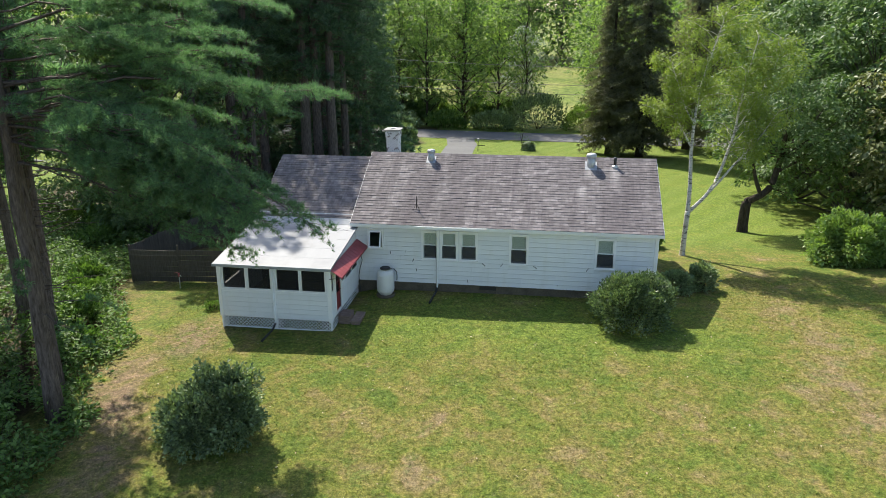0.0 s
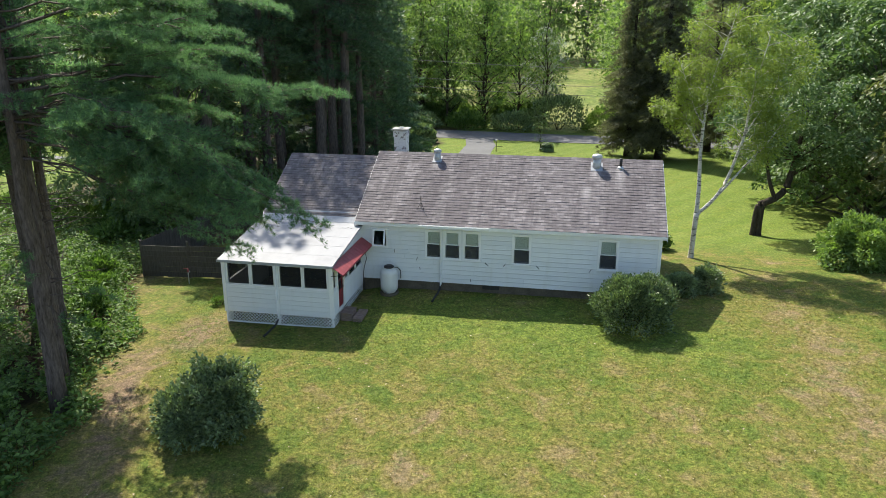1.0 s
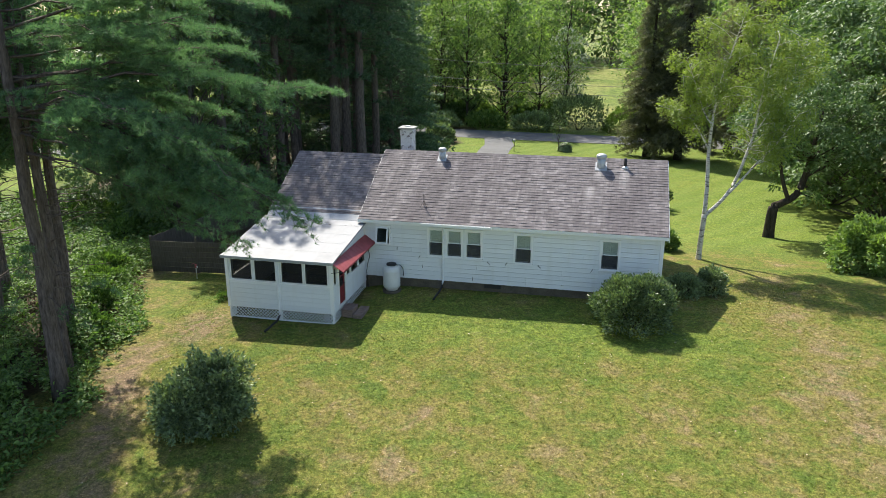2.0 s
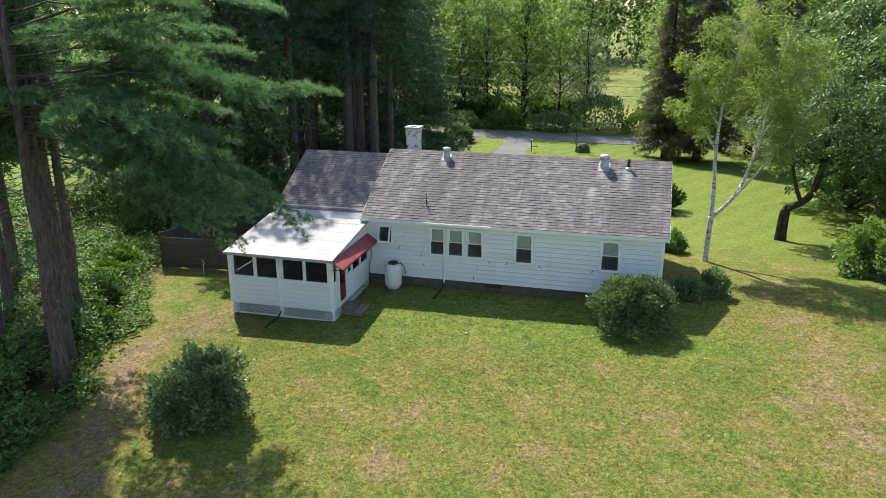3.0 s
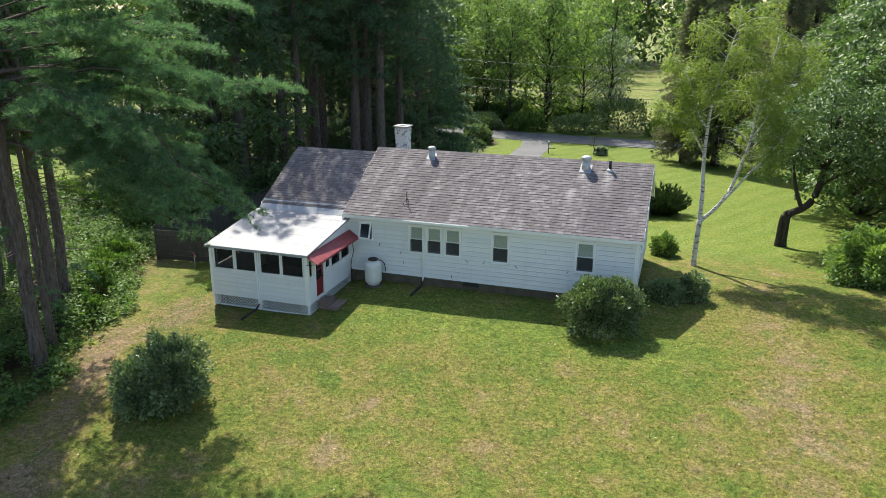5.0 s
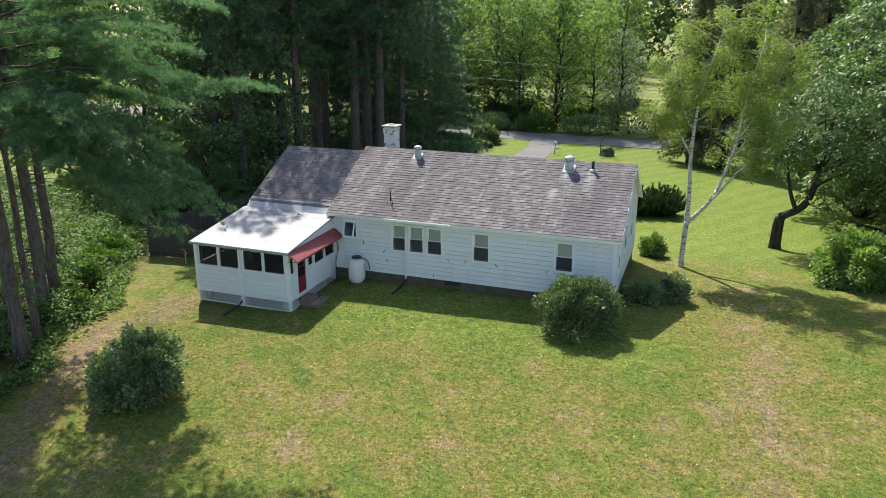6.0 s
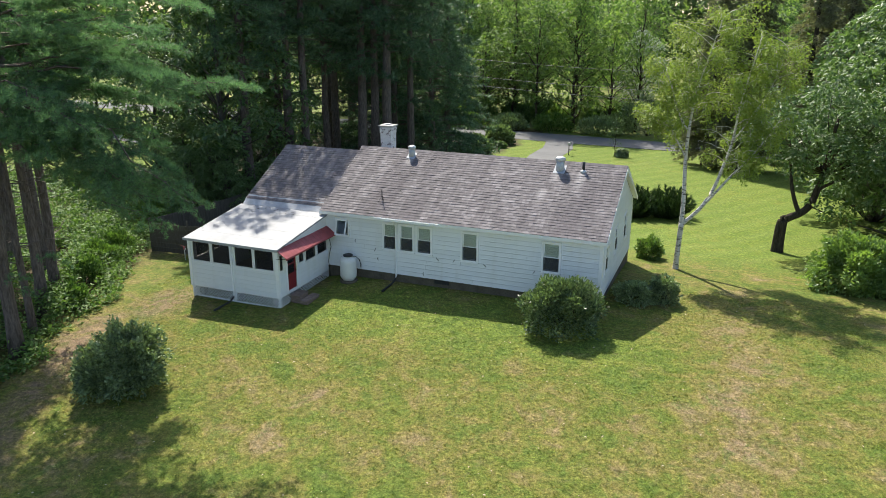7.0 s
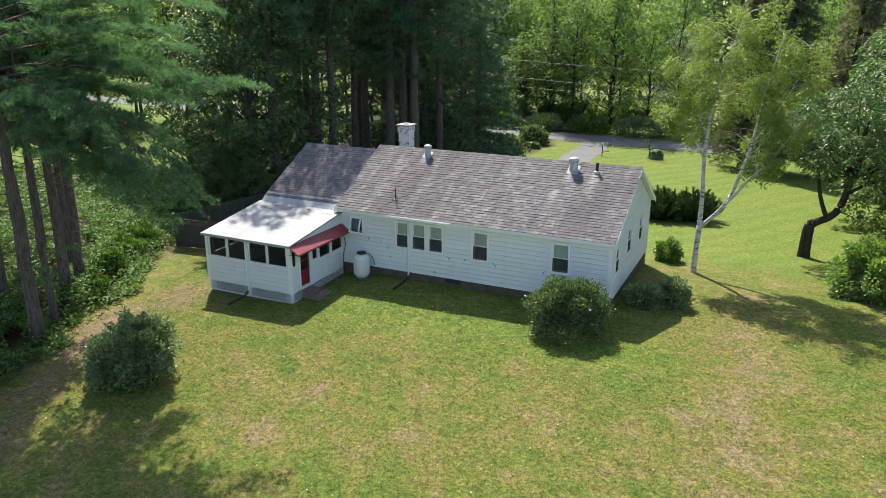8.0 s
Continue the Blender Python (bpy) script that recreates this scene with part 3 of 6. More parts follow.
def window(name, u0, u1, z0, z1, m, parent, blind=0.5, label="", trim=0.085):
    """A double-hung window in a wall: casing, two sashes, glass and a half-drawn blind."""
    t = trim
    frame_bm = boxes(((u0 - t, -0.058, z0), (u0, 0.10, z1)), ((u1, -0.058, z0), (u1 + t, 0.10, z1)),
                     ((u0 - t, -0.060, z1), (u1 + t, 0.10, z1 + t)), ((u0 - t, -0.056, z0 - t * 0.6), (u1 + t, 0.10, z0)))
    ob = part(name, frame_bm, WHITE_TRIM, parent, label)
    ob.matrix_basis = m
    part("sill", boxes(((u0 - t - 0.02, -0.085, z0 - t * 0.6 - 0.035), (u1 + t + 0.02, 0.02, z0 - t * 0.6))), WHITE_TRIM, ob)
    mid = (z0 + z1) / 2
    s = 0.04
    for a, b, y in ((mid - 0.015, z1, 0.0), (z0, mid + 0.02, 0.035)):
        part("sash", boxes(((u0, y, a), (u0 + s, y + 0.03, b)), ((u1 - s, y, a), (u1, y + 0.03, b)), ((u0 + s, y, b - s), (u1 - s, y + 0.03, b)), ((u0 + s, y, a), (u1 - s, y + 0.03, a + s))), WHITE_TRIM, ob)
        pane = part("pane", boxes(((u0 + s, y + 0.012, a + s), (u1 - s, y + 0.017, b - s))), GLASS, ob)
        pane.visible_shadow = False
    part("half_screen", boxes(((u0 + 0.006, -0.014, z0 + 0.004), (u1 - 0.006, -0.011, mid - 0.02))), HALF_SCREEN, ob, "grey insect screen over the lower sash")
    if blind:
        part("blind", boxes(((u0 + 0.01, 0.085, z1 - (z1 - z0) * blind), (u1 - 0.01, 0.09, z1)), ((u0 + 0.01, 0.08, z1 - (z1 - z0) * blind - 0.02), (u1 - 0.01, 0.095, z1 - (z1 - z0) * blind))), SHADE, ob, "cream roller blind drawn halfway")
    return ob


house = thing("house", "long low single-storey white clapboard house with a weathered grey-brown shingle roof", "house")
BACK_WINDOWS = [(3.24, 3.83, 1.83, 2.98), (4.05, 4.65, 1.83, 2.98), (4.89, 5.51, 1.83, 2.98), (7.01, 7.66, 1.76, 2.97), (10.59, 11.26, 1.74, 2.94)]
SMALL = (0.86, 1.41, 2.22, 2.96)
END_WINDOWS = [(0.75, 1.45, 1.70, 2.75), (2.95, 3.75, 1.95, 3.0), (5.5, 6.3, 1.85, 2.95)]
WALL_TOP = EAVE_Z + SLOPE * (-EAVE_Y) - 0.16
back_wall = wall("wall", (X0, X1), (SILL, WALL_TOP), 0.14, BACK_WINDOWS + [SMALL], ON_BACK, WHITE, house)
end_wall = wall("wall", (0.14, FRONT), (SILL, WALL_TOP), 0.14, END_WINDOWS, ON_END, WHITE, house)
wall("wall", (X0, X1), (SILL, WALL_TOP), 0.14, [], pose(0, FRONT, 0), WHITE, house)
wall("wall", (0.14, FRONT), (SILL, WALL_TOP), 0.14, [], pose(X0 + 0.14, 0, 0, 0, 0, 90), WHITE, house)


def gable(x0, x1, y0, y1, z0, yr, zr, drop):
    bm = bmesh.new()
    rows = [[bm.verts.new((x, y, z)) for y, z in ((y0, z0), (y1, z0), (yr, zr - drop))] for x in (x0, x1)]
    bm.faces.new(rows[0])
    bm.faces.new(rows[1][::-1])
    for k in range(3):
        bm.faces.new((rows[0][k], rows[1][k], rows[1][(k + 1) % 3], rows[0][(k + 1) % 3]))
    return bm


part("gable", gable(X1 - 0.14, X1, 0.0, FRONT, WALL_TOP, RIDGE_Y, RIDGE_Z, 0.16), WHITE, house)
part("gable", gable(X0, X0 + 0.14, 0.0, FRONT, WALL_TOP, RIDGE_Y, RIDGE_Z, 0.16), WHITE, house)
part("foundation", boxes(((X0, 0.03, -0.4), (X1 - 0.03, 0.23, SILL)), ((X1 - 0.23, 0.23, -0.4), (X1 - 0.03, FRONT - 0.03, SILL)), ((X0, FRONT + 0.0, -0.9), (X1 - 0.03, FRONT + 0.12, SILL)), ((X0, 0.23, -0.4), (X0 + 0.2, FRONT - 0.03, SILL))), CONCRETE, house, "grey concrete foundation with stains")
# floor, ceiling and partitions coloured dark so the rooms look unlit through the panes
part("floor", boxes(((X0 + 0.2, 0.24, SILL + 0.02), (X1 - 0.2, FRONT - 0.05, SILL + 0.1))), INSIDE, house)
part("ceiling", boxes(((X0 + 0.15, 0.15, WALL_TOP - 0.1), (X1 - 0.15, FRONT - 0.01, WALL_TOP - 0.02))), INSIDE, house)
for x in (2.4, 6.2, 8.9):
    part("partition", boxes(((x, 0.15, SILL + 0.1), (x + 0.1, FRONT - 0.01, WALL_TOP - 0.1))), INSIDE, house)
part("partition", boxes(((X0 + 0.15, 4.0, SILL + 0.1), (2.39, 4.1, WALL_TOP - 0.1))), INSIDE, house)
vent = part("crawl_vent", boxes(((5.68, 0.0, 0.46), (6.41, 0.028, 0.66))), BLACK, house, "dark louvred crawl-space vent")
part("vent_frame", boxes(((5.64, -0.012, 0.44), (6.45, 0.026, 0.462)), ((5.64, -0.012, 0.655), (6.45, 0.026, 0.68)), ((5.64, -0.012, 0.462), (5.68, 0.026, 0.655)), ((6.41, -0.012, 0.462), (6.45, 0.026, 0.655))), CONCRETE, vent)

for i, w in enumerate(BACK_WINDOWS):
    window("window", *w, ON_BACK, house, 0.5 if i != 3 else 0.52, "white double-hung window with its blind half drawn")
for w in END_WINDOWS:
    window("window", *w, ON_END, house, 0.0, "white double-hung window in the gable end")

# the small casement, standing ajar with a stay across it
u0, u1, z0, z1 = SMALL
case = part("casement_window", boxes(((u0 - 0.085, -0.055, z0 - 0.08), (u0, 0.1, z1 + 0.08)), ((u1, -0.055, z0 - 0.08), (u1 + 0.085, 0.1, z1 + 0.08)), ((u0, -0.055, z1), (u1, 0.1, z1 + 0.08)), ((u0, -0.055, z0 - 0.08), (u1, 0.1, z0))), WHITE_TRIM, house, "small white casement window standing ajar")
swing = pose(0, -0.06, z1, -20, 0, 0) @ pose(0, 0, -z1)
part("sash", boxes(((u0, -0.03, z0), (u0 + 0.065, 0.0, z1)), ((u1 - 0.065, -0.03, z0), (u1, 0.0, z1)), ((u0 + 0.065, -0.03, z1 - 0.065), (u1 - 0.065, 0, z1)), ((u0 + 0.065, -0.03, z0), (u1 - 0.065, 0, z0 + 0.065)), m=swing), WHITE_TRIM, case)
pane = part("pane", boxes(((u0 + 0.05, -0.018, z0 + 0.05), (u1 - 0.05, -0.013, z1 - 0.05)), m=swing), GLASS, case)
pane.visible_shadow = False
tubes("stay", [[((u1 - 0.03, 0.02, z0 + 0.10), 0.012), ((u1 - 0.03, -0.27, z0 + 0.06), 0.012)]], WHITE_TRIM, case)

# roof slabs: thickness hangs below the shingle plane
RX0, RX1 = 0.10, 13.19


def roof_slab(x0, x1, ey, ez, ry, rz, thick):
    bm = bmesh.new()
    prof = [(ey, ez), (ry, rz), (ry, rz - thick), (ey, ez - thick)]
    rows = [[bm.verts.new((x, y, z)) for y, z in prof] for x in (x0, x1)]
    bm.faces.new(rows[0])
    bm.faces.new(rows[1][::-1])
    for k in range(4):
        bm.faces.new((rows[0][k], rows[1][k], rows[1][(k + 1) % 4], rows[0][(k + 1) % 4]))
    return bm


roof = part("roof", roof_slab(RX0, RX1, EAVE_Y, EAVE_Z, RIDGE_Y, RIDGE_Z, 0.13), SHINGLE, house, "weathered asphalt shingle roof, streaked and faded")
part("roof_front", roof_slab(RX0, RX1, 2 * RIDGE_Y - EAVE_Y, EAVE_Z, RIDGE_Y, RIDGE_Z, 0.13), SHINGLE, house)
part("fascia", boxes(((RX0, EAVE_Y - 0.022, EAVE_Z - 0.14), (RX1, EAVE_Y - 0.002, EAVE_Z - 0.012))), WHITE_TRIM, house)
part("soffit", boxes(((RX0 + 0.01, EAVE_Y, EAVE_Z - 0.165), (RX1 - 0.01, -0.03, EAVE_Z - 0.14))), WHITE_TRIM, house)
for ey in (EAVE_Y, 2 * RIDGE_Y - EAVE_Y):
    part("rake_board", roof_slab(RX1 + 0.002, RX1 + 0.028, ey - (0.02 if ey < 0 else -0.02), EAVE_Z - 0.022, RIDGE_Y, RIDGE_Z - 0.012, 0.19), WHITE_TRIM, house)
    part("rake_board", roof_slab(RX0 - 0.028, RX0 - 0.002, ey - (0.02 if ey < 0 else -0.02), EAVE_Z - 0.022, RIDGE_Y, RIDGE_Z - 0.012, 0.19), WHITE_TRIM, house)
    part("rake_soffit", roof_slab(X1 + 0.01, RX1 - 0.002, ey, EAVE_Z - 0.135, RIDGE_Y, RIDGE_Z - 0.135, 0.02), WHITE_TRIM, house)
part("corner_board", boxes(((X1 - 0.09, -0.052, SILL - 0.02), (X1 + 0.052, -0.001, WALL_TOP - 0.01)), ((X1 + 0.001, -0.001, SILL - 0.02), (X1 + 0.052, 0.09, WALL_TOP - 0.01))), WHITE_TRIM, house)

# the lower wing behind the porch
WX0, WX1, WRY, WRZ = -4.36, 0.098, 4.13, 5.355
WEY = 0.32
WEZ = WRZ - SLOPE * (WRY - WEY)
wing = thing("house_wing", "lower wing of the white house under a weathered shingle roof", "house wing", (-2.0, 4.0, 0))
wing.location = (0, 0, 0)
part("wall", boxes(((-4.25, 0.15, -0.3), (-4.1, 8.0, WEZ - 0.18)), ((-4.1, 7.85, -0.8), (X0 - 0.005, 8.0, WEZ - 0.18)), ((-4.1, 0.15, -0.3), (X0 - 0.005, 0.3, WEZ - 0.18))), WHITE, wing)
part("gable", gable(-4.25, -4.11, 0.15, 8.0, WEZ - 0.18, WRY, WRZ, 0.16), WHITE, wing)
wing_roof = part("roof", roof_slab(WX0, WX1, WEY, WEZ, WRY, WRZ, 0.13), SHINGLE, wing)
part("roof_front", roof_slab(WX0, WX1, 2 * WRY - WEY, WEZ, WRY, WRZ, 0.13), SHINGLE, wing)
part("rake_board", roof_slab(WX0 - 0.028, WX0 - 0.002, WEY, WEZ - 0.02, WRY, WRZ - 0.012, 0.18), WHITE_TRIM, wing)

# ridge caps
for n, (a, b, ry, rz, on) in enumerate(((RX0, RX1, RIDGE_Y, RIDGE_Z, house), (WX0, WX1, WRY, WRZ, wing))):
    k = int((b - a) / 0.29)
    v = [(0, -0.15, -0.15 * SLOPE + 0.012), (0, 0, 0.022), (0, 0.15, -0.15 * SLOPE + 0.012), (0.30, -0.15, -0.15 * SLOPE + 0.022), (0.30, 0, 0.034), (0.30, 0.15, -0.15 * SLOPE + 0.022),
         (0, -0.15, -0.15 * SLOPE), (0, 0.15, -0.15 * SLOPE), (0.30, -0.15, -0.15 * SLOPE), (0.30, 0.15, -0.15 * SLOPE)]
    f = [(0, 3, 4, 1), (1, 4, 5, 2), (0, 1, 2, 7, 6), (3, 8, 9, 5, 4), (0, 6, 8, 3), (2, 5, 9, 7), (6, 7, 9, 8)]
    cap = data_mesh("ridge_shingle", v, f, SHINGLE_PIECE)
    for i in range(k):
        ob = new("ridge_shingle", cap)
        ob.parent = on
        ob.location = (a + (b - a) * i / k, ry, rz)

# shuttle of downspout, gutter and hooks on the back wall
gutter = part("gutter", boxes(((2.93, EAVE_Y - 0.12, EAVE_Z - 0.13), (6.0, EAVE_Y - 0.024, EAVE_Z - 0.115)), ((2.93, EAVE_Y - 0.125, EAVE_Z - 0.13), (6.0, EAVE_Y - 0.113, EAVE_Z - 0.02)), ((2.93, EAVE_Y - 0.113, EAVE_Z - 0.115), (2.94, EAVE_Y - 0.024, EAVE_Z - 0.03)), ((5.99, EAVE_Y - 0.113, EAVE_Z - 0.115), (6.0, EAVE_Y - 0.024, EAVE_Z - 0.03))), WHITE_TRIM, house, "short white gutter over the triple window")
spout = tubes("downspout", [[((3.86, EAVE_Y - 0.07, EAVE_Z - 0.12), 0.042), ((3.86, EAVE_Y - 0.07, EAVE_Z - 0.2), 0.042), ((3.855, -0.08, 3.0), 0.042), ((3.85, -0.08, 0.62), 0.042), ((3.84, -0.16, 0.50), 0.045)]], WHITE_TRIM, house, "white downspout", 10)
tubes("drain_pipe", [[((3.84, -0.15, 0.52), 0.05), ((3.83, -0.24, 0.42), 0.05), ((3.78, -0.5, gz(3.78, -0.5) + 0.06), 0.05), ((3.72, -0.95, gz(3.72, -0.95) + 0.05), 0.05), ((3.70, -1.25, gz(3.70, -1.25) + 0.05), 0.052)]], RUBBER, spout, "black drain hose lying on the grass", )
for hx, hz, lean in ((1.78, 2.0, 0.1), (2.78, 1.69, 0.3), (2.92, 1.27, 0.0), (5.17, 0.85, 0.0), (5.85, 1.64, -0.4), (6.62, 1.65, 0.4), (8.04, 1.63, -0.4), (10.22, 1.61, 0.4)):
    tubes("shutter_hook", [[((hx + lean * 0.09, -0.03, hz + 0.065), 0.011), ((hx + lean * 0.12 - 0.015, -0.06, hz + 0.045), 0.012), ((hx, -0.06, hz), 0.013), ((hx - lean * 0.12 + 0.015, -0.06, hz - 0.045), 0.012), ((hx - lean * 0.09, -0.03, hz - 0.065), 0.011)]], BLACK, house, "black iron shutter hook")
part("tap", lathe([(0.03, 0), (0.035, 0.05), (0.02, 0.09)], 10, pose(9.0, 0.0, 0.85, 90)), WHITE_TRIM, house)


def roof_vent(x, y, r, h, label):
    z = EAVE_Z + SLOPE * (y - EAVE_Y)
    ob = thing("roof_vent", label, "roof vent", (x, y, z), "roof vents")
    part("flashing", boxes(((-r * 1.15, -r * 1.3, 0.024), (r * 1.15, r * 1.3, 0.030)), m=pose(0, 0, 0, math.degrees(math.atan(SLOPE)))), FLASHING, ob)
    part("stack", lathe([(r * 0.84, -r * 0.6), (r * 0.84, h * 0.2), (r * 0.82, h * 0.72)]), GALV, ob)
    part("cap", lathe([(r * 0.82, h * 0.66), (r, h * 0.70), (r * 1.02, h * 0.86), (r * 0.9, h * 0.96), (r * 0.45, h * 1.02)]), GALV, ob, "rounded galvanised cap")
    return ob


roof_vent(3.0, 3.66, 0.185, 0.50, "galvanised round-capped vent standing on the shingle roof")
roof_vent(10.3, 3.54, 0.225, 0.58, "large galvanised round-capped vent standing on the shingle roof")
pipe = thing("vent_pipe", "dark plumbing vent pipe rising from the shingle roof", "vent pipe", (11.35, 3.55, EAVE_Z + SLOPE * (3.55 - EAVE_Y)))
part("pipe", lathe([(0.065, -0.05), (0.065, 0.42), (0.05, 0.425)], 14), BLACK, pipe)
part("collar", lathe([(0.16, -0.07), (0.15, 0.01), (0.075, 0.07)], 14), GALV, pipe)
mast = thing("antenna_stub", "short rusty antenna stub on a small tripod on the roof", "antenna mount", (2.84, 0.66, EAVE_Z + SLOPE * (0.66 - EAVE_Y)))
tubes("rod", [[((0, 0, -0.02), 0.02), ((0, 0, 0.5), 0.02), ((0, 0, 0.56), 0.012)]], BLACK, mast)
for dx, dy in ((-0.16, -0.12), (0.16, -0.12), (0.0, 0.2)):
    tubes("leg", [[((dx, dy, dy * SLOPE), 0.009), ((0, 0, 0.27), 0.009)]], BLACK, mast)


# chimney: painted bricks in running bond on a core, with a corbelled top and a cap
CHX, CHY, CHZ0, CHZ1 = 0.80, 5.62, 4.35, 6.45
chimney = thing("chimney", "white-painted brick chimney with flaking paint and a slab cap", "chimney", (CHX, CHY, CHZ0))
part("core", boxes(((-0.292, -0.292, 0), (0.292, 0.292, CHZ1 - CHZ0))), MORTAR, chimney)
BRICK_FACES = [(0, 1, 3, 2), (4, 6, 7, 5), (0, 4, 5, 1), (2, 3, 7, 6), (0, 2, 6, 4), (1, 5, 7, 3)]
bricks = {w: data_mesh("brick", [(x, y, z) for x in (-w / 2, w / 2) for y in (-0.03, 0.02) for z in (0, 0.060)], BRICK_FACES, CHIMNEY) for w in (0.192, 0.092)}
for c in range(14, int((CHZ1 - CHZ0) / 0.068)):
    grow = 1.10 if c > int((CHZ1 - CHZ0) / 0.068) - 5 else 1.0
    for k in range(4):
        row = ((-0.2, 0.192), (0.0, 0.192), (0.2, 0.192)) if c % 2 else ((-0.25, 0.092), (-0.1, 0.192), (0.1, 0.192), (0.25, 0.092))
        for u, w in row:
            ob = new("brick", bricks[w])
            ob.parent = chimney
            ob.matrix_basis = pose(0, 0, c * 0.068, 0, 0, k * 90) @ Matrix.Diagonal((grow, grow, 1, 1)) @ pose(u, -0.27, 0)
part("cap", boxes(((-0.40, -0.40, CHZ1 - CHZ0), (0.40, 0.40, CHZ1 - CHZ0 + 0.055)), bevel=0.012), CONCRETE_CAP, chimney, "pale slab cap")
part("flue", lathe([(0.14, CHZ1 - CHZ0 + 0.065), (0.13, CHZ1 - CHZ0 + 0.11)], 12), GALV, chimney)


# ---- screened porch ----
PX0, PX1, PY = -4.30, 0.27, -4.06
PFLOOR = 0.42
porch = thing("screened_porch", "white screened porch with a pale flat-pitched roof and lattice skirt", "porch", (0, 0, 0))
SCREENS = [(-4.08, -3.19), (-3.04, -2.15), (-1.87, -0.99), (-0.86, 0.06)]
front_holes = [(a, b, 1.60, 2.44) for a, b in SCREENS]
front = wall("wall", (PX0, PX1), (PFLOOR - 0.02, 2.56), 0.1, front_holes, pose(0, PY, 0), WHITE, porch)
SIDE_HOLES = [(-3.95, -3.72, 1.58, 2.26), (-3.40, -2.72, PFLOOR + 0.08, 2.20), (-2.47, -2.12, 1.50, 2.16), (-1.92, -1.10, 1.42, 2.18), (-0.93, -0.10, 1.42, 2.20)]
side = wall("wall", (PY + 0.1, -0.004), (PFLOOR - 0.02, 2.56), 0.1, SIDE_HOLES, pose(PX1, 0, 0, 0, 0, 90), WHITE, porch)
left_side = wall("wall", (-0.14, -PY - 0.1), (PFLOOR - 0.02, 2.56), 0.1, [(0.5, 1.9, 1.6, 2.44), (2.1, 3.7, 1.6, 2.44)], pose(PX0, 0, 0, 0, 0, -90), WHITE, porch)


def wedge_top(x0, x1):
    """The side wall's top, which follows the roof's slight pitch."""
    bm = bmesh.new()
    prof = [(PY + 0.1, 2.56), (-0.004, 2.56), (-0.004, 3.02), (PY + 0.1, 2.565)]
    rows = [[bm.verts.new((x, y, z)) for y, z in prof] for x in (x0, x1)]
    bm.faces.new(rows[0])
    bm.faces.new(rows[1][::-1])
    for k in range(4):
        bm.faces.new((rows[0][k], rows[1][k], rows[1][(k + 1) % 4], rows[0][(k + 1) % 4]))
    return bm


part("side_gable", wedge_top(PX1 - 0.1, PX1), WHITE, porch)
part("side_gable", wedge_top(PX0, PX0 + 0.1), WHITE, porch)
part("floor", boxes(((PX0 + 0.1, PY + 0.1, PFLOOR - 0.1), (PX1 - 0.1, 0.14, PFLOOR))), STEP_WOOD, porch)
# back wall in the same dark colour, for the porch's inner shade behind the screens
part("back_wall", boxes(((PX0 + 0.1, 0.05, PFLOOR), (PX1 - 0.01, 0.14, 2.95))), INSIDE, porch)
clapboards((PX0, PX1), PFLOOR, 1.56, 0.20, [], front, seed=4)
clapboards((PY, -0.01), PFLOOR, 1.40, 0.20, [(-3.48, -2.64, 0.0, 2.4)], side, seed=5)
for a, b, c, d in front_holes:
    t = 0.035
    fr = part("screen_frame", boxes(((a - t, -0.03, c - t), (a, 0.06, d + t)), ((b, -0.03, c - t), (b + t, 0.06, d + t)), ((a, -0.03, d), (b, 0.06, d + t)), ((a, -0.03, c - t), (b, 0.06, c)), m=pose(0, PY, 0)), WHITE_TRIM, porch)
    part("screen", boxes(((a, 0.02, c), (b, 0.024, d)), m=pose(0, PY, 0)), SCREEN, fr)
for a, b, c, d in [h for i, h in enumerate(SIDE_HOLES) if i != 1]:
    t = 0.045
    fr = part("screen_frame", boxes(((a - t, -0.03, c - t), (a, 0.06, d + t)), ((b, -0.03, c - t), (b + t, 0.06, d + t)), ((a, -0.03, d), (b, 0.06, d + t)), ((a, -0.03, c - t), (b, 0.06, c)), m=pose(PX1, 0, 0, 0, 0, 90)), WHITE_TRIM, porch)
    part("screen", boxes(((a, 0.02, c), (b, 0.024, d)), m=pose(PX1, 0, 0, 0, 0, 90)), SCREEN, fr)
for a, b, c, d in [(-1.9, -0.5, 1.6, 2.44), (-3.7, -2.1, 1.6, 2.44)]:
    part("screen", boxes(((PX0 + 0.04, a, c), (PX0 + 0.044, b, d))), SCREEN, porch)
part("sill_rail", boxes(((PX0 - 0.02, PY - 0.06, 1.53), (PX1 + 0.02, PY - 0.032, 1.562))), WHITE_TRIM, porch)
part("corner_board", boxes(((PX1 - 0.11, PY - 0.056, PFLOOR - 0.05), (PX1 + 0.05, PY - 0.002, 2.54)), ((PX1 + 0.002, PY - 0.002, PFLOOR - 0.05), (PX1 + 0.05, PY + 0.06, 2.54))), WHITE_TRIM, porch)
part("corner_board", boxes(((PX0 - 0.03, PY - 0.056, PFLOOR - 0.05), (PX0 + 0.1, PY - 0.002, 2.54))), WHITE_TRIM, porch)
part("centre_post", boxes(((-2.10, PY - 0.056, PFLOOR - 0.05), (-1.95, PY - 0.002, 2.54))), WHITE_TRIM, porch)
pspout = tubes("downspout", [[((-2.02, PY - 0.10, 2.50), 0.035), ((-2.02, PY - 0.09, 0.3), 0.035), ((-2.02, PY - 0.14, 0.18), 0.037)]], WHITE_TRIM, porch, "", 10)
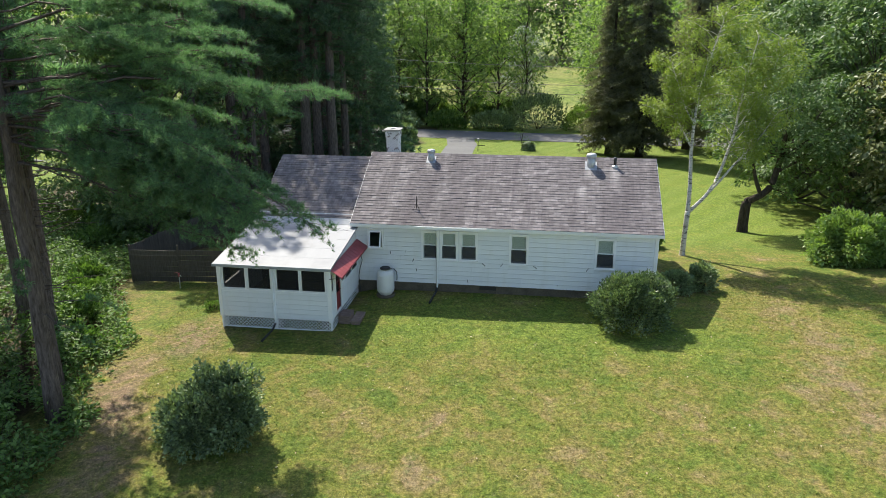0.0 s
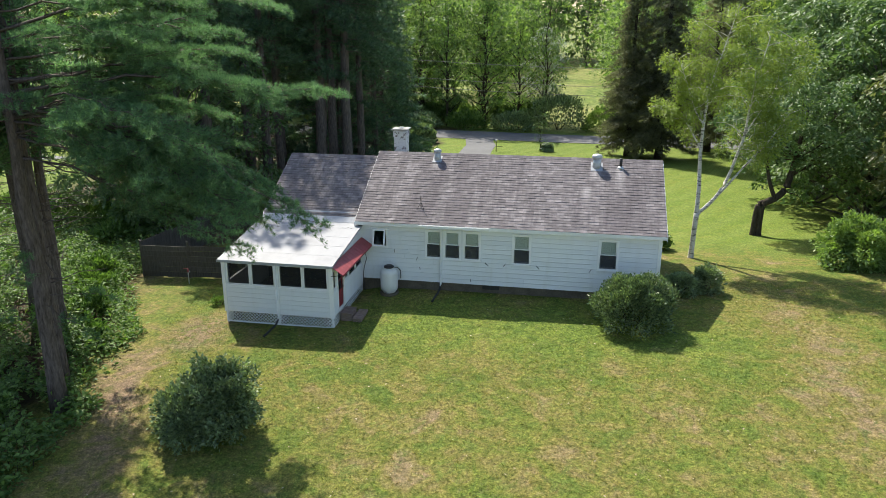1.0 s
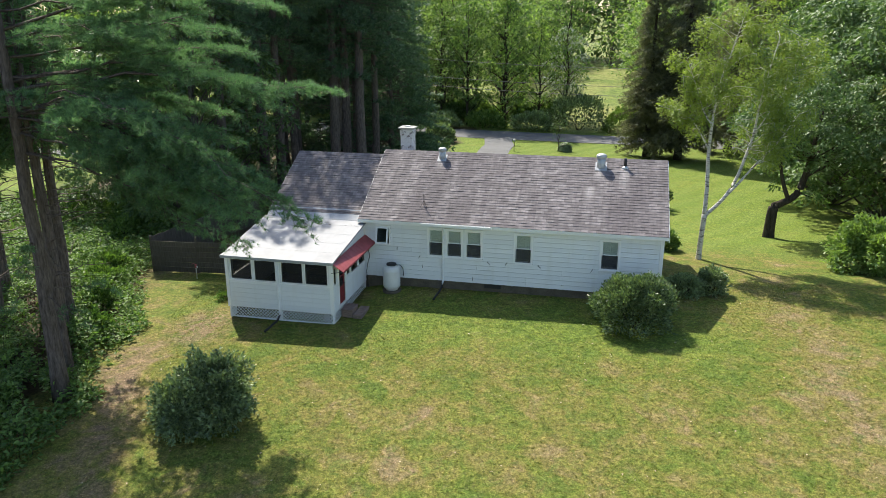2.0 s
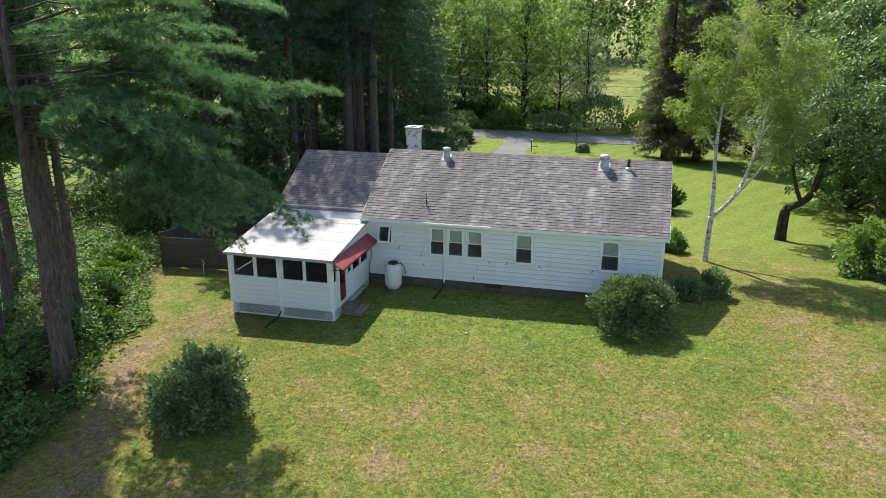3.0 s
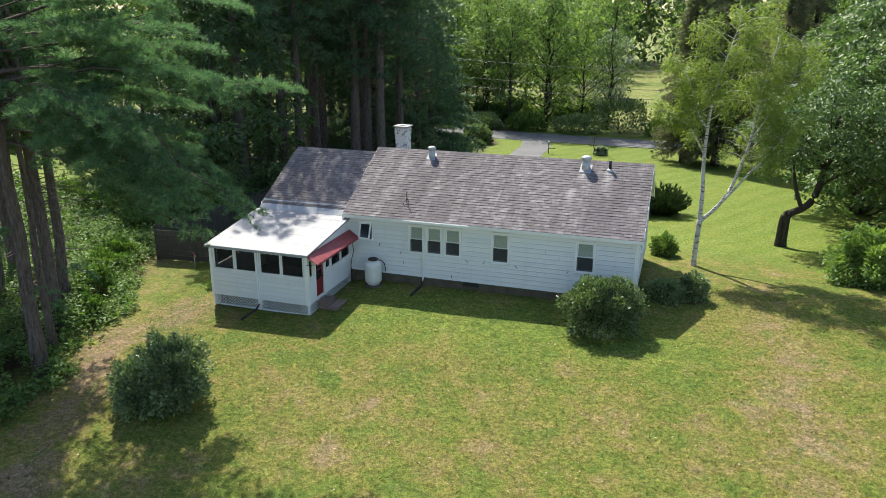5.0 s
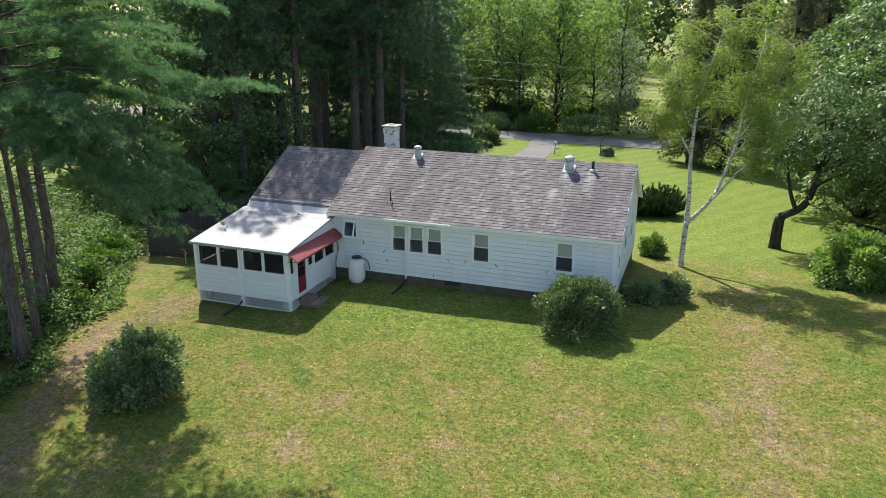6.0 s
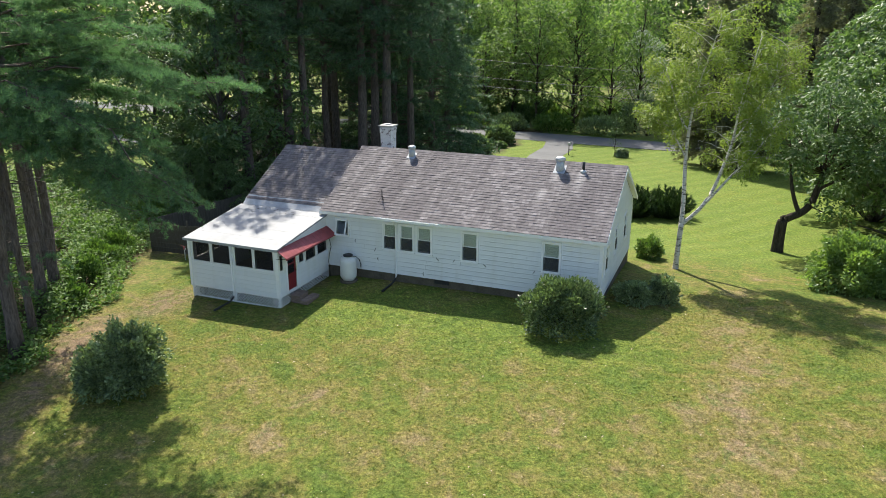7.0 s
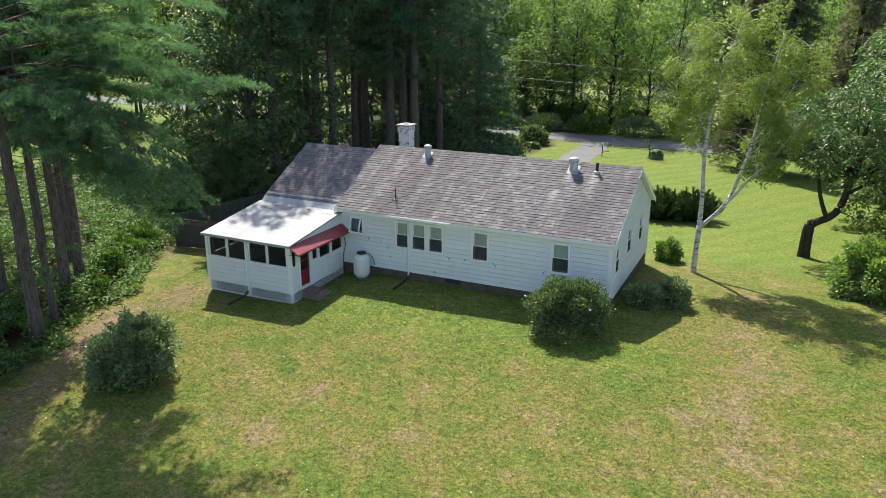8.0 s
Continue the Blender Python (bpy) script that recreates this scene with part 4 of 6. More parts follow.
tubes("drain_pipe", [[((-2.02, PY - 0.12, 0.2), 0.045), ((-2.04, PY - 0.35, 0.05), 0.045), ((-2.10, PY - 0.95, 0.0), 0.045), ((-2.12, PY - 1.35, -0.01), 0.048)]], RUBBER, pspout, "black drain hose lying on the grass")

# porch roof: pitched sheet with lapped seams, flashed against the wing roof
PRZ0, PRZ1, PRY0, PRY1 = 2.60, 3.17, -4.22, 0.22
prs = (PRZ1 - PRZ0) / (PRY1 - PRY0)
proof = part("porch_roof", roof_slab(PX0 - 0.14, PX1 + 0.10, PRY0, PRZ0, PRY1 - 0.2, PRZ1 - 0.2 * prs, 0.07), PORCH_ROOF, porch, "pale roll roofing, faintly seamed and streaked")
for k in range(1, 5):
    y = PRY0 + 0.91 * k
    part("seam", boxes(((PX0 - 0.13, y, PRZ0 + prs * (y - PRY0) + 0.001), (PX1 + 0.09, y + 0.05, PRZ0 + prs * (y - PRY0) + 0.004))), PORCH_ROOF, proof)
part("drip_edge", boxes(((PX0 - 0.15, PRY0 - 0.015, PRZ0 - 0.10), (PX1 + 0.11, PRY0 - 0.002, PRZ0 + 0.01))), FLASHING, proof)
bm = roof_slab(WX0 + 0.02, WX1 + 0.06, 0.02, PRZ1 - 0.2 * prs + 0.008, 0.56, WEZ + SLOPE * 0.24 + 0.02, 0.015)
part("flashing", bm, FLASHING, porch, "dull grey flashing strip below the shingles")
rnd = random.Random(8)
for k in range(16):
    x, y = rnd.uniform(-3.6, 0.2), rnd.uniform(-1.0, -0.1)
    l, a = rnd.uniform(0.04, 0.16), rnd.uniform(0, 180)
    z = PRZ0 + prs * (y - PRY0)
    tubes("twig", [[((x, y, z + 0.008), 0.006), ((x + l * 0.5, y + l * 0.2 * math.sin(a), z + 0.012), 0.008), ((x + l, y + l * 0.3 * math.sin(a), z + 0.008), 0.005)]], GREY_BARK, proof)

# door of the porch
door = part("porch_door", boxes(((-3.40, 0.02, 0.50), (-3.31, 0.055, 2.20)), ((-2.81, 0.02, 0.50), (-2.72, 0.055, 2.20)), ((-3.31, 0.02, 2.10), (-2.81, 0.055, 2.20)), ((-3.31, 0.02, 0.50), (-2.81, 0.055, 1.22)), ((-3.31, 0.02, 1.62), (-2.81, 0.055, 1.68)), m=pose(PX1, 0, 0, 0, 0, 90)), RED_DOOR, porch, "red wooden screen door, shut")
part("screen", boxes(((-3.31, 0.03, 1.22), (-2.81, 0.034, 1.62)), ((-3.31, 0.03, 1.68), (-2.81, 0.034, 2.10)), m=pose(PX1, 0, 0, 0, 0, 90)), SCREEN, door)
part("door_handle", lathe([(0.02, 0), (0.02, 0.04), (0.03, 0.05), (0.02, 0.07)], 10, pose(PX1 - 0.02, -2.79, 1.28, 0, 90)), BLACK, door)
part("door_casing", boxes(((-3.48, -0.04, 0.46), (-3.40, 0.06, 2.27)), ((-2.72, -0.04, 0.46), (-2.64, 0.06, 2.27)), ((-3.40, -0.04, 2.20), (-2.72, 0.06, 2.27)), m=pose(PX1, 0, 0, 0, 0, 90)), WHITE_TRIM, porch)


def awning_panel(y0, y1):
    """One pan of the ribbed metal awning, from the wall out and down, with a turned lip."""
    xa, za, xb, zb = PX1 + 0.035, 2.56, PX1 + 0.50, 2.24
    bm = bmesh.new()
    prof = [(xa, za), (xb, zb), (xb + 0.005, zb - 0.07)]
    cols = [(y0, 0), (y0 + 0.015, 0.010), (y0 + 0.035, 0.010), (y0 + 0.05, 0), (y1, 0)]
    top = [[bm.verts.new((x, y, z + o)) for y, o in cols] for x, z in prof]
    low = [[bm.verts.new((x - 0.006, y, z + o - 0.008)) for y, o in cols] for x, z in prof]
    for i in range(2):
        for j in range(4):
            bm.faces.new((top[i][j], top[i + 1][j], top[i + 1][j + 1], top[i][j + 1]))
            bm.faces.new((low[i][j], low[i][j + 1], low[i + 1][j + 1], low[i + 1][j]))
    for j in range(4):
        bm.faces.new((top[0][j], top[0][j + 1], low[0][j + 1], low[0][j]))
        bm.faces.new((top[2][j], low[2][j], low[2][j + 1], top[2][j + 1]))
    for i in range(2):
        bm.faces.new((top[i][0], low[i][0], low[i + 1][0], top[i + 1][0]))
        bm.faces.new((top[i][4], top[i + 1][4], low[i + 1][4], low[i][4]))
    return bm


awning = thing("awning", "faded red metal awning over the porch door and side windows", "awning", (PX1, 0, 2.5))
awning.location = (0, 0, 0)
for k in range(14):
    part("panel", awning_panel(-4.16 + 0.297 * k, -4.16 + 0.297 * (k + 1)), RED, awning)
for y in (-4.14, -2.05, -0.02):
    tubes("bracket", [[((PX1 + 0.002, y, 2.16), 0.012), ((PX1 + 0.46, y, 2.235), 0.012)]], BLACK, awning)

# lattice skirt
LAT_Z0, LAT_Z1 = -0.06, 0.40


def lattice(u0, u1, m, on, z0=LAT_Z0):
    """Crossed slats between a top and bottom rail, the end ones cut to the frame."""
    h = LAT_Z1 - z0
    shared = {}
    for way in (1, -1):
        k = -int(h / 0.15) - 1
        while True:
            a = u0 + k * 0.15
            k += 1
            b = a + h
            if a >= u1:
                break
            p, q = max(a, u0), min(b, u1)
            if q - p < 0.04:
                continue
            key = (way, round(p - a, 3), round(q - a, 3))
            if key not in shared:
                w, y = 0.030, (-0.012 if way > 0 else -0.004)
                s, e = p - a, q - a
                za, zb = (s, e) if way > 0 else (h - s, h - e)
                v = [(0, y, za - w), (0, y, za + w), (e - s, y, zb + w), (e - s, y, zb - w)]
                v = [(c[0], c[1], min(max(c[2], 0), h)) for c in v]
                v += [(c[0], c[1] + 0.006, c[2]) for c in v]
                shared[key] = data_mesh("slat", v, [(0, 3, 2, 1), (4, 5, 6, 7), (0, 1, 5, 4), (1, 2, 6, 5), (2, 3, 7, 6), (3, 0, 4, 7)], WHITE_TRIM)
            ob = new("slat", shared[key])
            ob.parent = on
            ob.matrix_basis = m @ pose(p, 0, z0)


for u0, u1, m in ((PX0 + 0.03, -2.06, pose(0, PY + 0.02, 0)), (-1.99, PX1 - 0.04, pose(0, PY + 0.02, 0)), (PY + 0.06, -0.03, pose(PX1 - 0.02, 0, 0, 0, 0, 90))):
    panel = part("lattice", boxes(((u0 - 0.03, -0.02, LAT_Z1 - 0.03), (u1 + 0.03, 0.006, LAT_Z1 + 0.012)), ((u0 - 0.03, -0.018, LAT_Z0 - 0.04), (u1 + 0.03, 0.004, LAT_Z0 + 0.02)), ((u0 - 0.03, -0.019, LAT_Z0 - 0.04), (u0 + 0.02, 0.005, LAT_Z1)), ((u1 - 0.02, -0.019, LAT_Z0 - 0.04), (u1 + 0.03, 0.005, LAT_Z1)), m=m), WHITE_TRIM, porch, "white diagonal lattice skirt")
    lattice(u0, u1, m, panel)
part("skirt_board", boxes(((PX0 + 0.002, PY + 0.04, -0.2), (PX0 + 0.04, 0.14, PFLOOR - 0.03))), WHITE_TRIM, porch)
for x in (PX0 + 0.2, -2.1, PX1 - 0.5):
    for y in (PY + 0.2, -2.2, -0.5):
        part("footing", boxes(((x, y, -0.3), (x + 0.25, y + 0.25, PFLOOR - 0.1))), CONCRETE, porch)


# ---- steps, tank, fence ----
def deck(name, label, x0, x1, y0, y1, top, boards, at):
    ob = thing(name, label, "step", at)
    w = (x1 - x0) / boards
    plank = boxes(((0.004, 0, -0.03), (w - 0.004, y1 - y0, 0)), bevel=0.004)
    me = bpy.data.meshes.new("plank")
    plank.to_mesh(me)
    plank.free()
    me.materials.append(STEP_WOOD)
    for k in range(boards):
        p = new("plank", me)
        p.parent = ob
        p.location = (x0 + k * w - at[0], y0 - at[1], top - at[2] + 0.003 * (k % 2))
    part("frame", boxes(((x0 + 0.02 - at[0], y0 + 0.03 - at[1], 0), (x0 + 0.06 - at[0], y1 - 0.03 - at[1], top - 0.031 - at[2])), ((x1 - 0.06 - at[0], y0 + 0.03 - at[1], 0), (x1 - 0.02 - at[0], y1 - 0.03 - at[1], top - 0.031 - at[2])), ((x0 + 0.06 - at[0], y0 + 0.03 - at[1], 0), (x1 - 0.06 - at[0], y0 + 0.07 - at[1], top - 0.031 - at[2]))), STEP_WOOD, ob)
    return ob


deck("door_step", "weathered wooden step below the red porch door", 0.30, 0.80, -3.36, -2.62, 0.32, 4, (0.55, -3.0, gz(0.55, -3.0) - 0.01))
deck("low_step", "low weathered plank platform on the grass beside the step", 0.83, 1.22, -3.45, -2.40, 0.16, 3, (1.0, -2.9, gz(1.0, -2.9) - 0.01))

TX, TY = 1.65, -0.54
tz = gz(TX, TY)
slab = tagged(part("concrete_pad", lathe([(0.41, -0.06), (0.41, 0.05), (0.39, 0.07)], 24), CONCRETE, None), "round concrete pad on the grass", "pad")
slab.location = (TX, TY, tz)
tank = thing("propane_tank", "upright cream propane tank with a dark valve lid", "propane tank", (TX, TY, tz + 0.07))
tank.scale = (1, 1, 0.87)
part("foot_ring", lathe([(0.27, 0), (0.27, 0.12), (0.25, 0.12)], 24), TANK, tank)
part("shell", lathe([(0.20, 0.05), (0.33, 0.10), (0.375, 0.20), (0.38, 0.30), (0.38, 1.00), (0.37, 1.09), (0.32, 1.19), (0.22, 1.25), (0.10, 1.275)], 32), TANK, tank)
part("collar", lathe([(0.19, 1.20), (0.19, 1.30), (0.17, 1.31)], 20), TANK, tank)
part("valve_lid", lathe([(0.215, 1.29), (0.225, 1.33), (0.21, 1.37), (0.12, 1.40)], 20), BLACK, tank, "dark rounded valve lid")
part("seam", lathe([(0.383, 0.985), (0.384, 1.0), (0.383, 1.015)], 32), TANK, tank)
tubes("hose", [[((0.15, 0.02, 1.30), 0.018), ((0.36, 0.10, 1.27), 0.018), ((0.44, 0.26, 1.05), 0.018), ((0.42, 0.42, 0.72), 0.018), ((0.40, 0.46, 0.55), 0.018)]], RUBBER, tank)
tubes("lifting_lug", [[((-0.3, -0.05, 1.16), 0.014), ((-0.34, -0.05, 1.25), 0.014), ((-0.30, 0.05, 1.16), 0.014)]], TANK, tank)
cable = tagged(tubes("cable", [[((0.31, -0.05, 2.28), 0.014), ((0.45, -0.10, 1.95), 0.014), ((0.52, -0.09, 1.6), 0.014), ((0.40, -0.07, 1.2), 0.014), ((0.34, -0.06, 0.85), 0.014), ((0.36, -0.05, 0.60), 0.014), ((0.4, -0.03, gz(0.4, 0)), 0.014)]], RUBBER, None), "dark cable hanging loosely down the white wall", "cable")


def fence_run(x0, y0, x1, y1, height, slabs):
    """A board fence: posts, rails and horizontal or upright boards along a line."""
    l = math.hypot(x1 - x0, y1 - y0)
    turn = math.degrees(math.atan2(y1 - y0, x1 - x0))
    base = gz(x0, y0)
    ob = thing("fence", "weathered grey board fence at the edge of the lawn", "fence", (x0, y0, base), "fences")
    ob.rotation_euler = (0, 0, radians(turn))
    rnd = random.Random(int(l * 10))
    drop = gz(x1, y1) - base
    n = max(2, round(l / 2.4))
    for k in range(n + 1):
        z = drop * k / n
        part("post", boxes(((l * k / n - 0.05, 0.02, z - 0.3), (l * k / n + 0.05, 0.12, z + height + 0.08)), bevel=0.01), FENCE_WOOD, ob)
    if slabs:
        w = 0.26
        for k in range(n):
            for j in range(int(height / w)):
                z = drop * (k + 0.5) / n + 0.04 + j * w
                part("board", boxes(((l * k / n + 0.01, -0.012, z + rnd.uniform(0, 0.01)), (l * (k + 1) / n - 0.01, 0.014, z + w - 0.012))), FENCE_WOOD, ob)
    else:
        w = 0.145
        me = data_mesh("board", [(x, y, z) for x in (0.003, w - 0.003) for y in (-0.012, 0.012) for z in (0, height)], [(0, 1, 3, 2), (4, 6, 7, 5), (0, 4, 5, 1), (2, 3, 7, 6), (0, 2, 6, 4), (1, 5, 7, 3)], FENCE_WOOD)
        for k in range(int(l / w)):
            b = new("board", me)
            b.parent = ob
            b.location = (k * w, -0.005, drop * k * w / l + rnd.uniform(0.0, 0.05))
        for z in (0.35, height - 0.3):
            part("rail", boxes(((0, 0.009, z), (l, 0.05, z + 0.08))), FENCE_WOOD, ob)
    return ob


fence_run(-11.0, 0.72, -6.3, 1.05, 1.75, True)
fence_run(-11.0, 0.9, -10.4, 13.5, 1.75, False)


# ---- plants ----
LEAF = leaf_pattern()
WHORL = whorl_pattern(6, 0.42, 0.12)
BUSH_LEAF = leaf_pattern(0.52, 0.07)
COARSE_TUFT = tuft_pattern(9, 0.15, 1.15, 5)


def leaf_cloud(rng, centres, radii, counts, size, flat=0.7, droop=0.0):
    """Places and turns of leaves gathered in clumps; leaves lie roughly level and point outward."""
    places, turns = [], []
    for c, r, n in zip(centres, radii, counts):
        d = rng.normal(0, 1, (n, 3))
        d /= np.linalg.norm(d, axis=1, keepdims=True)
        p = d * (rng.uniform(0.25, 1.0, (n, 1)) ** 0.6) * r
        p[:, 2] *= flat
        ahead = d + rng.normal(0, 0.6, (n, 3))
        ahead[:, 2] = ahead[:, 2] * 0.4 - droop
        t = frames_from(ahead, rng, 0.55)
        s = size * rng.uniform(0.6, 1.25, (n, 1, 1))
        places.append(p + np.asarray(c))
        turns.append(t * s)
    return np.concatenate(places), np.concatenate(turns)


def bent(rng, a, b, r0, r1, steps=5, wobble=0.06, sag=0.0):
    a, b = Vector(a), Vector(b)
    l = (b - a).length
    out = []
    for i in range(steps + 1):
        s = i / steps
        p = a.lerp(b, s)
        if 0 < i < steps:
            p += Vector(rng.normal(0, wobble * l / steps, 3))
        p.z += sag * l * math.sin(math.pi * s)
        out.append((p, r0 + (r1 - r0) * s))
    return out


def broadleaf(name, label, seed, height, spread, trunk_r, clear, leaf, n_clumps, per_clump, size, bark, at, lean=(0, 0), category="tree", group="", clump=1.1, flat=0.75, top_bias=0.0, kind=""):
    """A tree of a forked trunk, limbs that end in clumps, and a crown of single leaves."""
    rng = np.random.default_rng(seed)
    ob = thing(name, label, category, at, group, kind)
    top = Vector((lean[0], lean[1], height * 0.86))
    trunk = bent(rng, (0, 0, -0.25), top, trunk_r, trunk_r * 0.16, 9, 0.10)
    trunk[0] = (trunk[0][0], trunk_r * 1.35)
    tubes("trunk", [trunk], bark, ob, "", 9)
    limbs, centres, radii = [], [], []
    for k in range(n_clumps):
        s = clear + (1 - clear) * ((k + 0.5) / n_clumps) ** (1.0 - top_bias)
        j = min(len(trunk) - 2, int(s * 9))
        base = trunk[j][0]
        a = k * 2.399 + rng.uniform(-0.4, 0.4)
        f = math.sin(math.pi * min(1.0, 0.18 + 0.80 * (s - clear) / (1 - clear))) ** 0.7
        reach = spread * f * rng.uniform(0.45, 1.0)
        tip = Vector((base.x + math.cos(a) * reach, base.y + math.sin(a) * reach, height * s + rng.uniform(-0.04, 0.10) * height))
        limbs.append(bent(rng, base, tip, trunk[j][1] * 0.5, 0.012, 4, 0.10, 0.04))
        r = clump * rng.uniform(0.7, 1.25)
        centres.append(tip)
        radii.append(r)
        mid = base.lerp(tip, 0.6) + Vector(rng.normal(0, 0.4, 3))
        centres.append(mid)
        radii.append(r * 0.8)
    tagged(tubes("limb", limbs, bark, ob, "", 3), kind="stuff")
    p, t = leafy_tiers(rng, centres, radii, per_clump * (0.8 / clump) ** 2, size, flat * 0.8)
    hang(new("crown", scatter("crown", *LEAF, p, t, leaf)), ob)
    return ob


def conifer(name, label, seed, height, reach, trunk_r, first, gap, twig_gap, tuft_gap, tuft, length, leaf, at, profile, rise=0.12, sag=0.22, per=5, arc=None, lean=(0, 0), dead=0, category="pine tree", group="", bark=None, fine_below=14.0, shape=None, rings=4, thin=2.5, hang_down=0.0, bare=0.28, crook=0.0):
    """A pine or spruce: a straight trunk, whorls of branches, side twigs and needle tufts along them."""
    rng = np.random.default_rng(seed)
    ob = thing(name, label, category, at, group)
    pts = [(Vector((lean[0] * s + rng.normal(0, 0.03), lean[1] * s + rng.normal(0, 0.03), -0.3 + (height + 0.3) * s)), trunk_r * (1 - 0.88 * s) * (1.25 if i == 0 else 1)) for i, s in enumerate(np.linspace(0, 1, 13))]
    tubes("trunk", [pts], bark or PINE_BARK, ob, "", 10)
    branches, places, ways = [], [], []
    z = first
    while z < height - 0.3:
        for k in range(per):
            a = rng.uniform(0, math.tau)
            if arc and rng.uniform() < arc[2]:
                a = rng.uniform(arc[0], arc[1])
            s = (z - first) / max(0.1, height - first)
            l = reach * profile(s) * rng.uniform(0.65, 1.12)
            if shape:
                l *= shape(math.atan2(math.sin(a), math.cos(a)), z)
            if l < 0.3:
                continue
            out = Vector((math.cos(a), math.sin(a), 0))
            h0 = z + rng.uniform(-0.25, 0.25)
            base = Vector((lean[0] * h0 / height, lean[1] * h0 / height, h0))
            bend = rng.uniform(-0.12, 0.12)
            side = Vector((-out.y, out.x, 0))
            line = []
            for i in range(7):
                u = i / 6
                p = base + out * (l * u) + side * (bend * l * u * u) + Vector((0, 0, l * (rise * u - sag * u * u + 0.5 * sag * max(0, u - 0.7))))
                line.append(p + Vector(rng.normal(0, crook * l * u * 0.5, 3)))
            r0 = 0.010 + 0.007 * l
            branches.append([(p, r0 * (1 - 0.8 * i / 6)) for i, p in enumerate(line)])
            u = bare + rng.uniform(0, 0.10)
            flip = 1
            while u < 1.0:
                i = min(5, int(u * 6))
                p = line[i].lerp(line[i + 1], u * 6 - i)
                ahead = (line[i + 1] - line[i]).normalized()
                tl = (0.30 * l * (1.05 - u) + 0.28) * rng.uniform(0.7, 1.2)
                d = (ahead * rng.uniform(0.6, 1.0) + side * flip * rng.uniform(0.6, 1.1) + Vector((0, 0, rng.uniform(-0.10, 0.22)))).normalized()
                n = max(2, int(tl / (tuft_gap if h0 < fine_below else tuft_gap * thin)))
                for j in range(n):
                    q = (j + rng.uniform(0.2, 1.0)) / n
                    places.append(p + d * (tl * q) + Vector(rng.normal(0, 0.05, 3)) + Vector((0, 0, -0.15 * tl * q * q)))
                    ways.append(d + Vector((rng.normal(0, 0.35), rng.normal(0, 0.35), 0.30 - hang_down + rng.normal(0, 0.25))))
                flip = -flip
                u += twig_gap / l
            places.append(line[-1])
            ways.append((line[-1] - line[-2]).normalized())
        z += gap * rng.uniform(0.8, 1.2)
    for k in range(dead):
        h0 = rng.uniform(first * 0.3, first)
        a = rng.uniform(0, math.tau)
        l = rng.uniform(0.6, 2.2)
        b = Vector((lean[0] * h0 / height, lean[1] * h0 / height, h0))
        branches.append(bent(rng, b, b + Vector((math.cos(a) * l, math.sin(a) * l, rng.uniform(-0.3, 0.4) * l)), 0.03, 0.006, 4, 0.12))
    tagged(tubes("branch", branches, bark or PINE_BARK, ob, "", rings), kind="stuff")
    places, ways = np.array(places), np.array(ways)
    t = frames_from(ways, rng, 0.8) * (length * rng.uniform(0.75, 1.25, (len(places), 1, 1)))
    hang(new("needles", scatter("needles", *tuft, places, t, leaf)), ob)
    return ob


def lump(rng, n, radii, bumps=34, depth=0.42, rough=0.22):
    """Points through the skin of an uneven mound, with the way outward at each."""
    d = rng.normal(0, 1, (n, 3))
    d /= np.linalg.norm(d, axis=1, keepdims=True)
    d[:, 2] = np.where(d[:, 2] < -0.45, -d[:, 2], d[:, 2])
    axes = rng.normal(0, 1, (bumps, 3))
    axes /= np.linalg.norm(axes, axis=1, keepdims=True)
    weight = rng.uniform(0.55, 1.0, bumps)
    k = (np.clip(d @ axes.T, 0, 1) ** 26 * weight).max(axis=1)
    r = (1 - rough) + rough * 1.3 * k
    r *= 1 - depth * rng.uniform(0, 1, n) ** 2
    r *= rng.normal(1, 0.05, n)
    return d * r[:, None] * np.asarray(radii), d


def bush(name, label, seed, at, radii, count, size, leaf, pattern=WHORL, category="bush", group="", rough=0.26, lift=0.42, lobes=(), up=0.55):
    """A rounded shrub: stems from the ground and leaf whorls through its outer layer."""
    rng = np.random.default_rng(seed)
    ob = thing(name, label, category, at, group)
    stems = []
    for k in range(9):
        a = k * math.tau / 9 + rng.uniform(-0.3, 0.3)
        f = rng.uniform(0.35, 0.75)
        stems.append(bent(rng, (0.1 * math.cos(a), 0.1 * math.sin(a), -0.15), (radii[0] * f * math.cos(a), radii[1] * f * math.sin(a), radii[2] * rng.uniform(0.7, 1.2)), 0.035, 0.008, 5, 0.15))
    tagged(tubes("stem", stems, DARK_BARK, ob, "", 4), kind="stuff")
    p, d = lump(rng, count, radii, rough=rough)
    p[:, 2] += radii[2] * lift
    for dx, dy, dz, scale in lobes:
        q, e = lump(rng, int(count * scale * scale), tuple(r * scale for r in radii), rough=rough)
        q += np.array((dx, dy, dz + radii[2] * scale * lift))
        p, d = np.concatenate([p, q]), np.concatenate([d, e])
    keep = p[:, 2] > 0.05
    p, d = p[keep], d[keep]
    ways = d * 0.6 + np.array((0, 0, up)) + rng.normal(0, 0.35, d.shape)
    t = frames_from(ways, rng, 1.0) * (size * rng.uniform(0.7, 1.25, (len(p), 1, 1)))
    hang(new("leaves", scatter("leaves", *pattern, p, t, leaf)), ob)
    return ob


def at_ground(x, y, down=0.03):
    return (x, y, gz(x, y) - down)


# the big white pines beside the lawn
old = lambda s: (1 - s) ** 0.55 * (0.85 + 0.3 * math.sin(min(1, s * 3) * math.pi / 2))


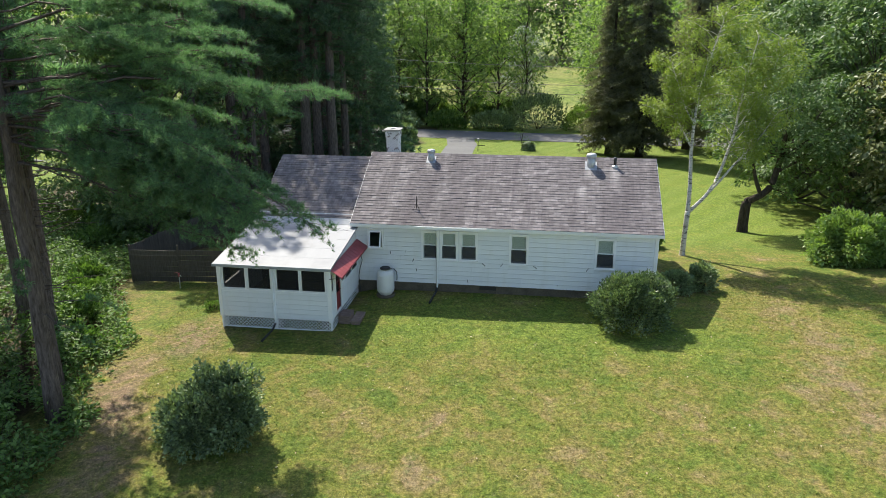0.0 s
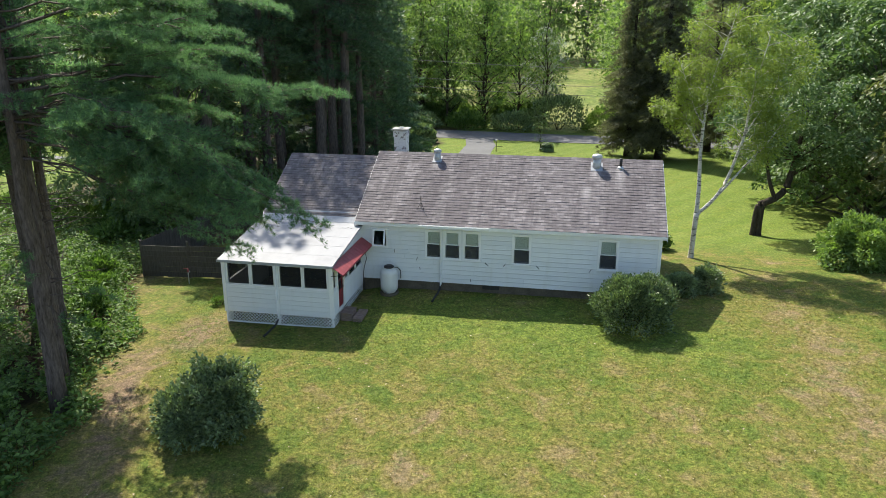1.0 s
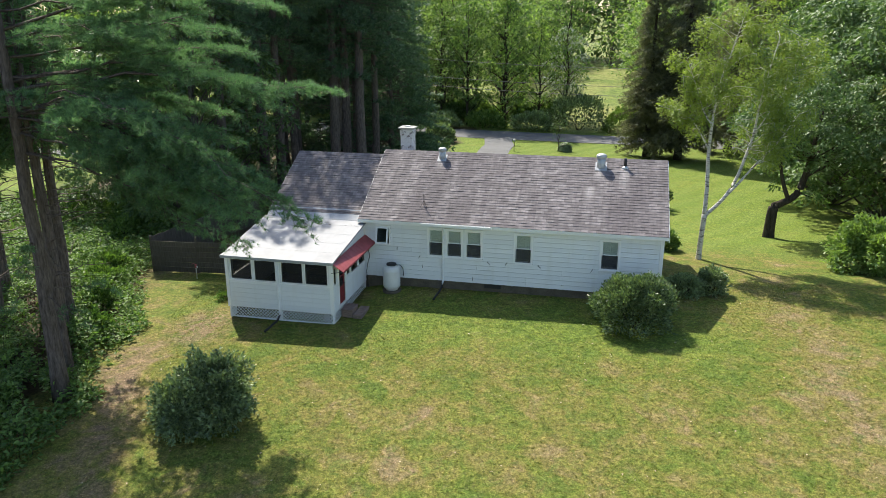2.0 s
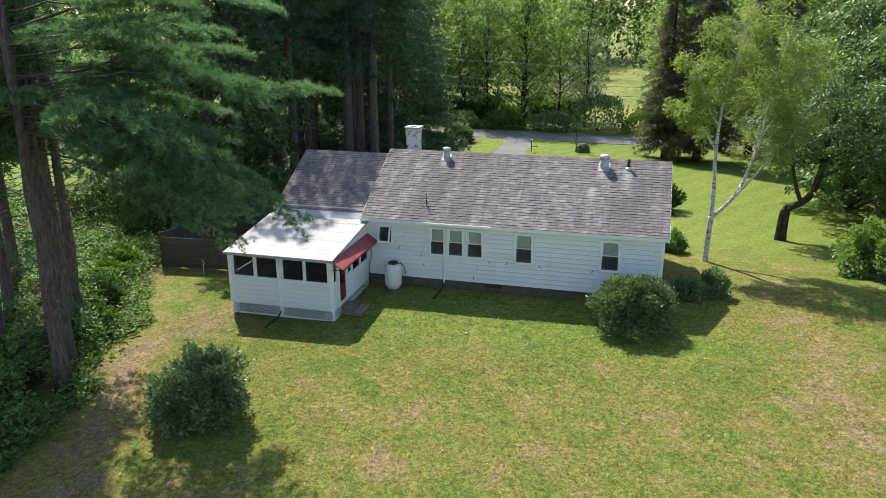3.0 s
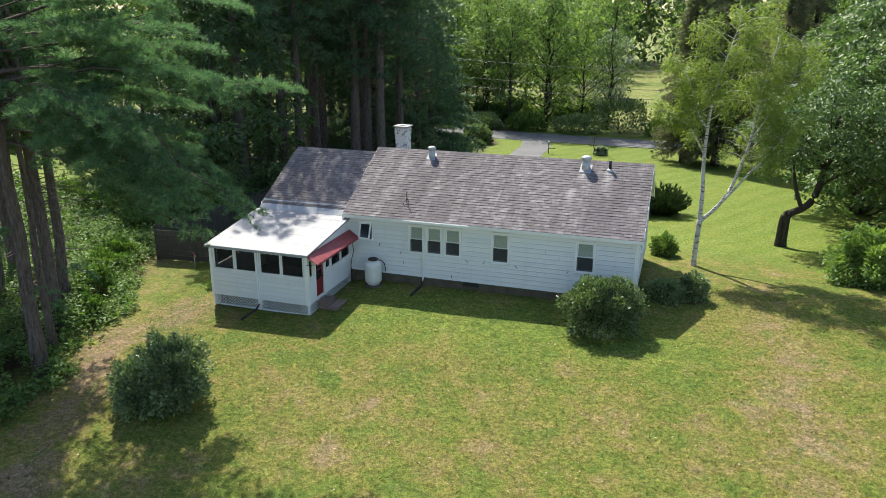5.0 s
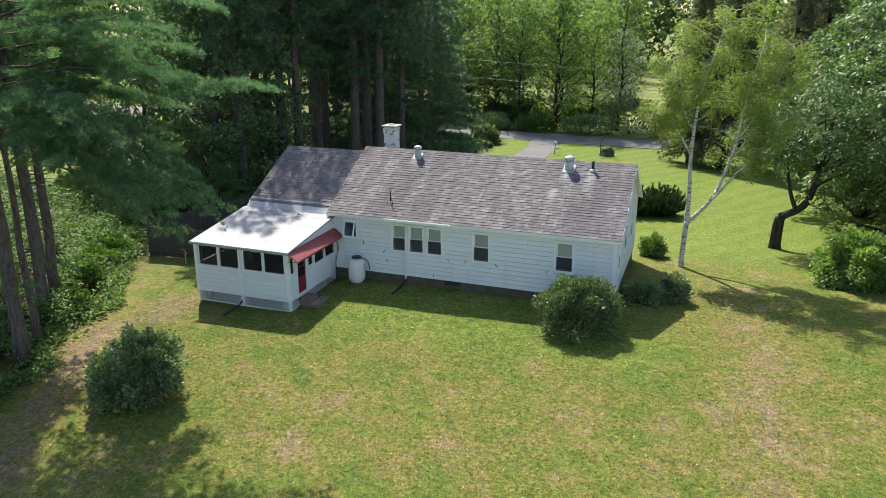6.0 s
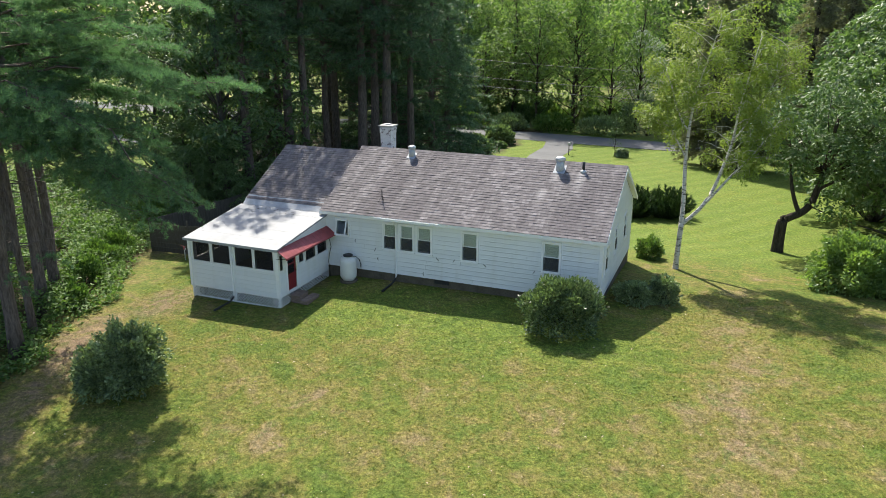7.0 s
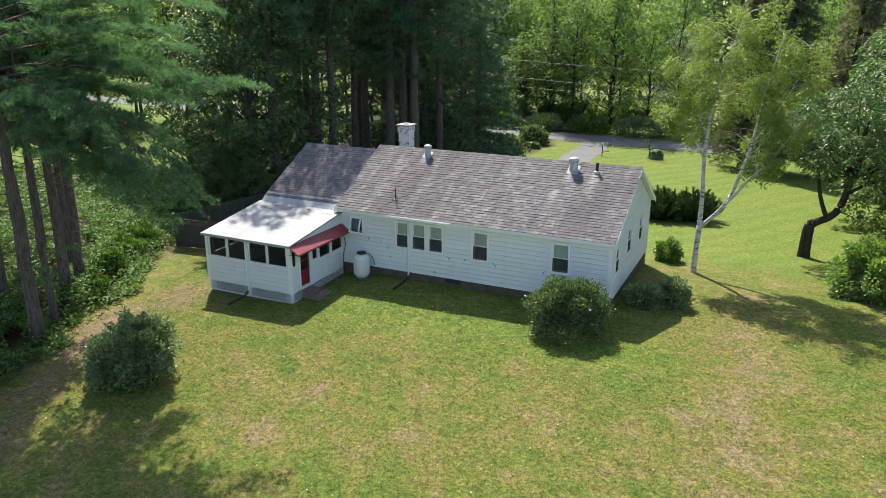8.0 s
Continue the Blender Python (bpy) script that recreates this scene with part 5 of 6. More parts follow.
def bough(rng, base, tip, arch, needle_from, twig_gap, tuft_gap, branches, places, ways):
    """One sweeping pine bough: a bent limb, flat fans of side twigs and needle tufts along them."""
    base, tip = Vector(base), Vector(tip)
    run = tip - base
    l = run.length
    flat = Vector((run.x, run.y, 0)).normalized()
    side = Vector((-flat.y, flat.x, 0))
    bend = rng.uniform(-0.10, 0.10)
    line = []
    for i in range(9):
        u = i / 8
        p = base + run * u + side * (bend * l * math.sin(u * math.pi)) + Vector((0, 0, arch * l * math.sin(u * math.pi)))
        if 0 < i < 8:
            p += Vector(rng.normal(0, 0.012 * l, 3))
        line.append(p)
    r0 = 0.014 + 0.0055 * l
    branches.append([(p, r0 * (1 - 0.85 * i / 8)) for i, p in enumerate(line)])

    def twig(p, d, length, sub):
        droop = rng.uniform(0.05, 0.20)
        end = p + d * length - Vector((0, 0, droop * length))
        branches.append([(p, 0.010), (p.lerp(end, 0.5) + Vector((0, 0, 0.05 * length)), 0.007), (end, 0.004)])
        n = max(3, int(length / tuft_gap))
        for j in range(n):
            q = 0.2 + 0.8 * (j + rng.uniform(0, 1)) / n
            places.append(p.lerp(end, q) + Vector((rng.normal(0, 0.06), rng.normal(0, 0.06), 0.05 * length * math.sin(q * math.pi) + rng.normal(0, 0.035))))
            ways.append(d * 0.8 + Vector((rng.normal(0, 0.6), rng.normal(0, 0.6), 0.35 + rng.normal(0, 0.35))))
        if sub and length > 0.7:
            for k in range(int(length / 0.34)):
                q = rng.uniform(0.25, 0.85)
                w = Vector((-d.y, d.x, 0)) * (1 if k % 2 else -1)
                twig(p.lerp(end, q), (d * 0.8 + w * rng.uniform(0.5, 1.0) + Vector((0, 0, rng.uniform(-0.1, 0.15)))).normalized(), length * rng.uniform(0.35, 0.55) * (1.1 - 0.5 * q), False)

    u, flip = needle_from, 1
    while u < 0.99:
        i = min(7, int(u * 8))
        p = line[i].lerp(line[i + 1], u * 8 - i)
        ahead = (line[i + 1] - line[i]).normalized()
        length = (0.27 * l * (1 - u) ** 0.7 + 0.42) * rng.uniform(0.5, 1.25)
        if rng.uniform() > 0.10:
            twig(p, (ahead * rng.uniform(0.7, 1.1) + side * flip * rng.uniform(0.5, 1.0) + Vector((0, 0, rng.uniform(-0.05, 0.18)))).normalized(), length, True)
        flip = -flip
        u += twig_gap / l
    twig(line[-2], (line[-1] - line[-2]).normalized(), (line[-1] - line[-2]).length + 0.25, False)
    # bare dead twigs on the shaded inner limb
    for k in range(int(l)):
        i = rng.integers(0, 4)
        a = rng.uniform(0, math.tau)
        w = (side * math.cos(a) + Vector((0, 0, math.sin(a))) + flat * rng.uniform(-0.2, 0.8)).normalized()
        branches.append(bent(rng, line[i], line[i] + w * rng.uniform(0.4, 1.3), 0.012, 0.004, 4, 0.16))


PINE_X, PINE_Y = -6.95, -10.9


def great_pine():
    """The old pine whose boughs sweep far out over the lawn and the porch."""
    rng = np.random.default_rng(211)
    foot = Vector(at_ground(PINE_X, PINE_Y))
    ob = thing("white_pine", "large old white pine with long sweeping blue-green boughs over the lawn", "pine tree", foot, "near pines")
    trunk = [(Vector((rng.normal(0, 0.03), rng.normal(0, 0.03), -0.3 + 22 * s)), 0.27 * (1 - 0.85 * s) * (1.3 if i == 0 else 1)) for i, s in enumerate(np.linspace(0, 1, 13))]
    tubes("trunk", [trunk], PINE_BARK, ob, "", 12)
    branches, places, ways = [], [], []
    # long boughs towards the lawn: tip in the plan and its height, how far the limb falls, where its needles begin
    reach = [(2.05, -7.6, 9.55, 0.02, 0.50), (0.6, -8.4, 9.75, 0.03, 0.45), (0.4, -7.4, 12.1, -0.08, 0.35), (-0.2, -9.4, 11.4, -0.05, 0.35), (-0.9, -7.4, 10.7, 0.0, 0.35),
             (0.1, -12.3, 8.4, 0.10, 0.40), (-0.8, -10.2, 8.6, 0.10, 0.40), (0.7, -11.7, 7.2, 0.24, 0.42), (2.5, -11.3, 6.25, 0.30, 0.50), (1.3, -12.0, 6.6, 0.28, 0.48),
             (-0.4, -9.75, 4.9, 0.45, 0.62), (-0.8, -11.4, 7.0, 0.24, 0.42), (-3.0, -7.2, 8.9, 0.05, 0.35), (-3.2, -9.9, 9.7, 0.02, 0.35), (-2.6, -11.6, 11.4, -0.05, 0.35),
             (-1.4, -8.8, 10.0, 0.02, 0.35), (-3.0, -11.0, 6.6, 0.30, 0.40), (-2.4, -12.4, 8.0, 0.12, 0.35), (-2.0, -9.8, 12.4, -0.08, 0.3), (-4.6, -6.9, 11.0, 0.0, 0.3),
             (0.4, -10.6, 6.3, 0.30, 0.45), (-1.6, -12.6, 9.3, 0.04, 0.35),
             (-2.2, -6.4, 8.6, 0.10, 0.35), (-3.6, -5.6, 10.0, 0.02, 0.30), (-1.8, -7.6, 7.3, 0.22, 0.40), (-4.4, -5.4, 8.6, 0.08, 0.30), (-2.9, -5.9, 11.4, -0.04, 0.30)]
    # short boughs round the trunk, and sparse low ones in its shade
    near = [(-5.4, -13.0, 9.6, 0.05, 0.3), (-7.6, -13.4, 9.0, 0.08, 0.3), (-9.6, -12.2, 8.7, 0.08, 0.3), (-9.8, -9.8, 9.8, 0.05, 0.3), (-4.6, -12.0, 11.0, 0.0, 0.3), (-8.8, -8.2, 10.5, 0.0, 0.3),
            (-6.1, -12.7, 4.7, 0.15, 0.45), (-8.4, -12.3, 6.2, 0.12, 0.4), (-4.9, -11.6, 2.7, 0.25, 0.55), (-5.6, -9.3, 2.9, 0.25, 0.5), (-7.9, -12.6, 3.0, 0.2, 0.5)]
    for x, y, z, fall, needle_from in reach + near:
        run = math.hypot(x - PINE_X, y - PINE_Y)
        base = Vector((0, 0, z + fall * run - foot.z))
        bough(rng, base, Vector((x - PINE_X, y - PINE_Y, z - foot.z)), rng.uniform(0.0, 0.08) if fall < 0.1 else rng.uniform(0.05, 0.11), needle_from - 0.12, 0.22, 0.062, branches, places, ways)
    # the crown above
    for k in range(26):
        z = 12.8 + 0.30 * k
        a = k * 2.4
        l = (4.6 + 1.6 * math.cos(a + 0.2)) * (1 - (z - 12.0) / 11.5) ** 0.6
        bough(rng, Vector((0, 0, z)), Vector((math.cos(a) * l, math.sin(a) * l, z + 0.1 * l)), 0.03, 0.35, 0.55, 0.20, branches, places, ways)
    tagged(tubes("branch", branches, PINE_BARK, ob, "", 3), kind="stuff")
    places, ways = np.array(places), np.array(ways)
    t = frames_from(ways, rng, 0.8) * (0.175 * rng.uniform(0.7, 1.3, (len(places), 1, 1)))
    hang(new("needles", scatter("needles", *SOFT_TUFT, places, t, NEEDLES)), ob)


SOFT_TUFT = tuft_pattern(13, 0.085, 1.15, 4)
great_pine()
for k, (x, y, h, r, reach, first, label) in enumerate((
        (-7.75, -9.55, 17.0, 0.16, 2.0, 9.6, "slender white pine close beside the large old one"),
        (-9.6, -7.4, 20.0, 0.25, 4.6, 8.2, "tall white pine with a bare lower trunk by the shaded lawn"),
        (-10.4, -5.9, 20.0, 0.24, 4.6, 8.4, "tall white pine with a bare lower trunk by the shaded lawn"),
        (-11.0, -9.4, 20.0, 0.26, 4.8, 7.6, "tall white pine with dead lower twigs among brambles"),
        (-12.9, -4.4, 20.0, 0.24, 4.2, 9.2, "tall white pine with dead lower twigs among brambles"),
        (-14.6, -4.6, 20.0, 0.25, 4.6, 7.4, "tall white pine with dead lower twigs among brambles"),
        (-12.6, -7.2, 19.0, 0.23, 4.4, 7.0, "tall white pine with dead lower twigs among brambles"))):
    conifer("white_pine", label, 12 + k, h, reach, r, first, 0.54, 0.30, 0.13, COARSE_TUFT, 0.34, NEEDLES, at_ground(x, y), old, 0.10, 0.24, 7, dead=22, group="near pines", crook=0.03, rings=3, thin=1.5, shape=lambda a, z: (0.55 if z < 11 else 0.25) if -0.9 < a < 1.3 else 0.6 if 1.3 <= a < 2.9 else 1.0)

# the pine grove behind the wing
tall = lambda s: (1 - s) ** 0.5 * min(1.0, 0.55 + 1.6 * s)
grove = [conifer("pine", "tall dark pine in a dense grove", 21 + k, 29.0, (5.4, 5.8, 5.2)[k], (0.40, 0.36, 0.42)[k], (10.5, 12.0, 9.5)[k], 0.70, 0.40, 0.20, COARSE_TUFT, 0.44, DARK_NEEDLES, at, tall, 0.08, 0.22, 5, dead=26, group="pine grove", fine_below=13.5, rings=3, thin=1.9)
         for k, at in enumerate((at_ground(-12.6, 17.0), at_ground(-11.6, 17.5), at_ground(-9.2, 21.8)))]
low_pine = conifer("pine", "dark pine with branches down to the ground at the lawn's edge", 27, 23.0, 5.0, 0.36, 0.8, 0.62, 0.42, 0.24, COARSE_TUFT, 0.50, DARK_NEEDLES, at_ground(-8.6, 34.0), lambda s: (1 - s) ** 0.7, 0.06, 0.22, 6, group="pine grove", fine_below=13.5)
rnd = random.Random(4)
for k, (x, y) in enumerate([(-15.5, 20), (-12.8, 22.5), (-8.7, 22.9), (-7.4, 22.4), (-10.8, 27), (-14.5, 27), (-8.2, 28.5), (-18.5, 23), (-17.5, 31), (-22.5, 25), (-26, 33), (-20, 40), (-13.4, 13.0), (-18.5, 17.0)]):
    copy_thing(grove[k % 3], Matrix.LocRotScale(at_ground(x, y), Euler((0, 0, rnd.uniform(0, 6.28))), Vector.Fill(3, rnd.uniform(0.88, 1.1) if y > 14 else 0.93)))
for x, y, s in ((-10.4, 30.0, 0.95), (-9.4, 40.0, 1.0), (-13.5, 44.5, 1.1), (-14.5, 35.0, 0.9), (-19.5, 34.0, 1.0)):
    copy_thing(low_pine, Matrix.LocRotScale(at_ground(x, y), Euler((0, 0, rnd.uniform(0, 6.28))), Vector.Fill(3, s)))

# birch with two stems
rng = np.random.default_rng(31)
bx, by = 15.38, 7.8
birch = thing("birch_tree", "white-barked birch with forked leaning stems and a loose yellow-green crown", "birch tree", at_ground(bx, by))
tubes("trunk", [smoothed([((0, 0, -0.2), 0.19), ((0.01, 0, 0.3), 0.14), ((0.03, 0.0, 1.3), 0.125), ((0.07, 0.0, 2.4), 0.135)])], BIRCH_BARK, birch, "", 10)
stem_a = [((0.06, 0.0, 2.3), 0.115), ((0.05, 0.0, 3.7), 0.10), ((-0.05, 0.02, 5.5), 0.085), ((-0.02, 0.05, 7.1), 0.07), ((0.12, 0.1, 8.6), 0.05), ((0.6, 0.15, 10.6), 0.03), ((0.95, 0.2, 12.0), 0.012)]
stem_b = [((0.06, 0.0, 2.3), 0.105), ((0.85, 0.0, 3.2), 0.09), ((1.35, 0.05, 4.2), 0.08), ((1.66, 0.1, 5.3), 0.07), ((1.92, 0.15, 6.4), 0.06), ((2.1, 0.3, 8.2), 0.04), ((2.6, 0.4, 11.0), 0.012)]
stem_c = [((0.85, 0.0, 3.2), 0.07), ((1.5, -0.1, 4.1), 0.06), ((2.05, -0.15, 4.9), 0.05), ((2.9, -0.2, 6.0), 0.035), ((3.8, -0.2, 7.6), 0.012)]
stem_d = [((-0.06, 0.0, 5.6), 0.05), ((-0.35, -0.05, 6.1), 0.04), ((-0.95, -0.1, 7.0), 0.03), ((-1.7, -0.15, 7.4), 0.02), ((-2.6, -0.15, 7.7), 0.008)]
stem_e = [((-0.02, 0.0, 6.8), 0.045), ((-0.5, 0.05, 7.5), 0.035), ((-1.0, 0.1, 8.8), 0.02), ((-1.5, 0.2, 10.0), 0.008)]
stem_f = [((1.92, 0.15, 6.4), 0.04), ((2.5, 0.3, 7.4), 0.03), ((3.3, 0.4, 9.0), 0.02), ((3.8, 0.4, 10.8), 0.008)]
limbs, centres, radii = [], [], []
for stem, k0, n, far in ((stem_a, 3, 30, 1.9), (stem_b, 3, 28, 1.9), (stem_c, 2, 14, 1.4), (stem_d, 1, 12, 0.8), (stem_e, 1, 14, 1.2), (stem_f, 1, 18, 1.5)):
    tubes("stem", [smoothed(stem)], BIRCH_BARK, birch, "", 8)
    for k in range(n):
        s = k0 + (len(stem) - 1.02 - k0) * (k + 0.5) / n
        i = int(s)
        p = Vector(stem[i][0]).lerp(Vector(stem[i + 1][0]), s - i)
        a = k * 2.4 + rng.uniform(-0.5, 0.5)
        l = far * rng.uniform(0.45, 1.0)
        tip = p + Vector((math.cos(a) * l, math.sin(a) * l, l * rng.uniform(0.0, 0.7)))
        limbs.append(bent(rng, p, tip, 0.018, 0.005, 5, 0.12, 0.08))
        # hanging sprays from the outer half of the limb
        for q in (0.5, 0.75, 1.0):
            c = p.lerp(tip, q)
            drop = rng.uniform(0.1, 0.55)
            limbs.append([(c, 0.006), (c + Vector((rng.normal(0, 0.1), rng.normal(0, 0.1), -drop)), 0.003)])
            for w in (0.0, 0.5, 1.0):
                centres.append((c.x + rng.normal(0, 0.1), c.y + rng.normal(0, 0.1), c.z - drop * w))
                radii.append(rng.uniform(0.20, 0.38))
tagged(tubes("limb", limbs, BIRCH_BARK, birch, "", 4), kind="stuff")
keep = [i for i, c in enumerate(centres) if not (c[1] < 0.3 and c[2] < 8.3 and -0.7 < c[0] < 2.5 and rng.uniform() < 0.85)]
centres, radii = [centres[i] for i in keep], [radii[i] for i in keep]
p, t = leaf_cloud(rng, centres, radii, [int(34 * (r / 0.3) ** 2) for r in radii], 0.135, 1.2, 0.5)
hang(new("crown", scatter("crown", *LEAF, p, t, BIRCH_LEAF)), birch)

def leafy_tiers(rng, tips, radii, per, size, leaf_flat=0.5):
    """Leaf sprays in shallow drooping tiers: leaves lie over the top of each spray and hang at its rim."""
    places, turns = [], []
    for c, r in zip(tips, radii):
        n = int(per * (r / 0.8) ** 2)
        a = rng.uniform(0, math.tau, n)
        f = np.sqrt(rng.uniform(0, 1, n))
        p = np.stack([np.cos(a) * r * f, np.sin(a) * r * f, r * leaf_flat * (1 - f * f) - 0.25 * r * f ** 3 + rng.normal(0, 0.07 * r, n)], axis=1)
        ahead = np.stack([np.cos(a), np.sin(a), -0.15 - 0.55 * f], axis=1) + rng.normal(0, 0.45, (n, 3))
        places.append(p + np.asarray(c))
        turns.append(frames_from(ahead, rng, 0.45) * (size * rng.uniform(0.6, 1.25, (n, 1, 1))))
    return np.concatenate(places), np.concatenate(turns)


# crooked old tree with a hollow stub beside its bent trunk
rng = np.random.default_rng(41)
crooked = thing("crooked_tree", "gnarled old tree with a bent dark trunk and dense green crown", "tree", at_ground(20.45, 16.5))
cz = crooked.location.z
tubes("trunk", [smoothed([((0.02, 0, -0.3), 0.30), ((0.0, 0, 0.4), 0.23), ((0.02, 0, -cz + 0.2), 0.21), ((0.06, 0, -cz + 0.75), 0.22), ((0.38, 0, -cz + 1.02), 0.21), ((0.80, 0.04, -cz + 1.25), 0.20), ((1.25, 0.1, -cz + 1.75), 0.20), ((1.52, 0.2, -cz + 2.7), 0.18), ((1.75, 0.3, -cz + 4.2), 0.14), ((2.0, 0.4, -cz + 6.6), 0.07)])], DARK_BARK, crooked, "", 10)
tubes("burl", [smoothed([((-0.28, -0.05, -0.2), 0.20), ((-0.26, -0.05, 0.6), 0.16), ((-0.22, -0.03, -cz + 0.4), 0.15), ((-0.10, 0, -cz + 0.85), 0.14), ((0.12, 0, -cz + 1.03), 0.10)])], DARK_BARK, crooked, "", 9)
limbs = [smoothed([((0.75, 0.02, -cz + 1.25), 0.14), ((0.42, 0.0, -cz + 2.0), 0.12), ((0.15, 0.0, -cz + 2.9), 0.10), ((-0.1, 0.1, -cz + 4.4), 0.06), ((-0.3, 0.3, -cz + 6.0), 0.02)]),
         bent(rng, (1.5, 0.2, -cz + 2.6), (3.6, -0.5, -cz + 4.2), 0.11, 0.02, 5, 0.08), bent(rng, (1.25, 0.1, -cz + 1.7), (2.0, -0.3, -cz + 1.5), 0.05, 0.02, 4, 0.1)]
tips, radii = [], []
for k in range(92):
    a = k * 2.4
    f = math.sqrt((k + 0.5) / 92)
    c = Vector((1.6 + math.cos(a) * 4.3 * f, 0.3 + math.sin(a) * 3.6 * f, -cz + 5.6 + rng.uniform(-0.75, 1.0) * 3.6 * math.sqrt(max(0.06, 1 - f * f))))
    tips.append(c)
    radii.append(rng.uniform(0.6, 1.0))
    if k % 3 == 0:
        limbs.append(bent(rng, (1.7, 0.25, -cz + 3.6), c, 0.05, 0.01, 5, 0.1))
tips += [Vector((2.1, -0.35, -cz + 1.5)), Vector((1.9, -0.3, -cz + 1.9)), Vector((2.2, -0.2, -cz + 2.3))]
radii += [0.40, 0.40, 0.45]
tagged(tubes("limb", limbs, DARK_BARK, crooked, "", 5), kind="stuff")
p, t = leafy_tiers(rng, tips, radii, 170, 0.23)
hang(new("crown", scatter("crown", *LEAF, p, t, MAPLE_LEAF)), crooked)


def maple_tree(label, seed, height, spread, at, leaf, n, per, size, group, clear=0.10):
    """A broad maple: a forked trunk, rising limbs and tier upon tier of leaf sprays down to the ground."""
    rng = np.random.default_rng(seed)
    ob = thing("maple_tree", label, "maple tree", at, group)
    trunk = bent(rng, (0, 0, -0.25), (0.3, 0.2, height * 0.88), 0.32, 0.05, 9, 0.08)
    tubes("trunk", [trunk], GREY_BARK, ob, "", 9)
    limbs, tips, radii = [], [], []
    for k in range(n):
        s = clear + (1 - clear) * (k + 0.5) / n
        f = (math.sin(math.pi * min(1.0, 0.22 + 0.76 * (s - clear) / (1 - clear)))) ** 0.6
        a = k * 2.399 + rng.uniform(-0.3, 0.3)
        reach = spread * f * (1.0 if k % 3 else 0.55) * rng.uniform(0.78, 1.08)
        j = min(8, int(max(0.08, s - 0.12) * 9))
        tip = Vector((math.cos(a) * reach, math.sin(a) * reach, height * s))
        if k % 2 == 0:
            limbs.append(bent(rng, trunk[j][0], tip, trunk[j][1] * 0.4, 0.012, 4, 0.10, 0.05))
        tips.append(tip)
        radii.append(rng.uniform(0.75, 1.25))
    tagged(tubes("limb", limbs, GREY_BARK, ob, "", 3), kind="stuff")
    p, t = leafy_tiers(rng, tips, radii, per, size)
    hang(new("crown", scatter("crown", *LEAF, p, t, leaf)), ob)
    return ob


# maples at the lawn's far edge
maples = [maple_tree("tall broad maple in full green leaf down to the grass", 51 + k, 14.5, 5.8, at, leaf, 150, 84, 0.36, "edge maples")
          for k, (at, leaf) in enumerate(((at_ground(28.6, 22.5), MAPLE_LEAF), (at_ground(31.8, 15.0), PALE_MAPLE_LEAF)))]
for x, y, s, r, k in ((27.0, 30.0, 1.0, 1.0, 0), (34.5, 24.0, 1.05, 2.2, 0), (31.5, 37.0, 1.15, 3.0, 0), (38.5, 14.0, 1.0, 4.0, 1), (30.5, 46.0, 1.2, 0.4, 0)):
    copy_thing(maples[k], Matrix.LocRotScale(at_ground(x, y), Euler((0, 0, r)), Vector.Fill(3, s)))
maple = maple_tree("broad young maple in green leaf among the pines", 55, 14.0, 6.0, at_ground(-15.2, 12.4), MAPLE_LEAF, 84, 90, 0.36, "maples by the pines")

# spruces by the road
droopy = lambda s: (1 - s) ** 0.85 * (0.9 if s > 0.06 else 0.75)
spruce = conifer("spruce_tree", "tall spruce with drooping brown-green branches", 61, 27.0, 5.2, 0.40, 1.8, 0.50, 0.30, 0.21, COARSE_TUFT, 0.50, SPRUCE, at_ground(17.6, 51.0), droopy, 0.02, 0.40, 7, category="spruce tree", group="spruces", bark=DARK_BARK, rings=3, hang_down=1.0, thin=2.0, bare=0.12)
copy_thing(spruce, Matrix.LocRotScale(at_ground(14.4, 52.5), Euler((0, 0, 1.0)), Vector.Fill(3, 0.80)))
far_spruce = conifer("spruce_tree", "tall dark spruce in the wood behind the maples", 62, 27.0, 5.0, 0.40, 2.0, 0.66, 0.42, 0.34, COARSE_TUFT, 0.66, SPRUCE, at_ground(23.5, 58.0), droopy, 0.02, 0.40, 7, category="spruce tree", group="spruces", bark=DARK_BARK, rings=3, hang_down=1.0, thin=2.0, bare=0.12)
for x, y, s in ((28.0, 72.0, 1.1), (33.0, 62.0, 1.0), (39.0, 60.0, 1.1), (46.0, 58.0, 1.0)):
    copy_thing(far_spruce, Matrix.LocRotScale(at_ground(x, y), Euler((0, 0, x)), Vector.Fill(3, s)))

# woodland beyond the road
wood = [broadleaf("woodland_tree", "slender broadleaf tree in the sunny woodland beyond the road", 71 + k, (17.0, 20.0, 15.0)[k], (4.4, 4.8, 5.0)[k], 0.20, (0.20, 0.30, 0.16)[k], WOOD_LEAF, 44, 40, 0.46, DARK_BARK, at, group="roadside woodland", clump=1.15)
        for k, at in enumerate((at_ground(-9.0, 72.5), at_ground(-4.0, 74.0), at_ground(0.5, 76.0)))]
far_wood = broadleaf("woodland_tree", "broadleaf tree at the edge of the distant meadow", 75, 17.0, 5.2, 0.22, 0.06, WOOD_LEAF, 30, 20, 0.85, GREY_BARK, at_ground(-14.0, 108.0), group="meadow edge", clump=1.9)
rnd = random.Random(9)
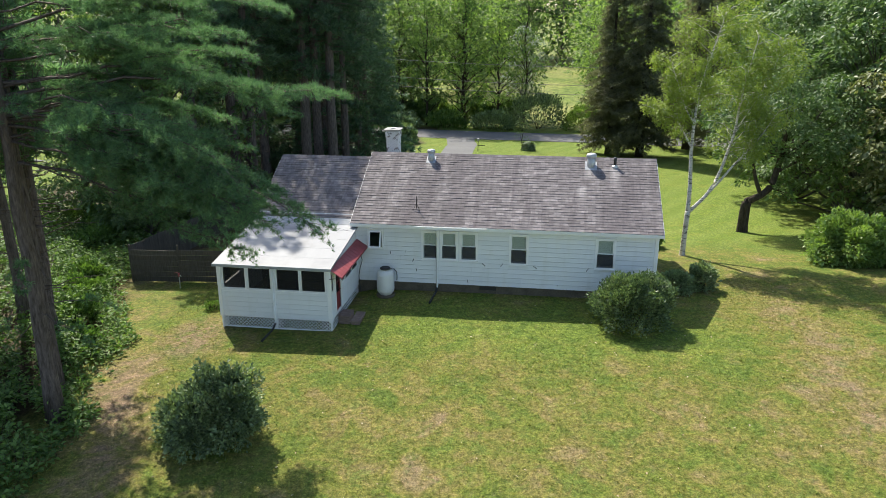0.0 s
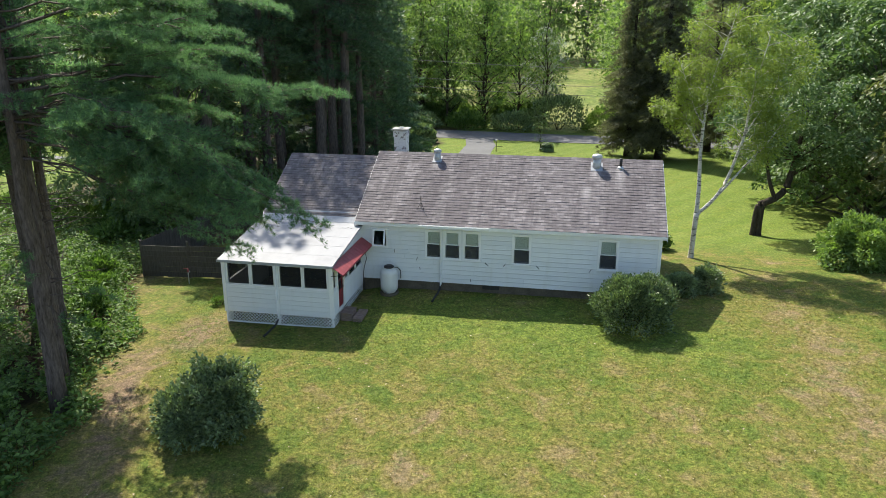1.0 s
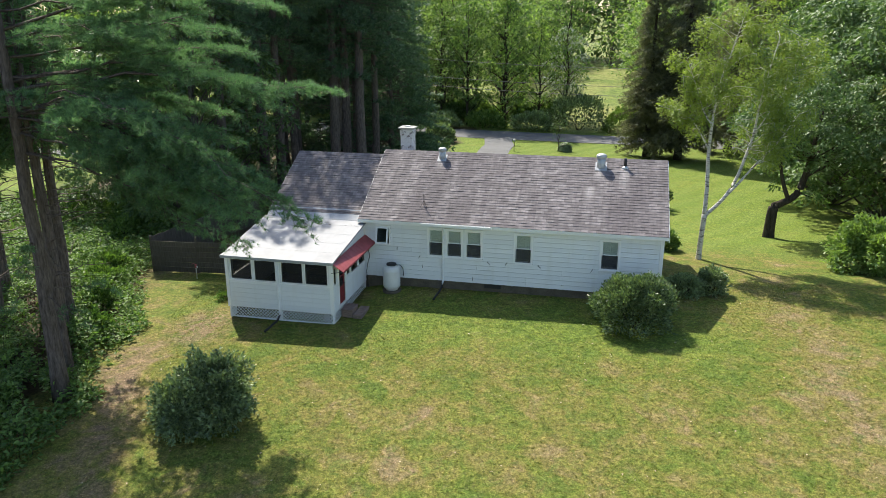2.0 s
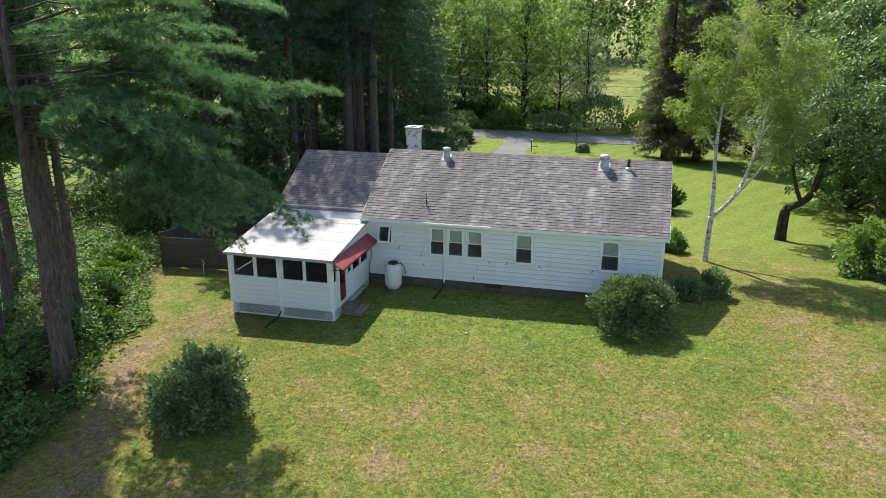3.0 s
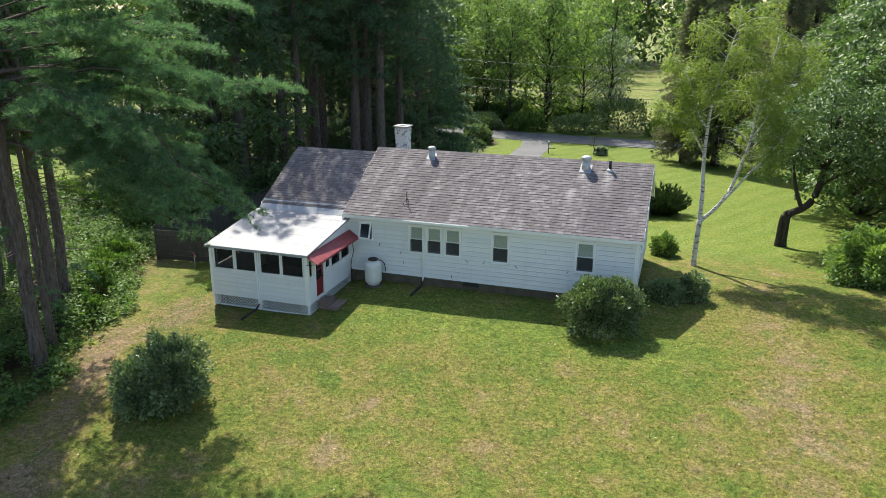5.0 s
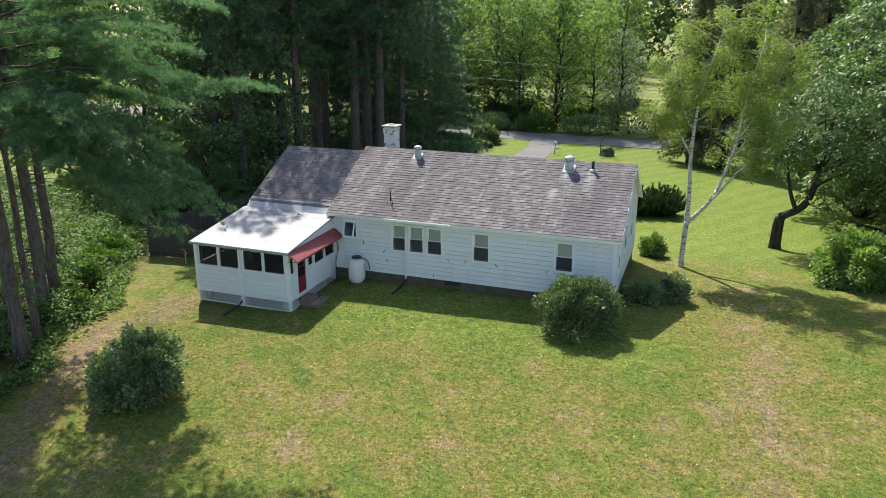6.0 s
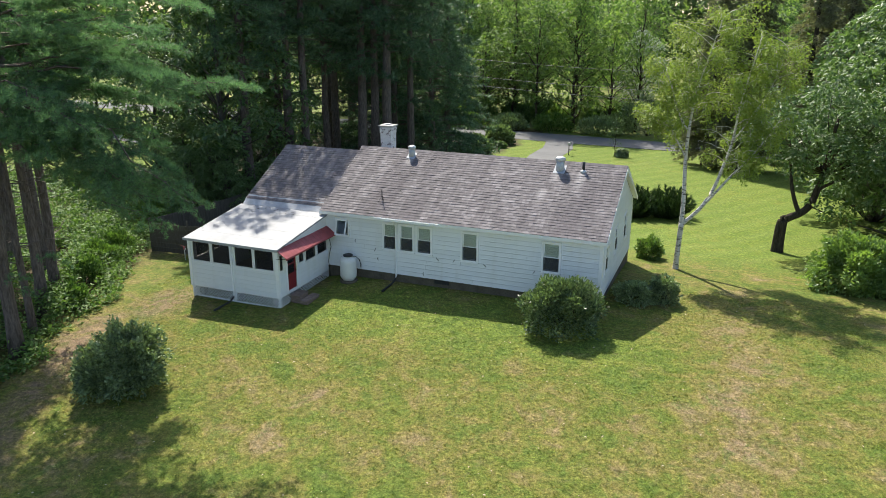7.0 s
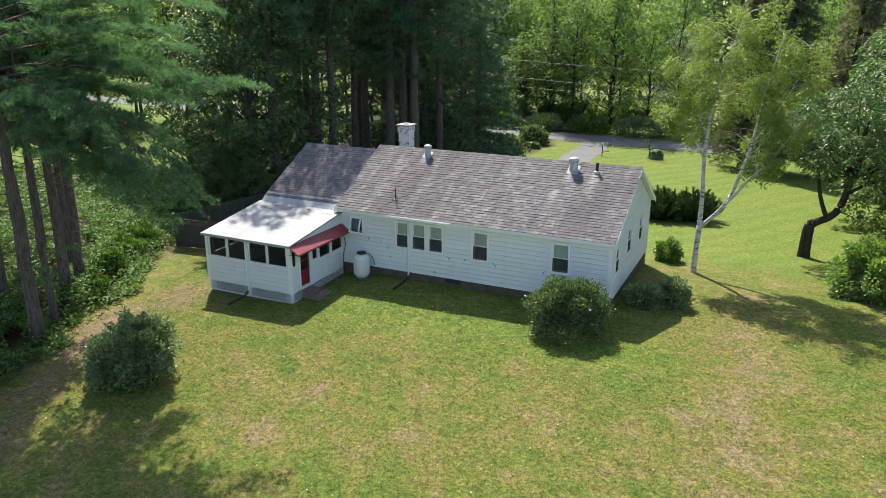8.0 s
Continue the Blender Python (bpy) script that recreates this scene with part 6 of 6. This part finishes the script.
for x0, y0, x1, y1, n in ((-9, 112, -10, 185, 9), (-30, 105, -40, 185, 8), (18, 112, 21, 185, 9), (32, 105, 40, 185, 8), (-60, 192, 80, 194, 16)):
    for k in range(n):
        s = (k + rnd.uniform(0, 1)) / n
        copy_thing(far_wood, Matrix.LocRotScale(at_ground(x0 + (x1 - x0) * s + rnd.uniform(-4, 4), y0 + (y1 - y0) * s), Euler((0, 0, rnd.uniform(0, 6.28))), Vector.Fill(3, rnd.uniform(0.9, 1.35))))
spots = []
for k in range(31):
    x, y = rnd.uniform(-44, 6), rnd.uniform(72, 98)
    if x > -4 and y > 80:
        x -= 20
    spots.append((x, y, 1.0))
spots += [(rnd.uniform(24, 55), rnd.uniform(73, 95), 1.1) for k in range(7)] + [(15, 86, 1.0), (17, 95, 1.1), (19, 104, 1.1), (-6, 88, 1.0), (-8, 98, 1.1)]
for k, (x, y, s) in enumerate(spots):
    copy_thing(wood[k % 3], Matrix.LocRotScale(at_ground(x, y), Euler((0, 0, rnd.uniform(0, 6.28))), Vector((s * rnd.uniform(0.8, 1.2), s * rnd.uniform(0.8, 1.2), s * rnd.uniform(0.7, 1.3)))))

# broad trees left of the grove, seen between the pine trunks
for k, (x, y, s) in enumerate(((-17.5, 15.5, 0.75), (-13.6, 9.4, 0.40), (-15.6, 9.4, 0.42), (-13.6, 7.4, 0.30), (-11.6, 8.0, 0.26), (-17.5, 22.5, 0.55), (-21, 13, 0.8), (-27, -9, 0.8), (-34, -3, 0.9))):
    copy_thing(maple, Matrix.LocRotScale(at_ground(x, y), Euler((0, 0, k * 1.7)), Vector.Fill(3, s)))
for k, (x, y, s) in enumerate(((-66, 34, 1.1), (-66, 50, 1.1), (-42, 54, 1.0), (-50, 62, 1.1), (-32, 58, 1.0), (-58, 8, 1.0), (-45, 6, 1.0), (-75, 44, 1.2), (-58, 60, 1.2), (-37, 45, 1.0), (-40, 64, 1.2), (-48, 70, 1.3), (-30, 66, 1.2), (-24, 60, 1.1), (-56, 72, 1.3), (-60, 45, 1.2), (-73, 35, 1.3), (-69, 25, 1.2), (-76, 52, 1.3), (-63, 55, 1.2), (-80, 40, 1.3))):
    copy_thing(wood[k % 3], Matrix.LocRotScale(at_ground(x, y), Euler((0, 0, k * 1.7)), Vector.Fill(3, s)))


def far_woods():
    """The closed edge of the forest behind the meadow and round the place."""
    rng = np.random.default_rng(77)
    n = 62000
    a = np.where(rng.uniform(0, 1, n) < 0.85, rng.uniform(0.8, 2.95, n), rng.uniform(0, math.tau, n))
    r = rng.uniform(195, 235, n)
    x, y = 10 + r * np.cos(a), 10 + r * np.sin(a)
    z = -3.3 + 46 * rng.uniform(0, 1, n) ** 0.55 * (0.75 + 0.25 * np.sin(a * 90) * np.cos(a * 53))
    p = np.stack([x, y, z], axis=1)
    t = frames_from(rng.normal(0, 1, (n, 3)), rng, 0.8) * rng.uniform(1.6, 3.2, (n, 1, 1))
    return tagged(new("far_woods", scatter("far_woods", *LEAF, p, t, FAR_LEAF)), "distant green forest edge behind the meadow", "woods", kind="stuff")


far_woods()

# shrubs
bush("rhododendron_bush", "large rounded rhododendron bush beside the house corner", 81, at_ground(11.93, -2.25), (1.72, 1.6, 1.46), 15000, 0.125, SHRUB_LEAF, BUSH_LEAF, up=0.35, rough=0.26, lift=0.53)
bush("shaded_bush", "dark spreading bush in the shade of the house end", 82, at_ground(14.2, 1.9), (0.95, 0.85, 0.75), 4940, 0.125, SHRUB_LEAF, BUSH_LEAF, up=0.0, rough=0.30)
bush("leafy_bush", "small leafy bush catching the sun beside a darker one", 83, at_ground(15.3, 2.2), (0.72, 0.70, 0.85), 3900, 0.125, SHRUB_LEAF, BUSH_LEAF, up=0.0, rough=0.30)
bush("lawn_shrub", "uneven dense evergreen shrub with two lobes on the lawn", 84, at_ground(-0.95, -11.35), (1.36, 1.28, 1.85), 11500, 0.125, SHRUB_LEAF, BUSH_LEAF, up=0.05, rough=0.44, lift=0.5, lobes=((-1.15, -0.45, 0.0, 0.66), (-0.75, -0.85, 0.0, 0.6), (0.35, -0.25, 0.15, 0.75), (0.15, 0.25, 1.05, 0.5), (-0.35, 0.2, 1.0, 0.45), (-1.25, 0.0, 0.35, 0.5)))
bush("bright_shrub", "broad bright-green shrub on the sunny lawn", 85, at_ground(23.3, 7.2), (2.2, 2.1, 1.9), 14000, 0.19, BRIGHT_LEAF, BUSH_LEAF, up=0.0, rough=0.38, lobes=((0.9, -0.5, 0.3, 0.5), (-0.9, 0.2, 0.4, 0.5), (0.0, 0.3, 1.0, 0.45)))
bush("corner_shrub", "small green shrub by the front corner of the house", 86, at_ground(13.9, 9.7), (0.75, 0.8, 0.85), 3600, 0.15, BRIGHT_LEAF, BUSH_LEAF, up=0.0, rough=0.34)
SPIKE = tuft_pattern(9, 0.16, 0.6, 8)


def yew(seed, at, reach, height):
    """A spreading yew: many upswept shoots from the middle, feathered with short needles."""
    rng = np.random.default_rng(seed)
    ob = thing("yew_bush", "dark spreading yew bush with upswept pointed shoots", "bush", at, "yews")
    shoots, places, ways = [], [], []
    for k in range(120):
        a = k * 2.4 + rng.uniform(-0.3, 0.3)
        f = math.sqrt((k + 0.5) / 120)
        tip = Vector((math.cos(a) * reach * f, math.sin(a) * reach * f, height * (1.15 - 0.55 * f * f) * rng.uniform(0.75, 1.2)))
        line = bent(rng, (0.1 * math.cos(a), 0.1 * math.sin(a), 0.0), tip, 0.03, 0.006, 6, 0.08, -0.12)
        shoots.append(line)
        for j in range(26):
            u = 0.22 + 0.78 * (j + rng.uniform(0, 1)) / 26
            i = min(5, int(u * 6))
            p = line[i][0].lerp(line[i + 1][0], u * 6 - i)
            d = (line[i + 1][0] - line[i][0]).normalized()
            places.append(p)
            ways.append(d * 1.2 + Vector(rng.normal(0, 0.42, 3)) + Vector((0, 0, 0.15)))
    tagged(tubes("stem", shoots, DARK_BARK, ob, "", 3), kind="stuff")
    t = frames_from(np.array(ways), rng, 0.8) * (0.30 * rng.uniform(0.7, 1.2, (len(places), 1, 1)))
    hang(new("needles", scatter("needles", *SPIKE, np.array(places), t, YEW_LEAF)), ob)


for k, (x, y, r) in enumerate(((11.2, 23.6, 2.0), (13.4, 24.4, 1.9))):
    yew(87 + k, at_ground(x, y), r, 1.75)
bush("flower_clump", "low leafy clump on the front lawn", 91, at_ground(-8.3, 54.2), (0.9, 0.8, 0.6), 500, 0.2, BRIGHT_LEAF)
bush("tree_skirt", "small round bush at the foot of a young tree", 92, at_ground(5.7, 53.8), (0.9, 0.8, 0.75), 500, 0.2, SHRUB_LEAF)
broadleaf("young_tree", "thin young tree with sparse leaves on the front lawn", 93, 4.6, 0.9, 0.05, 0.25, MAPLE_LEAF, 12, 16, 0.16, DARK_BARK, at_ground(5.0, 53.6), clump=0.35)
for k, (x, y, rx, rz, leaf) in enumerate(((-12, 70.2, 3.0, 1.4, SHRUB_LEAF), (-6, 70.5, 3.2, 1.6, BRIGHT_LEAF), (0.5, 70.6, 3.4, 1.7, SHRUB_LEAF), (6.3, 71.5, 4.2, 3.9, SHRUB_LEAF), (12.5, 71.0, 3.2, 2.4, BRIGHT_LEAF), (17, 71, 3.4, 2.2, SHRUB_LEAF), (-18.5, 69.5, 3.2, 1.5, BRIGHT_LEAF), (-9.5, 57.5, 2.0, 1.6, SHRUB_LEAF), (-9.0, 47.8, 1.8, 1.5, SHRUB_LEAF))):
    bush("roadside_bush", "dense green bush along the roadside", 101 + k, at_ground(x, y), (rx, rx * 0.8, rz), 2300, 0.42, leaf, LEAF, group="roadside bushes")

rnd = random.Random(12)
for k in range(26):
    x = -34 + 1.55 * k + rnd.uniform(-1, 1) + (14 if k > 24 else 0)
    bush("thicket_bush", "shady leafy bush under the woodland trees", 161 + k, at_ground(x, rnd.uniform(73.5, 82)), (rnd.uniform(1.8, 2.8), 2.0, rnd.uniform(1.4, 2.6)), 1150, 0.48, WOOD_LEAF if k % 3 == 0 else MAPLE_LEAF, LEAF, group="woodland understory", rough=0.45)
broadleaf("silver_tree", "slender tree with pale grey-green leaves beyond the road", 96, 13.0, 3.2, 0.16, 0.25, SILVER_LEAF, 34, 80, 0.32, GREY_BARK, at_ground(3.75, 80.0), clump=0.9)

for k, (x, y, r, h) in enumerate(((-8.5, 14.5, 1.6, 1.5), (-10.6, 13.0, 1.8, 1.7), (-6.6, 17.5, 1.7, 1.4), (-4.2, 19.5, 1.6, 1.2), (-8.0, 26.0, 2.0, 1.4), (-12.5, 20.5, 2.0, 1.6), (-5.2, 24.0, 1.6, 1.3), (-14.6, 16.0, 2.2, 2.0))):
    bush("understory_bush", "dark leafy understory bush among the pine trunks", 121 + k, at_ground(x, y), (r, r, h), 1900, 0.30, MAPLE_LEAF, LEAF, group="understory", rough=0.4)
for k, (x, y, r, h) in enumerate(((-10.3, -4.4, 1.0, 1.0), (-8.9, -6.6, 0.9, 0.8), (-11.9, -1.8, 1.1, 0.9), (-8.6, -12.6, 1.2, 1.1), (-11.5, -9.5, 1.4, 1.4), (-10.4, -13.4, 1.3, 1.5), (-12.8, 0.2, 1.0, 0.9), (-20.5, 11.5, 1.3, 1.0), (-23.5, 12.0, 1.5, 1.2), (-22.0, 8.5, 1.2, 0.9), (-18.0, 9.0, 1.2, 1.0), (-26.5, 11.0, 1.5, 1.1), (-16.5, 6.5, 1.2, 0.9))):
    bush("sapling_clump", "leafy sapling clump rising from the brambles", 141 + k, at_ground(x, y), (r, r, h), 1700, 0.17, BRAMBLE_LEAF, LEAF, group="saplings", rough=0.45)


def thicket():
    """Brambles and saplings that fill the ground under the near pines."""
    rng = np.random.default_rng(7)
    n = 9000
    x = rng.uniform(-22, -5.6, n)
    y = rng.uniform(-20, 3.0, n)
    edge = -6.5 + 0.35 * np.sin(y * 0.9) + 0.25 * np.sin(y * 2.3 + 1) - 0.52 * np.clip(y + 8, 0, 11) + 1.5 * np.clip((-9.5 - y) / 2.5, 0, 1)
    gap = np.sin(x * 1.9 + 1.3 * np.sin(y * 1.1)) * np.cos(y * 1.7 + 0.9 * np.sin(x * 1.5))
    keep = (x < edge) & ~((x > -11.6) & (y > 0.2)) & (gap > -0.34)
    x, y, edge = x[keep], y[keep], edge[keep]
    h = np.clip((edge - x) * 0.55, 0.12, 1.15) * (0.8 + 0.5 * np.sin(x * 1.7) * np.cos(y * 1.3)) * rng.uniform(0.5, 1.25, len(x))
    z = ground_z(x, y)
    centres = np.stack([x, y, z + h * 0.75], axis=1)
    p, t = leaf_cloud(rng, centres, rng.uniform(0.18, 0.40, len(x)), [13] * len(x), 0.19, 0.8)
    ob = tagged(new("undergrowth", scatter("undergrowth", *LEAF, p, t, BRAMBLE_LEAF)), "tangled brambles and saplings under the pines", "undergrowth", kind="stuff")
    stems = [[((a, b, c - 0.05), 0.012), ((a + 0.08, b, c + d * 0.5), 0.009), ((a + 0.2 * math.sin(a * 9), b + 0.15, c + d), 0.005)] for a, b, c, d in list(zip(x, y, z, h))[::6]]
    tubes("stems", stems, DARK_BARK, ob, "", 4)
    return ob


thicket()


def rough_ground():
    """Tall weeds and young growth on the unmown ground beyond the pines."""
    rng = np.random.default_rng(9)
    n = 5200
    x, y = rng.uniform(-40, -11.8, n), rng.uniform(-14, 15, n)
    drift = np.sin(x * 0.8 + 1.7 * np.sin(y * 0.5)) * np.cos(y * 0.7 + 0.8 * np.sin(x * 0.6))
    keep = (drift > -0.45) & ((x < -21) | (y > 2.0))
    x, y = x[keep], y[keep]
    h = rng.uniform(0.2, 1.0, len(x)) * (0.8 + 0.7 * drift[keep])
    centres = np.stack([x, y, ground_z(x, y) + 0.1 + h * 0.6], axis=1)
    p, t = leaf_cloud(rng, centres, rng.uniform(0.25, 0.6, len(x)), [11] * len(x), 0.26, 0.9)
    return tagged(new("weeds", scatter("weeds", *LEAF, p, t, BRAMBLE_LEAF)), "tall weeds and young growth on unmown ground", "weeds", kind="stuff")


rough_ground()
bush("weed_clump", "low leafy weed growing in the mown grass", 94, at_ground(-5.6, -2.2), (0.45, 0.4, 0.28), 420, 0.10, BRAMBLE_LEAF, BUSH_LEAF)
hydrant = thing("yard_hydrant", "slim upright yard hydrant with a rusty handle before the fence", "hydrant", at_ground(-8.3, 0.15))
part("pipe", lathe([(0.025, -0.1), (0.025, 0.62), (0.02, 0.63)], 10), GALV, hydrant)
part("head", lathe([(0.04, 0.60), (0.055, 0.66), (0.045, 0.76), (0.02, 0.78)], 10), RED, hydrant)
tubes("handle", [[((0, 0, 0.76), 0.014), ((-0.10, -0.03, 0.80), 0.014), ((-0.2, -0.05, 0.78), 0.012)]], RED, hydrant)
tubes("spout", [[((0.02, 0, 0.68), 0.018), ((0.09, -0.02, 0.66), 0.018), ((0.11, -0.02, 0.60), 0.016)]], GALV, hydrant)


def grass_field():
    """Short uneven blades and weeds over the lawn that the camera looks down on."""
    rng = np.random.default_rng(17)
    n = 118000
    x, y = rng.uniform(-7, 23, n), -18 + 22 * rng.uniform(0, 1, n) ** 0.9
    inside = (x > -4.5) & (x < 13.1) & (y > -0.05) | (x > PX0 - 0.1) & (x < PX1 + 0.1) & (y > PY - 0.05)
    inside |= (x < -5.2 - 0.45 * np.clip(y + 8, 0, 10)) & (rng.uniform(0, 1, n) < 0.6)
    x, y = x[~inside], y[~inside]
    places = np.stack([x, y, ground_z(x, y) - 0.01], axis=1)
    ways = rng.normal(0, 0.75, (len(x), 3))
    ways[:, 2] = 0.40
    s = rng.uniform(0.05, 0.095, (len(x), 1, 1)) * np.where(rng.uniform(0, 1, (len(x), 1, 1)) > 0.96, 1.7, 1.0)
    t = frames_from(ways, rng, 0.9) * s
    me = scatter("grass", *tuft_pattern(3, 0.22, 0.9, 6), places, t, GRASS_BLADE)
    return tagged(new("grass", me), "short uneven grass blades over the lawn", "grass", kind="stuff")


grass_field()



def fallen_leaves():
    """Single pale leaves lying on the grass."""
    rng = np.random.default_rng(19)
    n = 420
    x, y = rng.uniform(-5, 25, n), rng.uniform(-17, 3, n)
    keep = ~((x > -4.6) & (x < 13.2) & (y > -4.2) & ((y > -0.1) | (x < 0.6)))
    x, y = x[keep], y[keep]
    places = np.stack([x, y, ground_z(x, y) + 0.045], axis=1)
    ways = rng.normal(0, 1, (len(x), 3)) * np.array((1, 1, 0.15))
    t = frames_from(ways, rng, 0.25) * rng.uniform(0.05, 0.11, (len(x), 1, 1))
    return tagged(new("fallen_leaves", scatter("fallen_leaves", *leaf_pattern(0.6, 0.2), places, t, DEAD_LEAF)), "pale fallen leaves scattered on the grass", "leaves", kind="stuff")


fallen_leaves()

# ---- wires, marker post, parked car ----
wires = []
for y, z, dz in ((57.0, 3.25, 0.0), (57.2, 4.15, 0.1), (57.1, 6.05, 0.2)):
    line = [((x, y - 0.035 * (x + 5), z + dz - 0.022 * (x + 5) + 0.0011 * (x - 5) ** 2 - 0.1), 0.022) for x in np.linspace(-45, 55, 41)]
    wires.append(tagged(tubes("power_line", [line], WIRE, None, "", 5), "overhead wire sagging along the road", "wire", "roadside wires"))
post = thing("marker_post", "thin post with a small box by the driveway", "post", at_ground(0.2, 52.3))
part("pole", boxes(((-0.04, -0.04, -0.1), (0.04, 0.04, 1.35)), bevel=0.008), DARK_BARK, post)
part("box", boxes(((-0.12, -0.2, 1.2), (0.12, 0.2, 1.42)), bevel=0.04), GALV, post)
part("arm", boxes(((0.04, -0.02, 0.62), (0.75, 0.02, 0.68))), DARK_BARK, post)


# ---- shingles ----
def shingle_field(x0, x1, ey, ez, ry, rz, on, rows_as_parts, seed):
    """Three-tab shingles in courses up a roof plane: the lowest as single pieces, the rest joined."""
    rnd = random.Random(seed)
    slope = math.atan2(rz - ez, ry - ey)
    length = math.hypot(ry - ey, rz - ez)
    expose, tab = 0.165, 0.32
    m = Matrix.Translation((0, ey, ez)) @ Matrix.Rotation(slope, 4, 'X')
    meshes = {}
    verts, faces = [], []
    for c in range(int(length / expose)):
        v0 = c * expose - 0.02
        x = x0 - 0.01 - (c % 2) * tab / 2 - rnd.uniform(0, 0.03)
        while x < x1:
            a, b = max(x, x0 - 0.01), min(x + tab - 0.005, x1 + 0.01)
            x += tab
            if b - a < 0.03:
                continue
            lift = rnd.choice((0.013, 0.016, 0.019, 0.024))
            box = [(p, q, h) for p in (0, round(b - a, 2)) for q, hs in ((0, (0.001, lift)), (expose + 0.03, (0.001, 0.005))) for h in hs]
            quads = [(0, 1, 3, 2), (4, 6, 7, 5), (0, 4, 5, 1), (2, 3, 7, 6), (1, 5, 7, 3)]
            if c < rows_as_parts:
                key = (round(b - a, 2), lift)
                if key not in meshes:
                    meshes[key] = data_mesh("shingle", box, quads, SHINGLE_PIECE)
                ob = new("shingle", meshes[key])
                ob.parent = on
                ob.matrix_basis = m @ pose(a, v0, 0)
            else:
                s = len(verts)
                verts += [m @ Vector((p + a, q + v0, h)) for p, q, h in box]
                faces += [tuple(i + s for i in q) for q in quads]
    ob = hang(new("shingles", data_mesh("shingles", verts, faces, SHINGLE)), on)
    return tagged(ob, kind="stuff")


shingle_field(RX0, RX1, EAVE_Y, EAVE_Z, RIDGE_Y, RIDGE_Z, roof, 7, 1)
shingle_field(WX0, WX1, WEY + 0.1, WEZ + 0.1 * SLOPE, WRY, WRZ, wing_roof, 0, 2)
clapboards((X0, X1 - 0.09), SILL - 0.015, WALL_TOP, 0.205, [(a - 0.085, b + 0.085, c - 0.09, d + 0.085) for a, b, c, d in BACK_WINDOWS + [SMALL]], back_wall, seed=2)
clapboards((0.09, FRONT), SILL - 0.015, RIDGE_Z - 0.25, 0.205, [(a - 0.085, b + 0.085, c - 0.09, d + 0.085) for a, b, c, d in END_WINDOWS], end_wall,
           lambda z: (max(0.09, (z - WALL_TOP) / SLOPE), min(FRONT, FRONT - (z - WALL_TOP) / SLOPE)) if z > WALL_TOP else (0.09, FRONT), seed=3)
